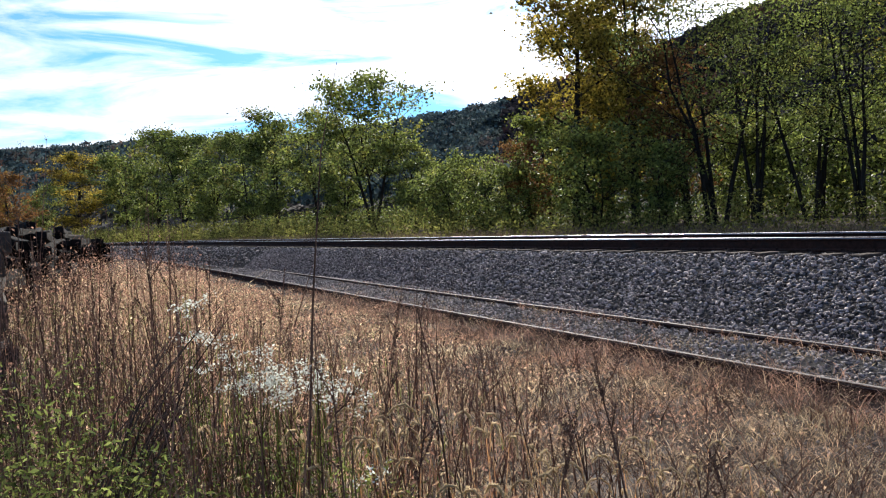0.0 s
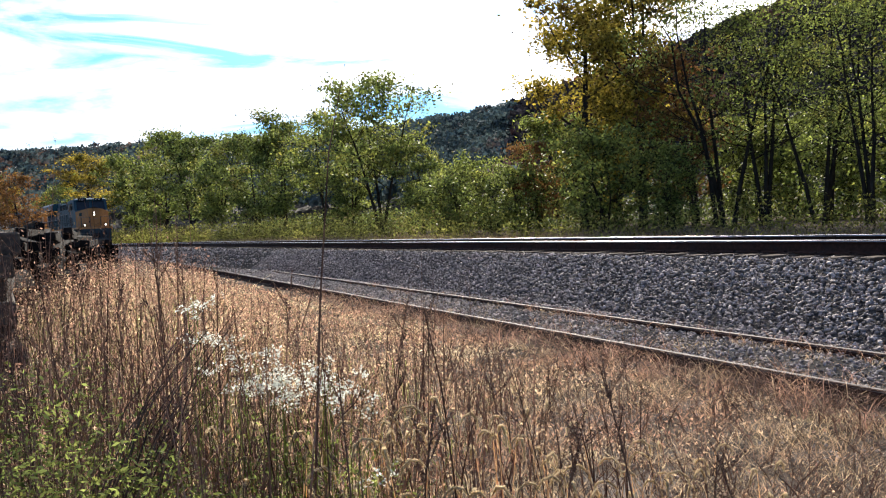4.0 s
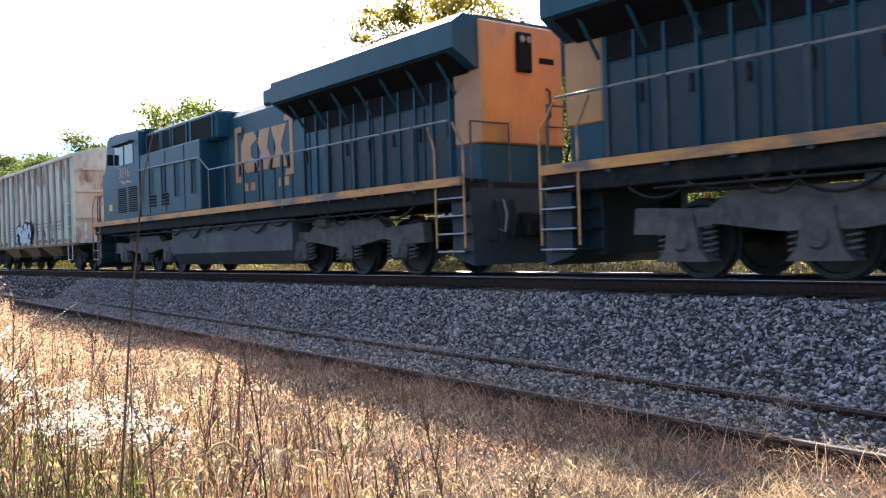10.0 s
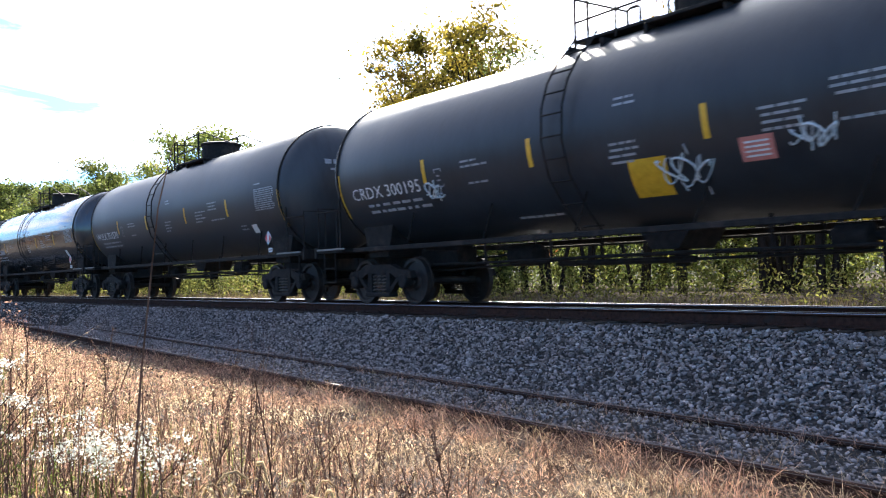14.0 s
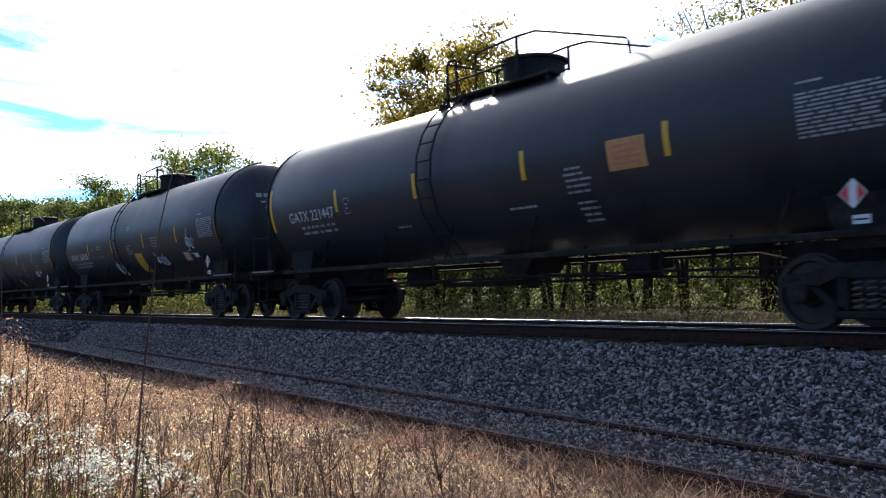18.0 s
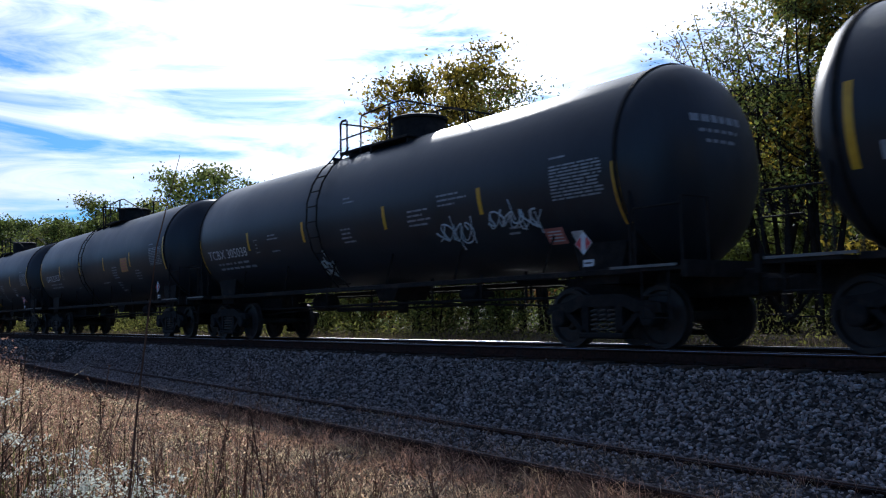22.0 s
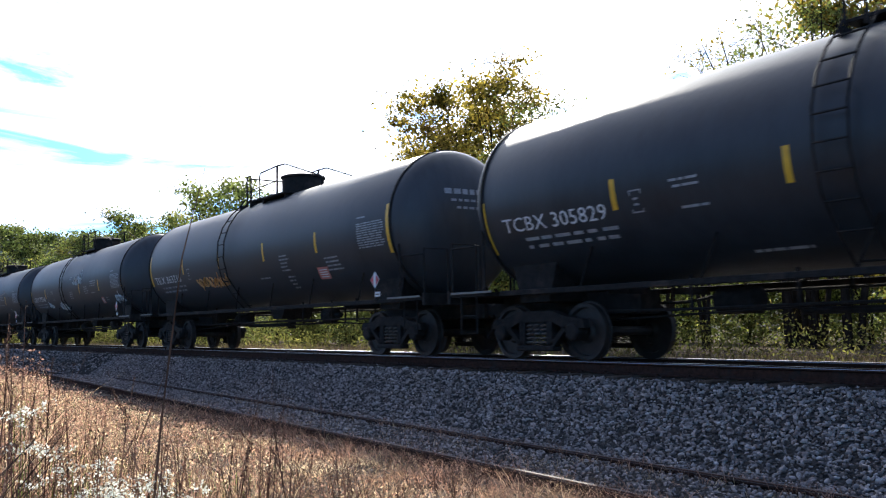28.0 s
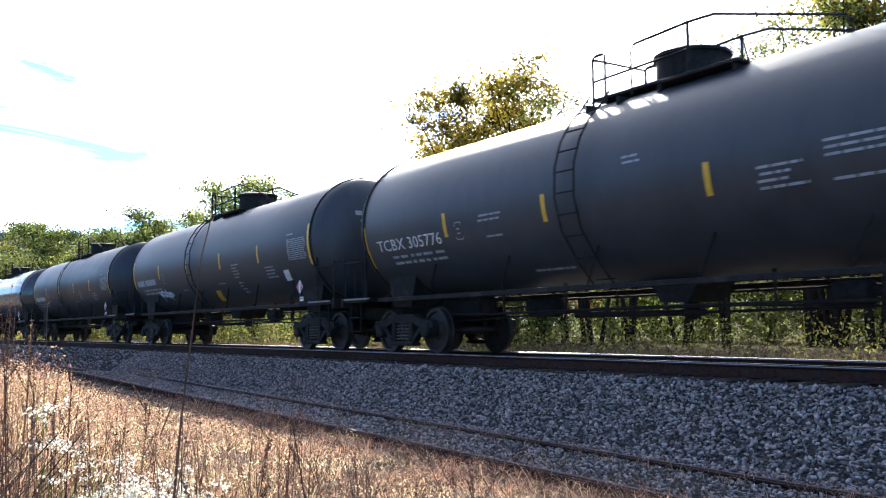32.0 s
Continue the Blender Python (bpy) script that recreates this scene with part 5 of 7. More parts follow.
    for k in (-1, 1):
        part("cable_run", Shape().tube([(X(2.4), k * 1.3, 1.36), (X(7.5), k * 1.32, 1.33), (X(14.5), k * 1.32, 1.35), (X(20.3), k * 1.3, 1.36)], 0.035), UNDER, car)
        part("pipe_run", Shape().tube([(X(3.0), k * 1.42, 1.22), (X(6.8), k * 1.42, 1.2), (X(14.8), k * 1.42, 1.18), (X(19.8), k * 1.4, 1.2)], 0.02), UNDER, car, "thin pipe")
    # hoses and cables sagging below the sill
    hose = random.Random(17 if steerable else 18)
    for k in (-1, 1):
        u = 2.4
        while u < 20.0:
            w = hose.uniform(0.8, 1.7)
            z, d = hose.uniform(1.22, 1.42), hose.uniform(0.08, 0.3)
            part("sagging_hose", Shape().tube([(X(u + w * q / 6), k * (1.36 + 0.03 * math.sin(q)), z - d * (1 - (q / 3 - 1) ** 2)) for q in range(7)], 0.022, 5), UNDER, car, smooth=60)
            u += w * hose.uniform(0.6, 1.1)
    # nose irons and the small notice on the cab
    for k in (-1, 1):
        part("nose_iron", Shape().tube([(X(20.3), k * 1.32, 1.75), (X(20.42), k * 1.3, 2.3), (X(20.32), k * 1.3, 2.8)], 0.018, 5), HANDRAIL, car)
        part("cab_notice", Shape().box(X(19.15), X(19.45), k * 1.502 - 0.004, k * 1.502 + 0.004, 2.0, 2.22), YELLOW, car, "small yellow square notice")
    # bogies with three axles
    for c in (5.2, 17.1):
        b = part("bogie", Shape().box(-2.6, 2.6, -0.7, 0.7, 0.62, 0.95, cut=0.04), UNDER, car, "heavy three-axle bogie", m=pose(X(c), 0, 0))
        for k in (-1, 1):
            y = k * 1.1
            fr = Shape().prism([(-2.75, 0.62), (-2.7, 0.98), (-1.5, 0.92), (-1.2, 1.12), (1.2, 1.12), (1.5, 0.92), (2.7, 0.98), (2.75, 0.62), (2.2, 0.6), (1.4, 0.72), (0.5, 0.6), (-0.5, 0.6), (-1.4, 0.72), (-2.2, 0.6)], y - 0.1, y + 0.1)
            part("truck_frame", fr, TRUCK_GREY, b, "dusty grey cast truck frame")
            for ax in (-1.92, 0.0, 1.92):
                jb = Shape().prism([(ax - 0.2, 0.86), (ax + 0.2, 0.86), (ax + 0.27, 0.4), (ax + 0.42, 0.24), (ax - 0.42, 0.24), (ax - 0.27, 0.4)], y - 0.14, y + 0.14) if steerable else Shape().box(ax - 0.24, ax + 0.24, y - 0.15, y + 0.15, 0.3, 0.78, cut=0.06)
                jb.turned([(0, 0.17), (0.05, 0.13)], 14, Matrix.Translation((ax, k * 1.24, 0.53)) @ Matrix.Rotation(radians(90 * k), 4, "Z"))
                part("axle_box", jb, TRUCK_GREY, b)
                for dx in (-0.36, 0.36):
                    part("coil_spring", LOCO_SPRING, TRUCK_GREY, b, m=pose(ax + dx, y, 0.32))
            part("brake_cylinder", Shape().turned([(0, 0.12), (0.35, 0.14), (0.4, 0.05), (0.7, 0.05)], 12, pose(0.6, k * 1.2, 1.12)), TRUCK_GREY, b, smooth=35)
        for ax in (-1.92, 0.0, 1.92):
            part("wheelset", LOCO_WHEEL_MESH, WHEEL, b, m=pose(ax, 0, 0.53))
    part("horn", Shape().turned([(0, 0.03), (0.35, 0.05), (0.45, 0.11)], 10, pose(X(15.2), 0.2, 4.32)).turned([(0, 0.03), (0.3, 0.05), (0.4, 0.1)], 10, pose(X(15.2), -0.1, 4.32)), HANDRAIL, car)
    part("antenna", Shape().tube([(X(17.5), 0.3, 4.4), (X(17.5), 0.3, 4.95)], 0.012), UNDER, car)
    part("air_conditioner", bx(17.2, 18.3, -0.45, 0.45, 4.36, 4.58, 0.05), LOCO_BLUE, car)
    return car


SPEED, START = 17.0517, -181.218         # rear coupler of the leading unit at 0 s
LENGTHS = [22.33, 22.33, 16.76, 17.32, 18.21, 17.54, 18.25, 17.69, 17.42, 18.34, 17.88, 18.04, 17.96, 18.31, 17.53, 18.09, 18.09, 18.34, 18.11, 18.42, 18.28, 18.5, 18.32, 18.53, 18.2, 18.2, 18.2, 18.2]

SLACK = {3: 0.1, 4: -0.45, 5: -0.34, 6: -0.08, 7: -0.3, 8: -0.52, 9: -0.88, 10: -0.49, 11: -0.3, 12: -0.59, 13: -0.29, 14: 0.04, 16: -1.2, 17: -0.8, 18: -0.58, 19: -0.75, 20: -0.47, 21: -0.2, 22: 0.55, 23: 0.3, 24: 0.2}     # play in the couplers


def rear(k, t):
    """Where the rear coupler of the k-th vehicle stands at t seconds."""
    return SPEED * t - 0.0014 * t * t + START - sum(LENGTHS[1:k + 1]) + SLACK.get(k, 0.0)


CARS = []
CARS.append((loco("locomotive", "dark blue diesel locomotive with golden nose and lit headlights", "3266", True), 0, 0))
CARS.append((loco("locomotive", "dark blue diesel locomotive running hood first", "3016", False), 1, 180))
CARS.append((hopper_car(), 2, 0))
# reporting marks that can be read, paint, make, notices (colour, x, z, width, height, lean), spray paint (x, z, width, height)
Y = ("yellow", 0.12, 1.57, 0.66, 0.5, 0.1)
TANKS = [("ETPX 200497", "brown", HIGH, [], []), ("CRDX 300195", "black", LOW, [Y, ("red", 2.0, 1.85, 0.48, 0.29, 0.03)], [(0.75, 1.85, 0.75, 2.0), (-4.55, 2.05, 0.45, 1.4), (2.75, 2.05, 0.5, 1.3)]),
         ("WULX 701570", "brown", LOW, [("white", 5.6, 1.72, 0.28, 0.2, 0.05)], []), ("", "shiny", LOW, [("white", 5.6, 1.72, 0.28, 0.22, 0.05)], []),
         ("ETPX 200331", "black", HIGH, [("red", -2.9, 1.7, 0.45, 0.26, 0.03)], [(-3.0, 2.28, 2.4, 1.3)]), ("GATX 221447", "black", HIGH, [("amber", 3.26, 2.2, 0.7, 0.43, 0.0)], []),
         ("WFRX 160336", "black", LOW, [("yellow", 0.38, 1.44, 0.68, 0.61, 0.12), ("red", 4.56, 1.65, 0.47, 0.26, 0.06), ("white", 5.35, 1.72, 0.3, 0.12, 0.02)], [(2.3, 1.75, 0.8, 1.3), (5.2, 2.15, 0.5, 1.8), (-1.9, 1.6, 0.5, 1.8)]),
         ("ETPX 200201", "black", HIGH, [("yellow", 0.14, 1.34, 0.38, 0.29, 0.24), ("red", 4.15, 1.67, 0.45, 0.26, 0.03), ("white", 4.85, 1.8, 0.26, 0.1, 0.02)], []),
         ("", "black", HIGH, [("yellow", -0.9, 1.22, 0.72, 0.45, 0.38), ("red", 5.88, 1.6, 0.42, 0.26, 0.06)], []),
         ("TCBX 305038", "black", LOW, [("red", 5.75, 1.6, 0.4, 0.24, 0.05), ("white", 6.3, 1.52, 0.25, 0.24, 0.03)], [(3.2, 1.95, 0.95, 2.0), (4.6, 2.05, 1.2, 1.5), (-1.4, 1.6, 0.4, 2.2)]),
         ("GATX 221555", "black", HIGH, [("amber", 3.33, 2.15, 0.68, 0.45, 0.05)], []),
         ("ETPX 200290", "black", HIGH, [("yellow", -0.42, 1.37, 0.36, 0.31, 0.3), ("red", 5.1, 1.49, 0.45, 0.26, 0.1), ("white", 4.65, 1.78, 0.26, 0.1, 0.0)], []),
         ("", "black", HIGH, [("white", 3.6, 1.85, 0.3, 0.2, 0.05)], [(-5.2, 1.75, 1.4, 1.3)]), ("GATX 220926", "black", HIGH, [("red", 2.6, 2.05, 0.5, 0.3, 0.05)], []),
         ("TCBX 305829", "black", LOW, [("yellow", 0.45, 1.5, 0.62, 0.47, 0.42), ("red", 3.62, 1.47, 0.38, 0.25, 0.18)], []),
         ("TILX 363216", "brown", HIGH, [("red", 4.0, 1.7, 0.5, 0.26, 0.1)], [(-3.4, 1.95, 2.2, 1.5)]),
         ("GBRX 703568", "brown", LOW, [("red", 4.3, 1.72, 0.36, 0.24, 0.1)], [(-2.4, 1.75, 1.2, 1.7), (0.75, 2.75, 1.4, 1.9), (-4.4, 1.85, 0.7, 1.0), (6.2, 1.85, 1.1, 1.3)]),
         ("TCBX 305772", "brown", LOW, [("white", 5.3, 1.55, 0.4, 0.26, 0.15)], []), ("TCBX 305776", "brown", LOW, [("white", 5.3, 1.55, 0.3, 0.3, 0.12)], []),
         ("", "brown", HIGH, [("yellow", 0.0, 1.4, 0.4, 0.3, 0.3), ("white", 5.6, 1.75, 0.32, 0.26, 0.08)], [(-5.0, 1.75, 1.3, 1.3)]),
         ("", "black", HIGH, [], []), ("", "shiny", LOW, [], []), ("", "black", LOW, [], []), ("", "black", HIGH, [], [])]
TEMPLATE = tank_template()
PAINT = {"black": TANK_BLACK, "brown": TANK_BROWN, "shiny": TANK_SHINY}
SAID = {"black": "grimy black tank car with yellow strips", "brown": "dull brown-black tank car with yellow strips", "shiny": "glossy black tank car catching the light"}
for i in range(len(TANKS)):
    CARS.append((TEMPLATE if i == 0 else copy_thing(TEMPLATE, Matrix()), i + 3, 0))
for i, (words, paint, make, notices, scrawls) in enumerate(TANKS):
    one = CARS[i + 3][0]
    if paint not in TANK_MESH:
        TANK_MESH[paint] = TANK_SHAPE.mesh("tank", PAINT[paint], 30)
    for ch in one.children:
        kind = ch.name.split(".")[0]
        if kind == "tank":
            ch.data = TANK_MESH[paint]
        elif make == LOW and kind in ("walkway_plank", "walkway_bracket", "railing", "railing_post"):
            ch.location.x = 0.2 if i > 12 else 0.1
        elif kind in ("manway_housing", "housing_hinge") and (make == LOW and i > 15 or words.startswith("GATX")):
            ch.location.x -= 0.55
    seen = sorted({n[0] for n in notices})
    one["label"] = SAID[paint] + (" and a " + seen[-1] + " notice" if seen else "") + (", scrawled" if scrawls else "")
    mark_tank(one, words, 40 + i, make, notices, scrawls)


def on_track(k, t, turned):
    """The pose of the k-th vehicle, its two trucks on the rails."""
    x, reach = rear(k, t) + LENGTHS[k] / 2, LENGTHS[k] / 2 - 3.2
    a, b = bend(x - reach), bend(x + reach)
    return pose(x, MAIN_Y + (a + b) / 2, RAIL_Z, 0, 0, turned + math.degrees(math.atan2(b - a, 2 * reach)))


def motions():
    """Every vehicle rolls along the main line; the wheels turn while it is near."""
    for car, k, turned in CARS:
        mid = LENGTHS[k] / 2
        walk(car, [(float(t), on_track(k, t, turned)) for t in range(33)])
        r = 0.53 if k < 2 else WR
        t0 = max(0.0, min(31.0, (-75.0 - rear(k, 0) - mid) / SPEED))
        t1 = max(t0 + 0.1, min(32.0, (14.0 - rear(k, 0) - mid) / SPEED))
        f0, f1 = int(t0 * FPS), int(t1 * FPS)
        way = -1 if turned else 1
        for bogie in [c for c in car.children if c.name.split(".")[0] == "bogie"]:
            for w in [c for c in bogie.children if c.name.split(".")[0] == "wheelset"]:
                p = w.matrix_basis.translation.copy()
                step = math.degrees(SPEED / FPS / r) * way
                rows = [(f / FPS, pose(p.x, p.y, p.z, 0, step * (f - f0), 0)) for f in range(f0, f1 + 1)]
                if f0 > 0:
                    rows.insert(0, (0.0, rows[0][1]))
                if f1 < 32 * FPS:
                    rows.append((32.0, rows[-1][1]))
                walk(w, rows)

# ---- stones, plants, trees and hills ----
LEAF_GREEN = material("green_leaves", (0.03, 0.05, 0.013), (0.28, 0.32, 0.075), 0.9, 0.55, vary=0.8, through_light=0.48, spots=(0.33, 0.27, 0.05), spot_scale=0.5, spot_edge=(0.52, 0.75), gloss=0.16)
LEAF_YELLOW = material("yellowing_leaves", (0.06, 0.065, 0.012), (0.42, 0.31, 0.045), 0.8, 0.55, vary=0.8, through_light=0.65, spots=(0.30, 0.13, 0.03), spot_scale=0.45, spot_edge=(0.55, 0.8), gloss=0.15)
LEAF_DARK = material("dark_green_leaves", (0.022, 0.038, 0.012), (0.20, 0.24, 0.055), 0.9, 0.6, vary=0.8, through_light=0.42, spots=(0.24, 0.18, 0.04), spot_scale=0.35, gloss=0.14)
LEAF_RUSSET = material("russet_leaves", (0.10, 0.05, 0.018), (0.27, 0.13, 0.04), 0.9, 0.6, vary=0.5, through_light=0.45, spots=(0.12, 0.12, 0.03), spot_scale=0.5, gloss=0.15)
# hill canopies: distance haze and backlit shade mixed in as blue; russet spots are foliage
HILL_LEAF = material("hazy_autumn_hill_canopy", (0.022, 0.042, 0.056), (0.085, 0.115, 0.105), 0.05, 0.8, vary=0.6, through_light=0.3, spots=(0.20, 0.095, 0.06), spot_scale=0.035, spot_edge=(0.56, 0.72), gloss=0.1)
HILL_RUSSET = material("hazy_bare_russet_hill_canopy", (0.014, 0.015, 0.021), (0.055, 0.05, 0.055), 0.05, 0.85, vary=0.6, through_light=0.25, spots=(0.20, 0.075, 0.045), spot_scale=0.035, spot_edge=(0.57, 0.7), gloss=0.0)
HILL_SOIL = material("wooded_hillside", (0.012, 0.012, 0.012), (0.03, 0.026, 0.022), 0.2, 0.95, gloss=0.1)
BARK = material("grey_brown_bark", (0.014, 0.011, 0.009), (0.045, 0.037, 0.03), 7.0, 0.95, bump=0.6, bump_scale=30, stretch=(1, 1, 0.3), gloss=0.0)
STRAW = material("dry_straw_grass", (0.40, 0.27, 0.145), (0.80, 0.65, 0.42), 0.9, 0.75, vary=0.7, through_light=0.5, spots=(0.52, 0.31, 0.2), spot_scale=0.8, spot_edge=(0.42, 0.62), gloss=0.15)
RUSTY_WEED = material("reddish_brown_weeds", (0.20, 0.10, 0.068), (0.56, 0.33, 0.225), 1.2, 0.8, vary=0.7, through_light=0.4, gloss=0.25)
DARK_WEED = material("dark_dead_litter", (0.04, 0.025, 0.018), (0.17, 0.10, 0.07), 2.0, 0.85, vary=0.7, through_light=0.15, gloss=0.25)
STEM = material("dark_dry_stems", (0.07, 0.038, 0.026), (0.26, 0.15, 0.10), 3.0, 0.9, vary=0.6, gloss=0.05)
WEED_GREEN = material("green_weed_leaves", (0.05, 0.075, 0.022), (0.26, 0.29, 0.08), 2.0, 0.7, vary=0.75, through_light=0.55, gloss=0.04, spots=(0.26, 0.22, 0.05), spot_scale=1.6, spot_edge=(0.55, 0.8))
DEAD_DARK = material("blackened_dead_stalks", (0.03, 0.022, 0.017), (0.11, 0.08, 0.06), 3.0, 0.9, vary=0.6, gloss=0.05)
CREAM = material("cream_seed_heads", (0.48, 0.36, 0.2), (0.74, 0.6, 0.38), 20.0, 0.8, vary=0.3, through_light=0.55, gloss=0.1)
PETAL = material("white_petals", (0.5, 0.52, 0.44), (0.76, 0.77, 0.68), 20.0, 0.6, vary=0.2, through_light=0.5, gloss=0.1)
BRUSH = material("brown_green_brush", (0.045, 0.05, 0.016), (0.29, 0.28, 0.07), 0.6, 0.75, vary=0.8, through_light=0.45, spots=(0.17, 0.12, 0.07), spot_scale=0.5, gloss=0.0)
VERGE = material("dry_verge_grass", (0.095, 0.07, 0.044), (0.26, 0.20, 0.125), 0.9, 0.8, vary=0.6, through_light=0.35, gloss=0.0)

rng = np.random.default_rng(11)


def at(yaw, r):
    y = radians(yaw)
    return -r * math.sin(y), r * math.cos(y)


def quads(centres, size, rnd, flat=0.0, long=1.0):
    """A small four-cornered leaf at every centre, turned at random; flat: how far it lies level."""
    n = len(centres)
    a = rnd.normal(size=(n, 3))
    b = rnd.normal(size=(n, 3))
    a[:, 2] *= 1 - flat
    b[:, 2] *= 1 - flat
    a /= np.linalg.norm(a, axis=1, keepdims=True)
    b -= a * (a * b).sum(1, keepdims=True)
    b /= np.linalg.norm(b, axis=1, keepdims=True) + 1e-9
    s = (np.asarray(size) * rnd.uniform(0.6, 1.35, n))[:, None] / 2
    v = np.stack([centres - a * s * long, centres - b * s * 0.62, centres + a * s * long, centres + b * s * 0.62], 1).reshape(-1, 3)
    return v, np.arange(4 * n).reshape(n, 4)


def blades(x, y, z, height, width, lean, rnd, bend=0.5):
    """Thin bent blades of grass in three joints, as one mesh's arrays."""
    n = len(x)
    way = rnd.uniform(0, 2 * math.pi, n)
    face = rnd.uniform(0, math.pi, n)
    dx, dy = np.cos(way) * lean * height, np.sin(way) * lean * height
    wx, wy = np.cos(face) * width / 2, np.sin(face) * width / 2
    rows = []
    for t, w in ((0, 1.0), (0.4, 0.9), (0.75, 0.6), (1.0, 0.12)):
        cx, cy = x + dx * t ** (1 + bend * 2), y + dy * t ** (1 + bend * 2)
        cz = z + height * (t - 0.35 * lean * t ** 3)
        rows.append(np.stack([cx - wx * w, cy - wy * w, cz], 1))
        rows.append(np.stack([cx + wx * w, cy + wy * w, cz], 1))
    v = np.stack(rows, 1).reshape(-1, 3)
    base = np.arange(n)[:, None] * 8
    f = np.concatenate([base + np.array([[k, k + 1, k + 3, k + 2]]) for k in (0, 2, 4)], 0)
    return v, f


def stuff(name, v, f, mat, label, category, smooth=False):
    return tagged(new(name, fast_mesh(name, v, f, mat, smooth)), label, category, kind="stuff")




# ---- ballast ----


def stone_forms(k):
    """A few angular broken stones."""
    bm = bmesh.new()
    bmesh.ops.create_icosphere(bm, subdivisions=1, radius=1.0)
    base = np.array([v.co[:] for v in bm.verts])
    tri = np.array([[v.index for v in f.verts] for f in bm.faces])
    bm.free()
    out = []
    for i in range(k):
        r = np.random.default_rng(100 + i)
        d = r.normal(size=(5, 3))
        d /= np.linalg.norm(d, axis=1, keepdims=True)
        v = base * r.uniform(0.8, 1.15, (len(base), 1))
        for q in d:         # broken faces
            over = np.maximum(v @ q - 0.62, 0)
            v = v - over[:, None] * q
        out.append(v * np.array([1.15, r.uniform(0.65, 0.95), r.uniform(0.42, 0.65)]))
    return out, tri


FORMS, FORM_TRI = stone_forms(8)


def slope_points(n, x0, x1, rnd, bias=1.0):
    x = x1 - (x1 - x0) * rnd.uniform(0, 1, n) ** bias
    foot = np.minimum(side_y(x) + SIDE_GAUGE + 0.35, RAIL_Y - 1.9)
    y = foot + (RAIL_Y - 0.12 - foot) * rnd.uniform(0, 1, n)
    z = np.array([ground_z(a, b) for a, b in zip(x, y)])
    return x, y + np.array([bend(a) for a in x]), z


def stones(name, x, y, z, size, label):
    n = len(x)
    r = np.random.default_rng(n)
    kind = r.integers(0, len(FORMS), n)
    base = np.stack(FORMS)[kind]
    q = r.normal(size=(n, 4)) * np.array([1.0, 0.3, 0.3, 1.0])       # most lie flat
    q /= np.linalg.norm(q, axis=1, keepdims=True)
    w, a, b, c = q.T
    R = np.stack([np.stack([1 - 2 * (b * b + c * c), 2 * (a * b - w * c), 2 * (a * c + w * b)], -1), np.stack([2 * (a * b + w * c), 1 - 2 * (a * a + c * c), 2 * (b * c - w * a)], -1),
                  np.stack([2 * (a * c - w * b), 2 * (b * c + w * a), 1 - 2 * (a * a + b * b)], -1)], 1)
    v = np.einsum("nij,nkj->nki", R, base) * size[:, None, None] + np.stack([x, y, z], 1)[:, None, :]
    m = base.shape[1]
    f = (FORM_TRI[None] + (np.arange(n) * m)[:, None, None]).reshape(-1, 3)
    return stuff(name, v.reshape(-1, 3), f, STONE, label, "ballast")


px, py, pz = slope_points(50000, -34.0, 2.0, rng, 1.3)
stones("ballast_stones", px, py, pz + rng.uniform(-0.005, 0.03, len(px)), rng.uniform(0.018, 0.037, len(px)) * rng.choice([0.8, 1.0, 1.3], len(px)), "angular grey crushed stones heaped against the track")
px, py, pz = slope_points(7000, -75.0, -32.0, rng, 0.8)
stones("ballast_stones", px, py, pz + rng.uniform(-0.01, 0.03, len(px)), rng.uniform(0.03, 0.06, len(px)), "grey crushed stones further along the bank")
sx = rng.uniform(-36, 1, 24000)
sy = side_y(sx) + rng.uniform(0.08, SIDE_GAUGE + 0.6, 24000)
stones("siding_gravel", sx, sy, np.full(24000, 0.082) + rng.uniform(-0.01, 0.018, 24000), rng.uniform(0.012, 0.034, 24000), "small grey gravel between the siding rails")
gx = rng.uniform(-14, 2, 9000)
gy = side_y(gx) - 2.6 * rng.uniform(0, 1, 9000) ** 1.5
gk = np.array([noise.noise((a * 1.1, b * 1.1, 9.0)) for a, b in zip(gx, gy)]) > -0.05
stones("scattered_gravel", gx[gk], gy[gk], np.full(gk.sum(), -0.01), rng.uniform(0.006, 0.02, gk.sum()), "small stones scattered over bare ground by the siding")
GROUND = bpy.data.objects["ground"]
stone_meshes = []
for fm in FORMS:
    me = fast_mesh("ballast_stone", fm, FORM_TRI, STONE)
    stone_meshes.append(me)
px, py, pz = slope_points(300, -9.0, -2.0, rng)
for i in range(300):
    o = new("ballast_stone", stone_meshes[i % 8])
    o.parent = GROUND
    k = random.uniform(0.028, 0.05)
    o.matrix_basis = Matrix.Translation((px[i], py[i], pz[i] + 0.022)) @ Euler((random.uniform(0, 6), random.uniform(0, 6), random.uniform(0, 6))).to_matrix().to_4x4() @ Matrix.Scale(k, 4)


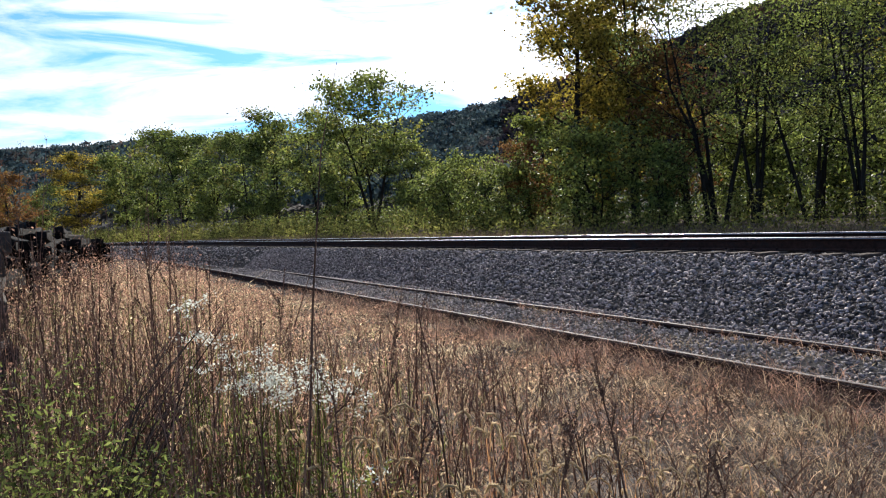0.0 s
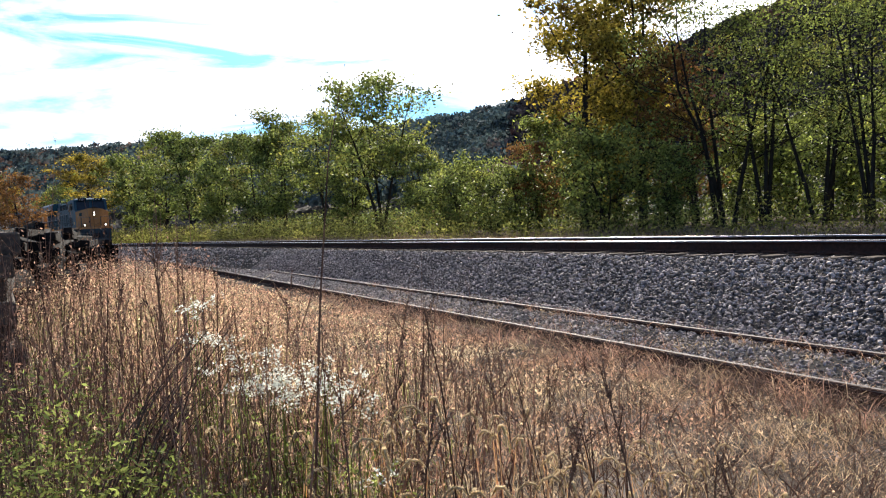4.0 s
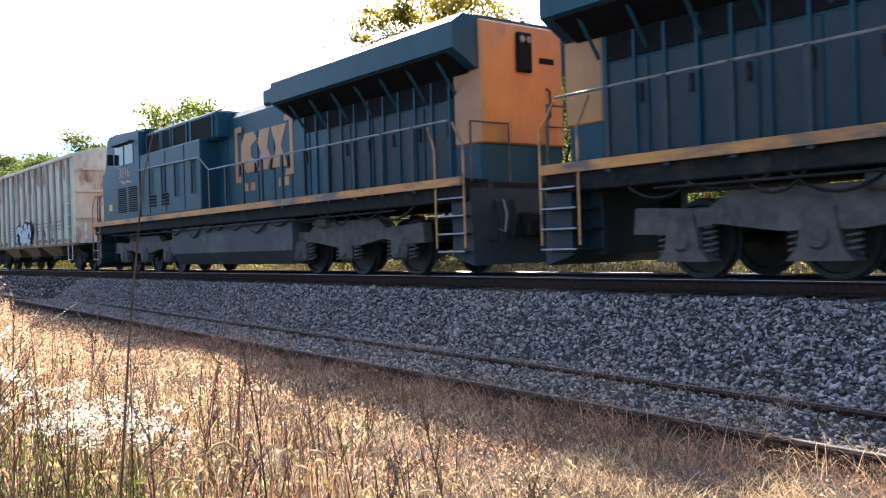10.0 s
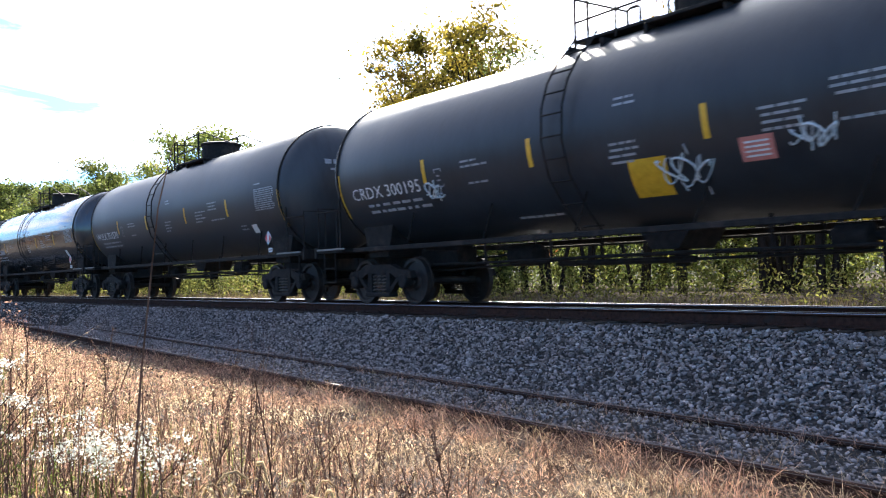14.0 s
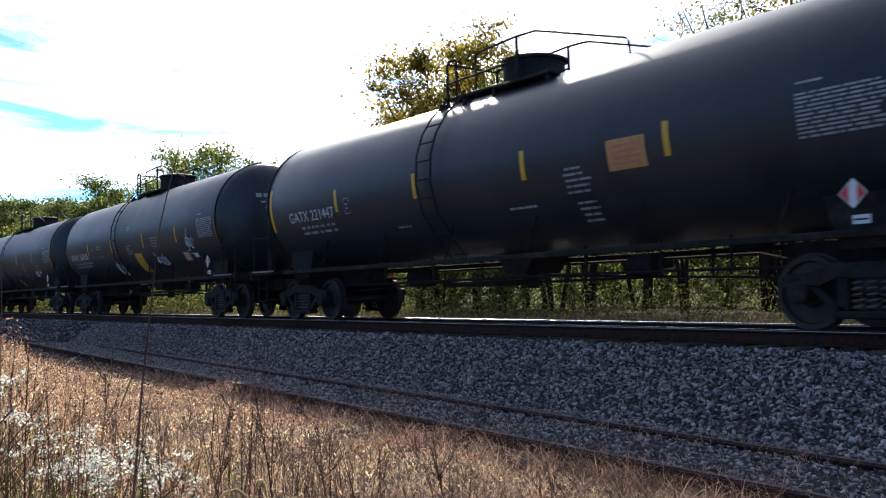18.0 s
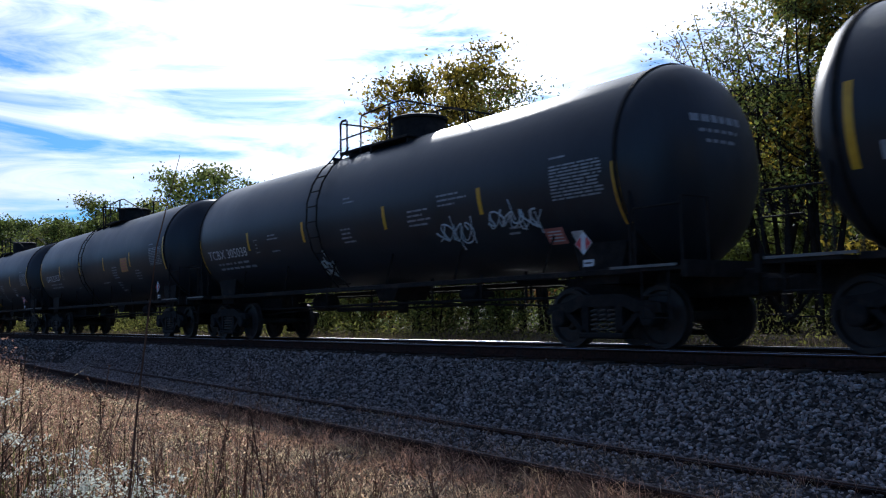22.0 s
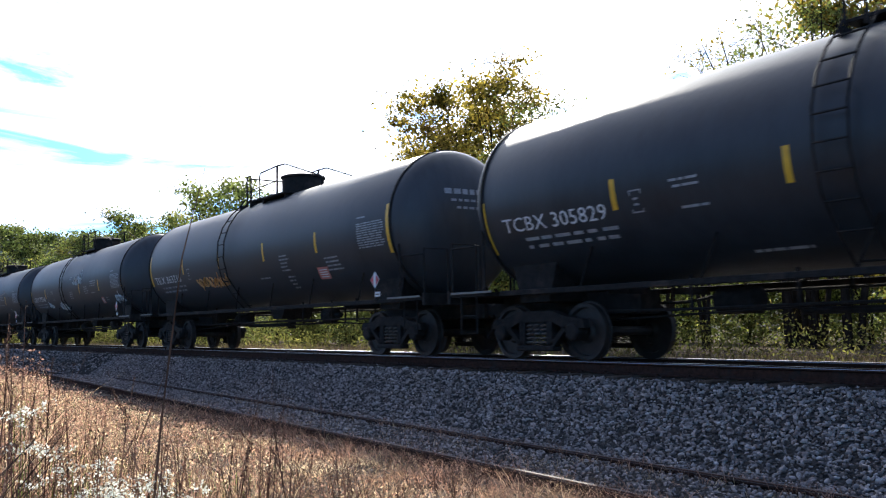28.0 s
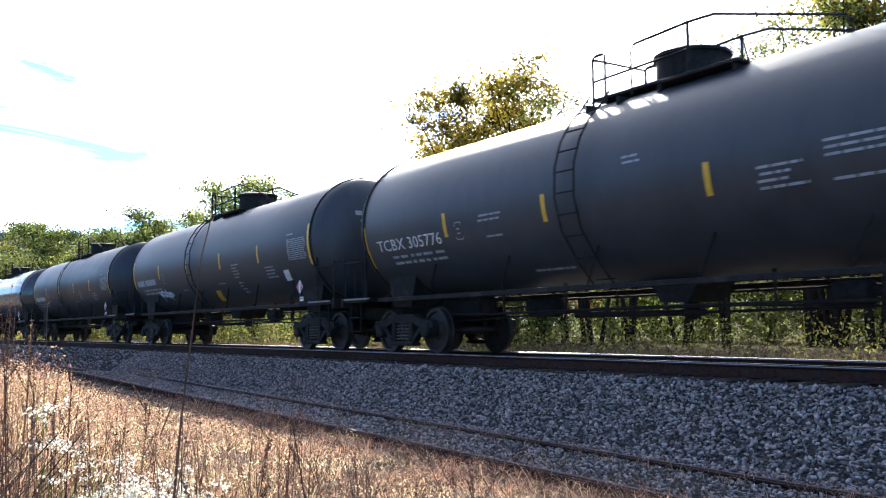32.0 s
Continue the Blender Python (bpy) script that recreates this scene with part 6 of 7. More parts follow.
# ---- grass and weeds before the siding ----
def weed_height(x, y):
    """How tall the weeds stand: high to the west, low and thin by the track to the east."""
    yaw = np.degrees(np.arctan2(-x, np.maximum(y, 0.05)))
    r = np.hypot(x, y)
    tall = np.interp(yaw, [20, 40, 48, 58, 66, 76, 82, 90, 110], [0.10, 0.12, 0.19, 0.42, 0.76, 1.08, 1.36, 1.72, 1.72])
    tuft = 0.8 + 0.3 * np.sin(2.3 * x + 1.4 * y) * np.sin(2.0 * y - 1.1 * x + 1) + 0.22 * np.sin(5.9 * x - 2.7 * y) * np.sin(6.3 * y + 1.7 * x)
    near_rail = np.clip((side_y(x) - 0.25 - y) / 2.6, 0.0, 1.0) ** 1.25
    far = np.where(yaw < 78, np.interp(r, [5, 9, 15], [1.0, 0.72, 0.45]), np.interp(r, [7, 14], [1.0, 0.85]))
    return tall * tuft * far * (0.12 + 0.88 * near_rail) * np.interp(r, [1.8, 3.0, 4.2, 6.0], [0.35, 0.6, 0.85, 1.0])



def field(n, seed, keep):
    r = np.random.default_rng(seed)
    x = -34 + 37 * r.uniform(0, 1, n) ** 0.62
    y = r.uniform(-1.3, 8.2, n)
    ok = (y < side_y(x) + SIDE_GAUGE + 0.5) & (np.hypot(x, y) > 1.9)
    x, y = x[ok], y[ok]
    clump = np.array([noise.noise((a * 0.9, b * 0.9, 3.0)) for a, b in zip(x, y)])
    ok = clump > keep + r.uniform(-0.5, 0.3, len(x))
    x, y = x[ok], y[ok]
    over = np.clip((y - side_y(x) + 0.95) / 0.6, 0, 1) * 0.96
    east = 0.72 * np.clip((60 - np.degrees(np.arctan2(-x, y))) / 16, 0, 1)
    yaw = np.degrees(np.arctan2(-x, np.maximum(y, 0.05)))
    bush = 0.45 * ((yaw > 81) & (np.hypot(x, y) < 3.3))
    ok = r.uniform(0, 1, len(x)) > np.maximum(np.maximum(over, east), bush)
    return x[ok], y[ok], r


x, y, r = field(23000, 1, 0.0)
near = r.uniform(0, 1, len(x)) > np.clip((np.hypot(x, y) - 4.5) / 5.0, 0, 0.4)
x, y = x[near], y[near]
h = weed_height(x, y) * r.uniform(0.35, 1.05, len(x))
v, f = blades(x, y, np.full(len(x), -0.03), h, r.uniform(0.0028, 0.0065, len(x)), r.uniform(0.1, 0.95, len(x)), r)
stuff("dry_grass", v, f, STRAW, "dense tall straw-coloured dry grass", "grass")
x, y, r = field(26000, 2, 0.02)
h = weed_height(x, y) * r.uniform(0.5, 1.2, len(x))
v, f = blades(x, y, np.full(len(x), -0.03), h, r.uniform(0.0022, 0.0065, len(x)), r.uniform(0.05, 1.0, len(x)), r)
stuff("brown_weeds", v, f, RUSTY_WEED, "reddish brown dried weeds among the grass", "weeds")
# greenish yellow grass that is still alive low down in the west
x, y, r = field(20000, 8, 0.0)
west = np.degrees(np.arctan2(-x, np.maximum(y, 0.05))) > 62 + r.uniform(-3, 8, len(x))
x, y = x[west], y[west]
h = weed_height(x, y) * r.uniform(0.3, 0.7, len(x))
v, f = blades(x, y, np.full(len(x), -0.03), h, r.uniform(0.004, 0.008, len(x)), r.uniform(0.1, 0.6, len(x)), r)
stuff("green_grass", v, f, WEED_GREEN, "yellow-green grass low among the dry weeds", "grass")
# litter: short curled straws lying on the ground
def litter(name, n, mat, seed, lo, hi, label, tall, patchy=-1.0):
    """Curled bits between lo and hi metres from the siding's near rail."""
    r = np.random.default_rng(seed)
    x = -22 + 25 * r.uniform(0, 1, n) ** 0.6
    y = side_y(x) + r.uniform(lo, hi, n)
    clump = np.array([noise.noise((a * 1.7, b * 2.2, seed)) for a, b in zip(x, y)])
    ok = (clump > patchy + r.uniform(-0.3, 0.3, n)) & (np.hypot(x, y) > 1.9) & (y > 0.6)
    x, y = x[ok], y[ok]
    z = np.where(y > side_y(x) + 0.08, 0.085, -0.015) + r.uniform(0, 0.02, len(x))
    v, f = blades(x, y, z, r.uniform(0.25, 1.0, len(x)) * tall, r.uniform(0.002, 0.005, len(x)), r.uniform(0.4, 2.0, len(x)), r, r.uniform(0.0, 0.4))
    stuff(name, v, f, mat, label, "grass litter")


litter("straw_litter", 70000, STRAW, 3, -5.0, -0.45, "flattened dry straw lying over bare ground", 0.17, -0.1)
litter("short_straw", 26000, STRAW, 12, -3.4, -0.5, "short curled bleached straw by the siding", 0.11, 0.0)
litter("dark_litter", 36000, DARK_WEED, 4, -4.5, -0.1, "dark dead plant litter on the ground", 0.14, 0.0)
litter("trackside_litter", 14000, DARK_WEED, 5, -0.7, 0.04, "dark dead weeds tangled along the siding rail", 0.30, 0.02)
litter("trackside_weeds", 14000, RUSTY_WEED, 6, -0.8, 0.1, "reddish dried weeds along the siding rail", 0.42, 0.12)
litter("trackside_straw", 5000, STRAW, 13, -0.6, 0.1, "bleached stalks bent over the siding rail", 0.36, 0.14)
litter("far_rail_weeds", 3500, RUSTY_WEED, 14, 1.0, 1.5, "dried weeds leaning on the far siding rail", 0.24, 0.12)
litter("siding_straw", 5000, STRAW, 7, 0.0, 1.3, "straw caught between the siding rails", 0.13, 0.15)

# dead branching stems
def stems(n, seed):
    r = random.Random(seed)
    s = Shape()
    heads = []
    for i in range(n):
        yaw = r.uniform(36, 94)
        rad = r.uniform(2.3, 9.5) if i % 2 else r.uniform(2.3, 4.6)
        x, y = at(yaw, rad)
        if y > side_y(x) - 0.3 or y < -0.6 or (yaw > 81 and rad < 3.2 and i % 2) or (yaw < 72 and rad < 4.4 and i % 5):
            continue
        if i % 7:
            hgt = float(weed_height(np.array([x]), np.array([y]))[0]) * r.uniform(0.8, 1.3) + 0.14
        else:
            hgt = float(np.interp(yaw, [38, 48, 58, 66, 90], [0.3, 0.5, 0.9, 1.2, 1.35])) * r.uniform(0.55, 1.1)
        lx, ly = r.uniform(-0.18, 0.18), r.uniform(-0.18, 0.18)
        pts = [Vector((x + lx * t ** 1.6, y + ly * t ** 1.6, hgt * t)) for t in (0, 0.35, 0.7, 1.0)]
        k0 = r.choice((0.5, 0.65, 0.8, 1.15)) * (1 + rad / 30)
        s.tube(pts, [0.0036 * k0, 0.003 * k0, 0.0022 * k0, 0.001], 4, caps=False)
        for k in range(r.randint(2, 7)):
            t = r.uniform(0.36, 0.95)
            p = pts[2].lerp(pts[3], (t - 0.7) / 0.3) if t > 0.7 else pts[1].lerp(pts[2], (t - 0.35) / 0.35)
            q = p + Vector((r.uniform(-0.12, 0.12), r.uniform(-0.12, 0.12), r.uniform(0.06, 0.2)))
            s.tube([p, q], [0.0013, 0.0007], 3, caps=False)
            heads.append(q)
        heads += [pts[3]] * 3
    return s, heads


s, heads = stems(1900, 7)
tagged(part("dead_stems", s, STEM), "thin dark dead stems with seed tips", "weed stems", kind="stuff")
hp = np.repeat(np.array([p[:] for p in heads]), 3, 0) + rng.normal(0, 0.012, (len(heads) * 3, 3))
v, f = quads(hp, np.full(len(hp), 0.009), rng)
stuff("seed_tips", v, f, DARK_WEED, "small brown seed tips on dead stems", "weeds")


# dry leaf curls, seeds and husks caught all through the weeds
def husks(name, n, mat, seed, size, label, lo, hi):
    x, y, r = field(n, seed, 0.0)
    z = weed_height(x, y) * r.uniform(lo, hi, len(x)) + 0.01
    v, f = quads(np.stack([x, y, z], 1), size * (1 + np.hypot(x, y) / 14), r, 0.0, 1.5)
    stuff(name, v, f, mat, label, "weeds")


husks("straw_husks", 80000, STRAW, 61, 0.015, "pale husks and curled leaves in the dry grass", 0.05, 0.72)
husks("rusty_husks", 64000, RUSTY_WEED, 62, 0.014, "reddish brown seed husks among the weeds", 0.3, 1.05)
husks("cream_husks", 20000, CREAM, 63, 0.012, "cream seed fluff caught in the weeds", 0.2, 0.7)


# foxtail grass with drooping bristly heads
def foxtail_kind(seed):
    r = random.Random(seed)
    fox = thing("foxtail_grass", "foxtail grass with a drooping cream bristly head", "grass plant", group="foxtails in the weeds")
    d = Vector((1, 0, 0))
    top = Vector((0.08, 0, 1.0))
    part("stalk", Shape().tube([(0, 0, -0.02), (0.02, 0, 0.6), top], [0.003, 0.0025, 0.002], 4, caps=False), STRAW, fox)
    l = r.uniform(0.07, 0.10)
    pts = [top, top + d * l * 0.35 + Vector((0, 0, l * 0.42)), top + d * l * 0.85 + Vector((0, 0, l * 0.5)), top + d * l * 1.25 + Vector((0, 0, l * 0.15)), top + d * l * 1.4 - Vector((0, 0, l * 0.4))]
    core = Shape().tube(pts, [0.002, 0.0045, 0.0055, 0.0045, 0.0015], 6)
    nr = np.random.default_rng(seed)
    hd = part("seed_head", core, CREAM, fox, "cream bristly seed head", smooth=60)
    bv, bf = [], []
    for i in range(420):
        t = nr.uniform(0.05, 3.9)
        p = pts[int(t)].lerp(pts[int(t) + 1], t % 1)
        along = (pts[int(t) + 1] - pts[int(t)]).normalized()
        out = Vector(nr.normal(size=3))
        out = (out - along * out.dot(along)).normalized()
        tip = p + out * nr.uniform(0.006, 0.011) + along * 0.01
        wide = along.cross(out) * 0.0011
        bv += [p + wide, p - wide, tip - wide * 0.3, tip + wide * 0.3]
        bf.append([4 * i, 4 * i + 1, 4 * i + 2, 4 * i + 3])
    part("bristle", fast_mesh("bristle", [q[:] for q in bv], bf, CREAM), CREAM, hd)
    return fox


def foxtails():
    r = random.Random(21)
    kinds = [foxtail_kind(200 + i) for i in range(3)]
    spots = [(r.uniform(60, 69), r.uniform(3.2, 4.4)) for _ in range(30)] + [(r.uniform(44, 60), r.uniform(3.6, 5.2)) for _ in range(44)] + [(r.uniform(66, 82), r.uniform(3.2, 5.0)) for _ in range(16)]
    for i, (yaw, rad) in enumerate(spots):
        x, y = at(yaw, rad)
        hgt = float(weed_height(np.array([x]), np.array([y]))[0]) * r.uniform(0.85, 1.2) + 0.12
        m = Matrix.Translation((x, y, 0)) @ Matrix.Rotation(r.uniform(0, 6.28), 4, "Z") @ Matrix.Rotation(r.uniform(-0.1, 0.1), 4, "X")
        if i < 3:
            ob = kinds[i]
            ob.matrix_basis = m
        else:
            ob = copy_thing(kinds[i % 3], m)
        ob.location.z = hgt - 1.0
        ob.location.z = min(ob.location.z, 0.0)


foxtails()


# white asters
def asters():
    r = np.random.default_rng(31)
    centres = []
    stalk = Shape()
    for yaw, el, rad, spread, n in ((79.6, -4.6, 4.2, 0.10, 60), (78.6, -6.6, 4.1, 0.13, 70), (76.6, -8.0, 3.9, 0.14, 90), (74.6, -9.0, 3.8, 0.16, 130), (72.6, -9.8, 3.7, 0.17, 150), (71.0, -10.2, 3.7, 0.15, 110),
                                    (75.5, -10.0, 3.7, 0.14, 70), (69.3, -15.5, 3.0, 0.06, 18)):
        c = np.array(EYE[:]) + rad * np.array(aim(yaw, el)[:])
        heads = c + r.normal(0, spread * 0.58, (max(2, n // 7), 3)) * np.array([1, 1, 0.45])
        pts = np.repeat(heads, 9, 0) + r.normal(0, 0.022, (len(heads) * 9, 3)) * np.array([1, 1, 0.4])
        centres.append(pts)
        for p in pts[::18]:
            stalk.tube([(c[0] + (p[0] - c[0]) * 0.3, c[1] + (p[1] - c[1]) * 0.3, 0.0), (p[0] * 0.7 + c[0] * 0.3, p[1] * 0.7 + c[1] * 0.3, p[2] * 0.7), tuple(p)], [0.003, 0.002, 0.001], 3, caps=False)
    c = np.concatenate(centres)
    many = np.repeat(c, 3, 0) + r.normal(0, 0.008, (len(c) * 3, 3))
    v, f = quads(many, np.full(len(many), 0.012), r, 0.3, 1.0)
    stuff("aster_flowers", v, f, PETAL, "small white aster flowers in loose sprays", "flowers")
    tagged(part("aster_stalks", stalk, WEED_GREEN), "thin green aster stalks", "flower stalks", kind="stuff")


asters()

# green undergrowth at the foot of the weeds
r = np.random.default_rng(41)
cl, sz = [], []
for yaw, rad, top, n, sp, leaf in ((89, 2.9, 1.3, 6000, 0.3, 0.015), (86, 3.0, 1.2, 5000, 0.28, 0.015), (83, 3.0, 1.0, 3500, 0.25, 0.015), (88, 3.8, 1.25, 4000, 0.4, 0.016), (80.5, 2.9, 0.8, 2500, 0.25, 0.015), (81.5, 2.25, 0.42, 800, 0.10, 0.042), (79, 2.25, 0.44, 900, 0.10, 0.042), (76.8, 2.3, 0.4, 700, 0.1, 0.04),
                                   (76, 3.7, 0.9, 1700, 0.3, 0.016), (72, 3.6, 0.85, 1500, 0.28, 0.016), (78, 4.3, 0.95, 1300, 0.4, 0.018), (69, 3.3, 0.3, 700, 0.3, 0.018), (69.5, 2.8, 0.24, 160, 0.1, 0.03), (60, 4.0, 0.12, 120, 0.5, 0.02), (45.5, 4.0, 0.24, 60, 0.05, 0.03), (44, 4.3, 0.22, 60, 0.06, 0.03), (41.8, 4.0, 0.2, 40, 0.05, 0.03)):
    gx, gy = at(yaw, rad)
    zz = top * r.uniform(0, 1, n) ** 0.7
    knots = r.normal(0, 1, (max(6, n // 40), 2)) * sp
    pick = knots[r.integers(0, len(knots), n)]
    cl.append(np.stack([gx + pick[:, 0] + r.normal(0, 0.05, n), gy + pick[:, 1] + r.normal(0, 0.05, n), zz * (1 - 0.25 * np.hypot(pick[:, 0], pick[:, 1]) / sp).clip(0.3, 1)], 1))
    sz.append(np.full(n, leaf))
cl, sz = np.concatenate(cl), np.concatenate(sz)
v, f = quads(cl, sz, r, 0.3, 1.6)
stuff("green_weeds", v, f, WEED_GREEN, "small-leaved green weeds at the foot of the dry grass", "weeds")

# the one tall stem that stands over all
tall = thing("tall_weed_stem", "single tall thin dry weed stem with a branching foot", "weed stem", Matrix.Translation((*at(73.3, 3.6), -0.02)))
part("stalk", Shape().tube([(0.0, -0.01, 0), (0.012, 0.03, 0.6), (0.03, 0.085, 1.3), (0.05, 0.15, 1.9), (0.075, 0.23, 2.25)], [0.007, 0.006, 0.0045, 0.003, 0.0012], 6), STEM, tall)
for i in range(7):
    a = i * 2.3
    part("twig", Shape().tube([(-0.02, 0.02, 0.5 + 0.12 * i), (0.1 * math.cos(a), 0.1 * math.sin(a), 0.68 + 0.13 * i)], [0.003, 0.001], 4), STEM, tall)
# single dead stalks with dark seed clusters along their tops
def seed_stalk(yaw, rad, height, lean, seed):
    r = random.Random(seed)
    nr = np.random.default_rng(seed)
    ob = thing("seed_stalk", "dead brown weed stalk with dark knobbly seed clusters", "weed stem", Matrix.Translation((*at(yaw, rad), -0.02)), group="dead seed stalks")
    rx, ry = math.cos(radians(yaw)), math.sin(radians(yaw))
    pts = [Vector((rx * lean * t * t + r.uniform(-0.012, 0.012), ry * lean * t * t + r.uniform(-0.012, 0.012), height * t)) for t in (0, 0.25, 0.5, 0.75, 1.0)]
    part("stalk", Shape().tube(pts, [0.005, 0.0045, 0.004, 0.003, 0.0015], 5), STEM, ob)
    cs = []
    for i in range(r.randint(3, 5)):
        t = r.uniform(0.55, 0.92)
        q = int(t * 4)
        p = pts[q].lerp(pts[min(4, q + 1)], t * 4 - q)
        e = p + Vector((r.uniform(-0.09, 0.09), r.uniform(-0.09, 0.09), r.uniform(0.07, 0.17)))
        part("twig", Shape().tube([p, p.lerp(e, 0.6) + Vector((0, 0, -0.01)), e], [0.0026, 0.002, 0.001], 4), STEM, ob)
        cs += [p.lerp(e, u)[:] for u in np.linspace(0.35, 1.0, 22)]
    cs += [pts[3].lerp(pts[4], u)[:] for u in np.linspace(0.0, 1.0, 50)]
    cs = np.repeat(np.array(cs), 3, 0)
    v, f = quads(cs + nr.normal(0, 0.004, cs.shape), np.full(len(cs), 0.0085), nr)
    tagged(part("seed_head", fast_mesh("seed_head", v, f, DARK_WEED), DARK_WEED, ob, "dark brown knobbly seed head"), kind="stuff")


for i, row in enumerate(((81.6, 5.0, 1.76, 0.03), (81.2, 5.1, 1.7, -0.06), (80.7, 5.0, 1.66, 0.05), (79.7, 5.2, 1.5, -0.04), (79.3, 5.1, 1.46, 0.05), (84.0, 6.0, 1.6, 0.06), (85.6, 5.6, 1.66, -0.05), (87.0, 6.0, 1.7, 0.05), (88.2, 5.4, 1.62, 0.04), (83.0, 5.5, 1.5, -0.08), (52.3, 3.2, 1.08, -0.12), (63.6, 3.5, 1.28, -0.10), (70.2, 3.0, 1.16, -0.05), (66.4, 3.1, 1.0, 0.08), (48.6, 3.4, 0.72, 0.06), (46.2, 3.6, 0.66, -0.08), (58.0, 3.3, 0.86, 0.14), (55.0, 4.1, 0.7, -0.1), (74.8, 4.4, 1.42, 0.1), (78.4, 5.0, 1.5, 0.05), (68.0, 4.6, 1.2, 0.12), (61.0, 4.8, 0.95, -0.05))):
    seed_stalk(*row, 300 + i)
# bundle of bent dead stalks
bent = thing("bent_weed_bundle", "loose bundle of dark bent dead stalks leaning over", "weed stems", Matrix.Translation((*at(88.5, 2.9), 0)))
away = Vector(at(77.0, 3.6)) - Vector(at(88.5, 2.9))
for i in range(22):
    k, up = random.uniform(0.6, 1.08), random.uniform(0.82, 1.12)
    bx0, by0 = random.uniform(-0.3, 0.2), random.uniform(-0.16, 0.2)
    part("bent_stalk", Shape().tube([(bx0, by0, 0), (bx0 * 0.8 + away.x * 0.22 * k, by0 * 0.8 + away.y * 0.22 * k, 0.52 * up), (bx0 * 0.5 + away.x * 0.6 * k, by0 * 0.5 + away.y * 0.6 * k, 0.98 * up), (bx0 * 0.3 + away.x * k, by0 * 0.3 + away.y * k, 1.2 * up)],
         [0.004, 0.0034, 0.0026, 0.001], 4), DEAD_DARK, bent)


# ---- stacks of old ties ----
def tie_stack(m, rows, across, seed):
    r = random.Random(seed)
    st = thing("tie_stack", "stack of dark weathered used railway ties beside the weeds", "tie stack", m, group="stacks of old ties")
    me = Shape().box(-0.115, 0.115, -1.3, 1.3, 0, 0.175, cut=0.015).mesh("stacked_tie", TIE_END if seed == 0 else OLD_TIE)
    loose = 0.3 if seed == 0 else 1.0
    tops = [rows - round(loose * (abs(j - across * 0.45) * 0.45 + r.uniform(0, 1.6))) for j in range(across)]
    for i in range(rows):
        for j in range(across):
            if i >= tops[j]:
                continue
            o = part("stacked_tie", me, TIE_END, st, m=pose((j - across / 2) * 0.245 + r.uniform(-0.09, 0.09) * loose, r.uniform(-0.6, 0.6) * loose, i * 0.172, r.uniform(-5, 5) * loose, r.uniform(-14, 14) * loose, r.uniform(-12, 12) * loose))
    return st


for i, (yaw, rad, rows, turn) in enumerate(((95.9, 8.8, 11, 91), (92.6, 17.0, 11, 86), (90.8, 20.0, 12, 88), (89.2, 23.0, 12, 86), (87.9, 26.0, 12, 88), (86.7, 29.5, 12, 86), (85.7, 33.0, 11, 88))):
    tie_stack(Matrix.Translation((*at(yaw, rad), -0.02)) @ Matrix.Rotation(radians(turn), 4, "Z"), rows, 9, i)


# ---- trees ----
TALL = []          # the true height of each kind built


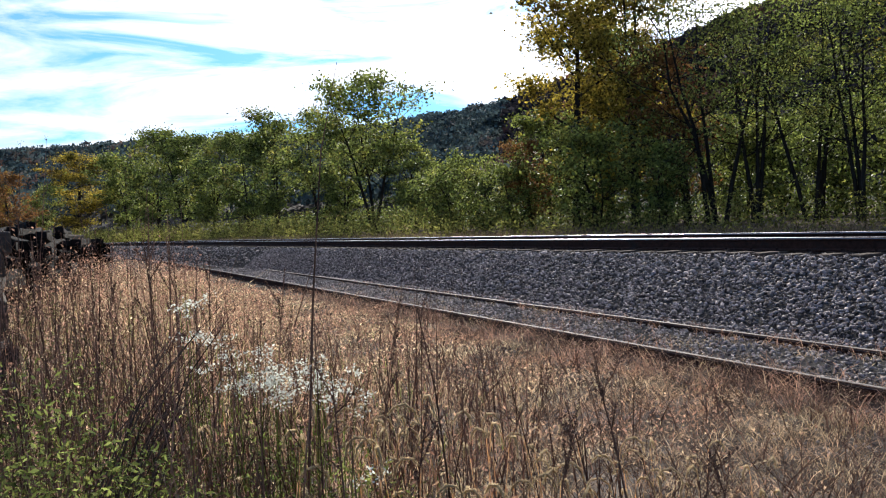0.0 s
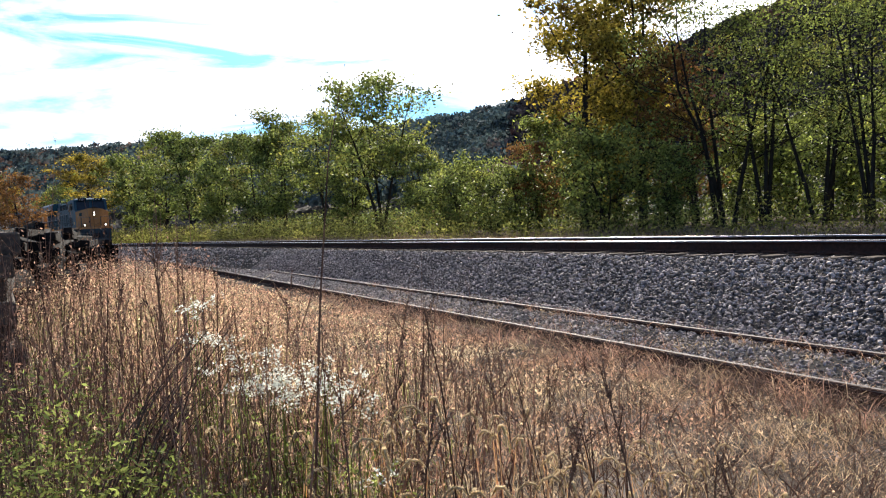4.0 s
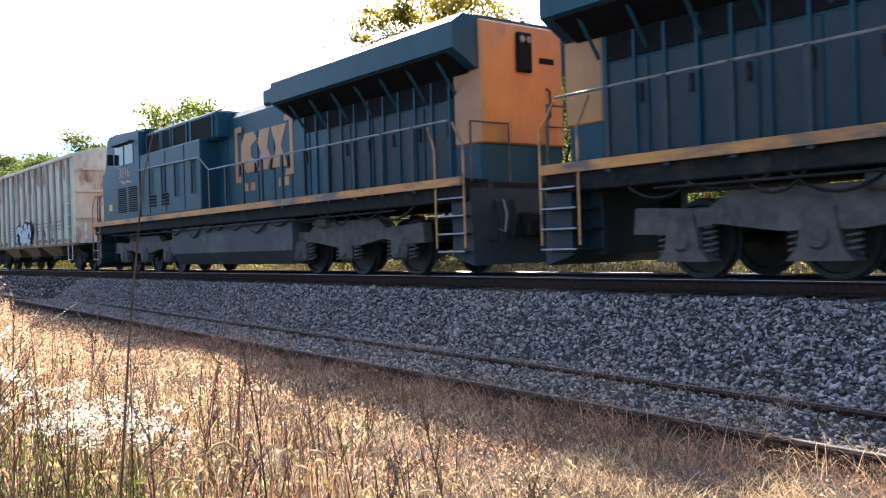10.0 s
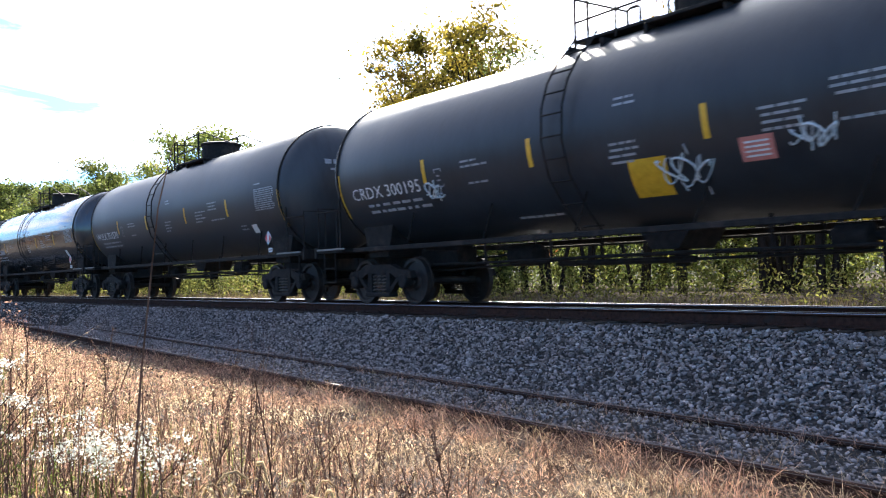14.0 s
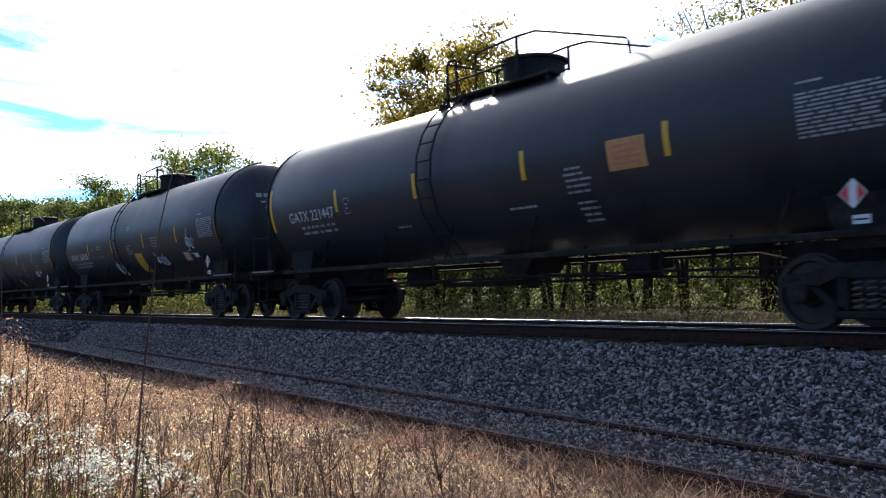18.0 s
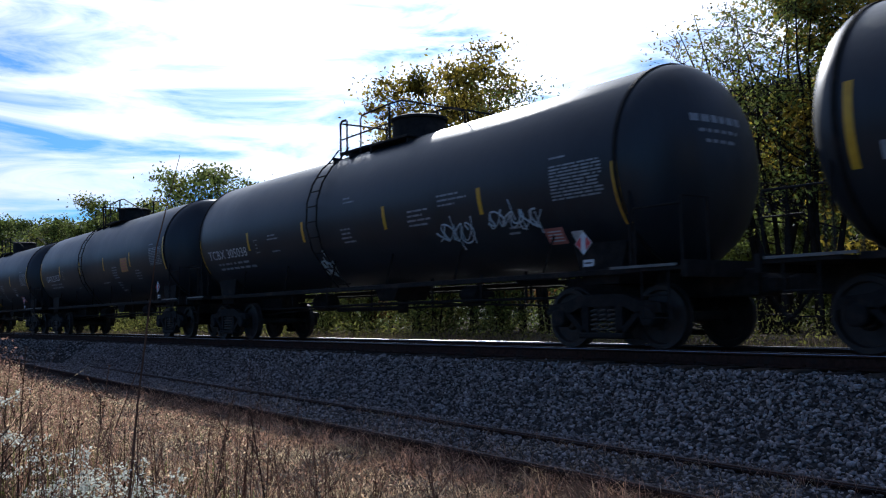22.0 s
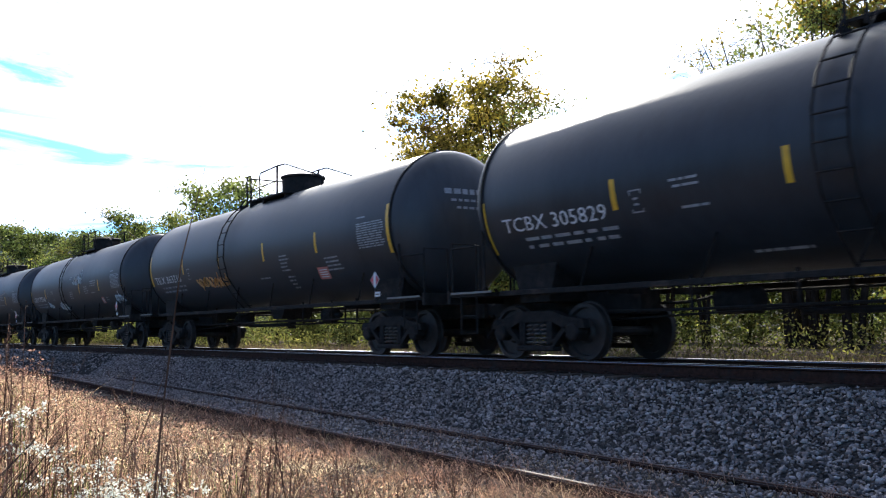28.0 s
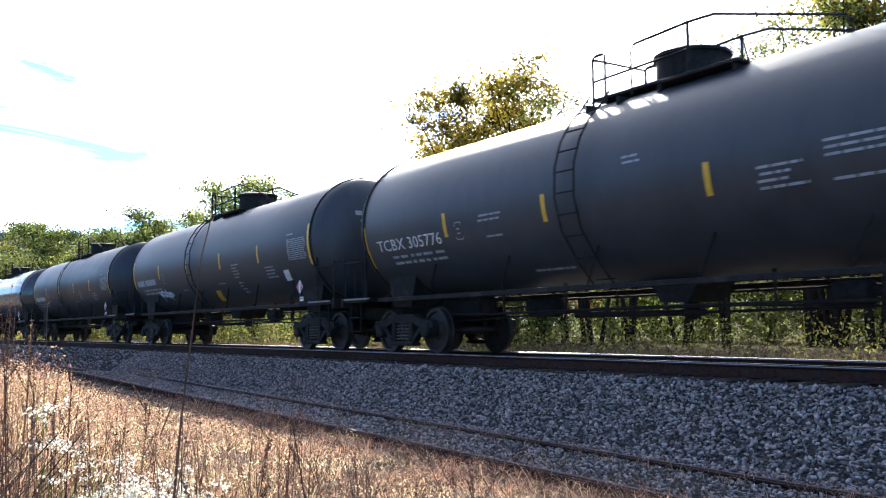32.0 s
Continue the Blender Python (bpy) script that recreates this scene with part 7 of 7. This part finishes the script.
def tree_meshes(seed, height, spread, leaf, count, mat, stems_n=1, low=0.25, airy=0.5):
    """Trunk and limbs, and a crown of leaves gathered at the twigs."""
    r = random.Random(seed)
    nr = np.random.default_rng(seed)
    wood = Shape()
    tips = []
    for sN in range(stems_n):
        a0 = r.uniform(0, 6.28)
        lean = r.uniform(0.02, 0.2) * (1.6 if stems_n > 1 else 0.6)
        base = Vector((0.12 * sN * math.cos(a0), 0.12 * sN * math.sin(a0), -0.15))
        tops = height * r.uniform(0.8, 0.95)
        pts = []
        for i in range(6):
            t = i / 5
            wob = 0.3 if stems_n > 2 else 0.12
            pts.append(base + Vector((math.cos(a0) * lean * tops * t ** 1.3 + r.uniform(-wob, wob) * t, math.sin(a0) * lean * tops * t ** 1.3 + r.uniform(-0.12, 0.12) * t, tops * t)))
        r0 = 0.018 * height / math.sqrt(stems_n)
        wood.tube(pts, [r0 * (1 - 0.96 * i / 5) + 0.006 for i in range(6)], 7)
        tips += [pts[5], pts[5], pts[4], pts[5].lerp(pts[4], 0.5)]
        limbs = int(13 / stems_n ** 0.5) + 3
        for k in range(limbs):
            t = low + (0.97 - low) * (k + r.random()) / limbs
            q = min(4, int(t * 5))
            p = pts[q].lerp(pts[q + 1], t * 5 - q)
            a = r.uniform(0, 6.28)
            l = spread * (1.05 - 0.7 * abs(t - 0.5) * 1.3) * r.uniform(0.6, 1.05)
            up = r.uniform(0.3, 0.9)
            e = p + Vector((math.cos(a) * l, math.sin(a) * l, l * up))
            mid = p.lerp(e, 0.5) + Vector((0, 0, -0.08 * l))
            wood.tube([p, mid, e], [r0 * 0.38 * (1.1 - t), r0 * 0.24 * (1.1 - t) + 0.006, 0.006], 5)
            for b in range(7):
                w = r.uniform(0.35, 1.0)
                s = p.lerp(mid, w * 2) if w < 0.5 else mid.lerp(e, w * 2 - 1)
                g = s + Vector((r.gauss(0, 0.35) * l * 0.6, r.gauss(0, 0.35) * l * 0.6, r.uniform(0.0, 0.5) * l * 0.6))
                wood.tube([s, g], [0.012, 0.004], 4)
                tips.append(g)
            tips.append(e)
    tips = np.array([p[:] for p in tips])
    pick = tips[nr.integers(0, len(tips), count)]
    c = pick + nr.normal(0, 1, (count, 3)) * np.array([1, 1, 0.5]) * spread * 0.075 * (0.6 + airy) * nr.choice([0.7, 1.0, 1.7], (count, 1))
    c = c[c[:, 2] > height * low * 0.5]
    v, f = quads(c, np.full(len(c), leaf), nr, 0.15, 1.15)
    TALL.append(float(np.percentile(c[:, 2], 99.5)))
    return wood.mesh("trunk", BARK, 50), fast_mesh("crown", v, f, mat)


def tree_kind(label, category, *args, **kw):
    wood, crown = tree_meshes(*args, **kw)
    ob = thing("tree", label, category, group="trees beyond the railway line")
    part("trunk", wood, BARK, ob, "dark forked trunk and limbs")
    part("crown", crown, args[5], ob)
    return ob


KINDS = {
    "plane": tree_kind("tall tree with yellowing green leaves", "tree", 51, 11.0, 2.9, 0.14, 15000, LEAF_YELLOW, low=0.12, airy=0.75),
    "plane2": tree_kind("tall leafy tree turning yellow", "tree", 52, 11.0, 2.9, 0.14, 14000, LEAF_YELLOW, stems_n=2, low=0.1, airy=0.75),
    "forked": tree_kind("many-stemmed green tree with dark leaning trunks", "tree", 53, 10.0, 2.6, 0.105, 6000, LEAF_GREEN, stems_n=4, low=0.3, airy=0.8),
    "forked2": tree_kind("many-stemmed tree with thin green foliage", "tree", 54, 10.0, 2.7, 0.105, 5400, LEAF_GREEN, stems_n=3, low=0.3, airy=0.8),
    "locust": tree_kind("feathery green locust tree with open crown", "tree", 55, 10.0, 3.2, 0.18, 9000, LEAF_GREEN, stems_n=3, low=0.3, airy=0.7),
    "round": tree_kind("rugged green tree in a row by the line", "tree", 56, 10.0, 3.2, 0.19, 11000, LEAF_DARK, stems_n=2, low=0.12, airy=0.8),
    "round2": tree_kind("yellow-green tree with low leafy limbs", "tree", 57, 9.0, 3.0, 0.19, 10500, LEAF_GREEN, stems_n=2, low=0.08, airy=0.8),
    "russet": tree_kind("small russet-leaved tree at the wood's edge", "tree", 58, 7.0, 2.0, 0.14, 6000, LEAF_RUSSET, stems_n=2, low=0.15, airy=0.8),
    "bush": tree_kind("broad green bush behind the railway line", "bush", 59, 4.0, 1.7, 0.13, 5500, LEAF_GREEN, stems_n=4, low=0.03, airy=0.9),
    "bush2": tree_kind("broad leafy green bush behind the railway line", "bush", 60, 4.0, 1.9, 0.13, 5500, LEAF_GREEN, stems_n=4, low=0.03, airy=0.9),
    "bare": tree_kind("thin nearly bare tree with few leaves", "tree", 61, 11.0, 2.4, 0.10, 1500, LEAF_YELLOW, stems_n=3, low=0.35, airy=0.6),
}
NATURAL = dict(zip(KINDS, TALL))
USED = set()


def plant(kind, yaw, away, top, turn=0.0, wide=1.0):
    """A tree that stands away metres behind the line of the eye, with its top at that angle."""
    rad = away / math.cos(radians(yaw)) if yaw < 84 else away
    x, y = at(yaw, rad)
    z = RAIL_Z - 0.25 if y - bend(x) > RAIL_Y else 0.0
    hgt = EYE.z + rad * math.tan(radians(top)) - z
    s = hgt / NATURAL[kind]
    m = Matrix.Translation((x, y, z)) @ Matrix.Rotation(radians(turn), 4, "Z")
    src = KINDS[kind]
    if kind not in USED:
        USED.add(kind)
        src.matrix_basis = m
        ob = src
    else:
        ob = copy_thing(src, m)
    ob.scale = (s * wide, s * wide, s)
    return ob


for row in (("plane", 55.0, 23, 14.9, 10), ("plane2", 51.4, 23, 16.0, 70), ("forked", 46.6, 21, 13.6, 20), ("forked2", 44.3, 21.5, 12.6, 130), ("forked", 41.2, 22, 12.2, 200), ("forked2", 38.6, 21, 12.0, 280),
            ("bare", 33.6, 22, 18, 40), ("bare", 33.0, 23, 20.5, 200), ("forked", 32.6, 22, 17.0, 60), ("forked2", 30.8, 21.5, 19, 330), ("plane", 27.0, 23, 20, 140), ("forked", 23.0, 22, 20, 100), ("plane2", 18.0, 23, 20, 10), ("forked2", 12.0, 22, 20, 190), ("plane", 5.0, 24, 19, 20),
            ("locust", 67.6, 22, 9.2, 0), ("locust", 71.2, 24, 7.1, 140), ("round", 73.6, 24, 6.9, 0), ("round", 75.4, 25, 6.3, 100), ("round2", 69.6, 23, 5.0, 30), ("round2", 65.0, 23, 5.2, 200), ("bush", 62.5, 20, 4.2, 10), ("bush2", 60.3, 19, 3.2, 100), ("bush", 58.8, 19, 3.6, 210), ("bush", 63.8, 20, 3.6, 310),
            ("russet", 57.8, 19.5, 4.6, 0), ("russet", 48.2, 23, 9.5, 80), ("round2", 77.6, 25, 5.8, 60), ("round", 79.2, 25, 6.4, 250), ("round2", 80.8, 25, 5.9, 20), ("round2", 82.4, 24, 4.8, 290),
            ("plane", 85.3, 190, 4.9, 10, 1.5), ("round2", 83.8, 200, 3.3, 90), ("russet", 88.7, 70, 3.9, 30, 1.15), ("russet", 90.4, 73, 4.2, 150, 1.2), ("round2", 87.2, 210, 3.2, 60), ("plane2", 89.6, 170, 3.4, 200), ("round", 91.0, 215, 3.9, 60, 1.4), ("round2", 92.6, 240, 4.0, 20),
            ("bush2", 53.5, 19, 5.5, 30), ("bush", 49.5, 19.5, 4.6, 80), ("bush2", 45.0, 27, 5.0, 140), ("bush2", 42.5, 28, 5.5, 20), ("bush", 40.0, 27, 5.5, 250), ("bush2", 36.5, 26, 6.0, 190), ("bush", 33.0, 26, 6.0, 310), ("bush2", 29.5, 27, 6.0, 30), ("bush", 25.0, 26, 6.0, 110), ("bush2", 20.0, 26, 6.0, 200),
            ("plane2", 53.0, 27, 12.0, 200), ("round2", 56.6, 24, 6.5, 150)):
    plant(*row)
for kind in KINDS:
    if kind not in USED:
        for c in KINDS[kind].children_recursive:
            bpy.data.objects.remove(c)
        bpy.data.objects.remove(KINDS[kind])

# brush along the far verge
r = np.random.default_rng(71)
n = 62000
bx = 8 - 150 * r.uniform(0, 1, n) ** 1.5
lump = np.array([noise.noise((a * 0.45, 0.0, 0.0)) for a in bx])
by = RAIL_Y + 4.6 + 5.5 * r.uniform(0, 1, n) + np.abs(bx) * 0.01
swing = np.array([bend(a) for a in bx])
bz = (RAIL_Z - 0.45) + r.uniform(0, 1, n) ** 1.3 * (0.5 + 0.5 * lump + 0.15 * (by - RAIL_Y - 4.6)) * (1 + np.clip((-bx - 18) / 60, 0, 0.5))
v, f = quads(np.stack([bx, by + swing, bz], 1), 0.05 + np.abs(bx) * 0.0012, r, 0.0, 1.6)
stuff("verge_brush", v, f, BRUSH, "brown and olive brush along the far side of the line", "brush")
# taller thicket further in, under the trees
n = 75000
tx = 10 - 130 * r.uniform(0, 1, n) ** 1.25
lump = np.array([noise.noise((a * 0.25, 5.0, 0.0)) for a in tx])
ty = RAIL_Y + 11 + 16 * r.uniform(0, 1, n) + np.abs(tx) * 0.05
tz = 0.6 + r.uniform(0, 1, n) ** 1.2 * (1.9 + 1.6 * lump)
v, f = quads(np.stack([tx, ty, tz], 1), 0.09 + np.abs(tx) * 0.001, r, 0.1, 1.3)
stuff("thicket", v, f, LEAF_DARK, "tangled green thicket under the trees", "thicket")
n = 24000
bx = 6 - 80 * r.uniform(0, 1, n) ** 1.3
by = RAIL_Y + 4.0 + 3.0 * r.uniform(0, 1, n) + np.array([bend(a) for a in bx])
v, f = blades(bx, by, np.full(n, RAIL_Z - 0.5), r.uniform(0.25, 0.65, n), r.uniform(0.008, 0.018, n), r.uniform(0.1, 0.5, n), r)
stuff("verge_grass", v, f, VERGE, "dry grass along the far verge", "grass")


# ---- wooded hills ----
HILL_YAW = [-60, -20, 10, 30, 40, 46.8, 52, 60, 65.2, 70, 76, 79, 82, 86, 90, 96, 105, 120, 150]
HILL_EL = [9, 11, 13, 13.5, 12.6, 10.6, 9.0, 7.0, 6.4, 5.7, 5.5, 5.8, 5.6, 5.4, 5.2, 5.2, 5.2, 5.2, 5.0]
HILL_R = [260, 240, 220, 210, 215, 220, 225, 240, 300, 380, 460, 470, 620, 760, 820, 1500, 1900, 1900, 1900]


def hills():
    vs, fs = [], []
    yaws = np.arange(-60, 150.1, 1.5)
    steps = [0.42, 0.55, 0.7, 0.85, 1.0, 1.15, 1.5]
    share = [0.0, 0.16, 0.42, 0.74, 1.0, 1.05, 0.6]
    cv, cf = [], []
    rr = np.random.default_rng(81)
    for yw in yaws:
        R, el = np.interp(yw, HILL_YAW, HILL_R), np.interp(yw, HILL_YAW, HILL_EL)
        top = EYE.z + R * math.tan(radians(el)) - 0.018 * R
        for k, sh in zip(steps, share):
            hx, hy = at(yw, R * k)
            vs.append((hx, hy, 0.3 + (top - 0.3) * sh))
    m = len(steps)
    for i in range(len(yaws) - 1):
        for j in range(m - 1):
            fs.append((i * m + j, (i + 1) * m + j, (i + 1) * m + j + 1, i * m + j + 1))
    tagged(new("hillside", fast_mesh("hillside", vs, fs, HILL_SOIL, True)), "dark wooded hillside", "hill", kind="structure")
    for lo, hi, count, mat, label in ((59, 98, 1900, HILL_LEAF, "autumn woods of green and russet crowns, blued for distance haze, over the hills"), (20, 59, 1900, HILL_RUSSET, "dark thinning autumn woods, tinted navy for haze and shade, on the steep hill")):
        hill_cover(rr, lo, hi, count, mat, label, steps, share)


def hill_cover(rr, lo, hi, count, mat, label, steps, share):
    centres, sizes = [], []
    for i in range(count):
        yw = rr.uniform(lo, hi)
        R, el = np.interp(yw, HILL_YAW, HILL_R), np.interp(yw, HILL_YAW, HILL_EL)
        k = rr.uniform(0.5, 1.06) if i % 3 else rr.uniform(0.93, 1.05)
        top = EYE.z + R * math.tan(radians(el)) - 0.018 * R
        z = 0.3 + (top - 0.3) * np.interp(k, steps, share)
        hx, hy = at(yw, R * k)
        rad = 0.0115 * R * rr.uniform(0.6, 1.3)
        c = np.array([hx, hy, z + rad * 0.7])
        nn = 90 if lo > 50 else 46
        d = rr.normal(size=(nn, 3))
        d /= np.linalg.norm(d, axis=1, keepdims=True)
        d[:, 2] = np.abs(d[:, 2]) * 0.95 - 0.25
        centres.append(c + d * rad * rr.uniform(0.6, 1.05, (nn, 1)))
        sizes.append(np.full(nn, rad * (0.29 if lo > 50 else 0.5)))
    v, f = quads(np.concatenate(centres), np.concatenate(sizes), rr, 0.0, 1.0)
    stuff("hill_woods", v, f, mat, label, "woods")


hills()


motions()
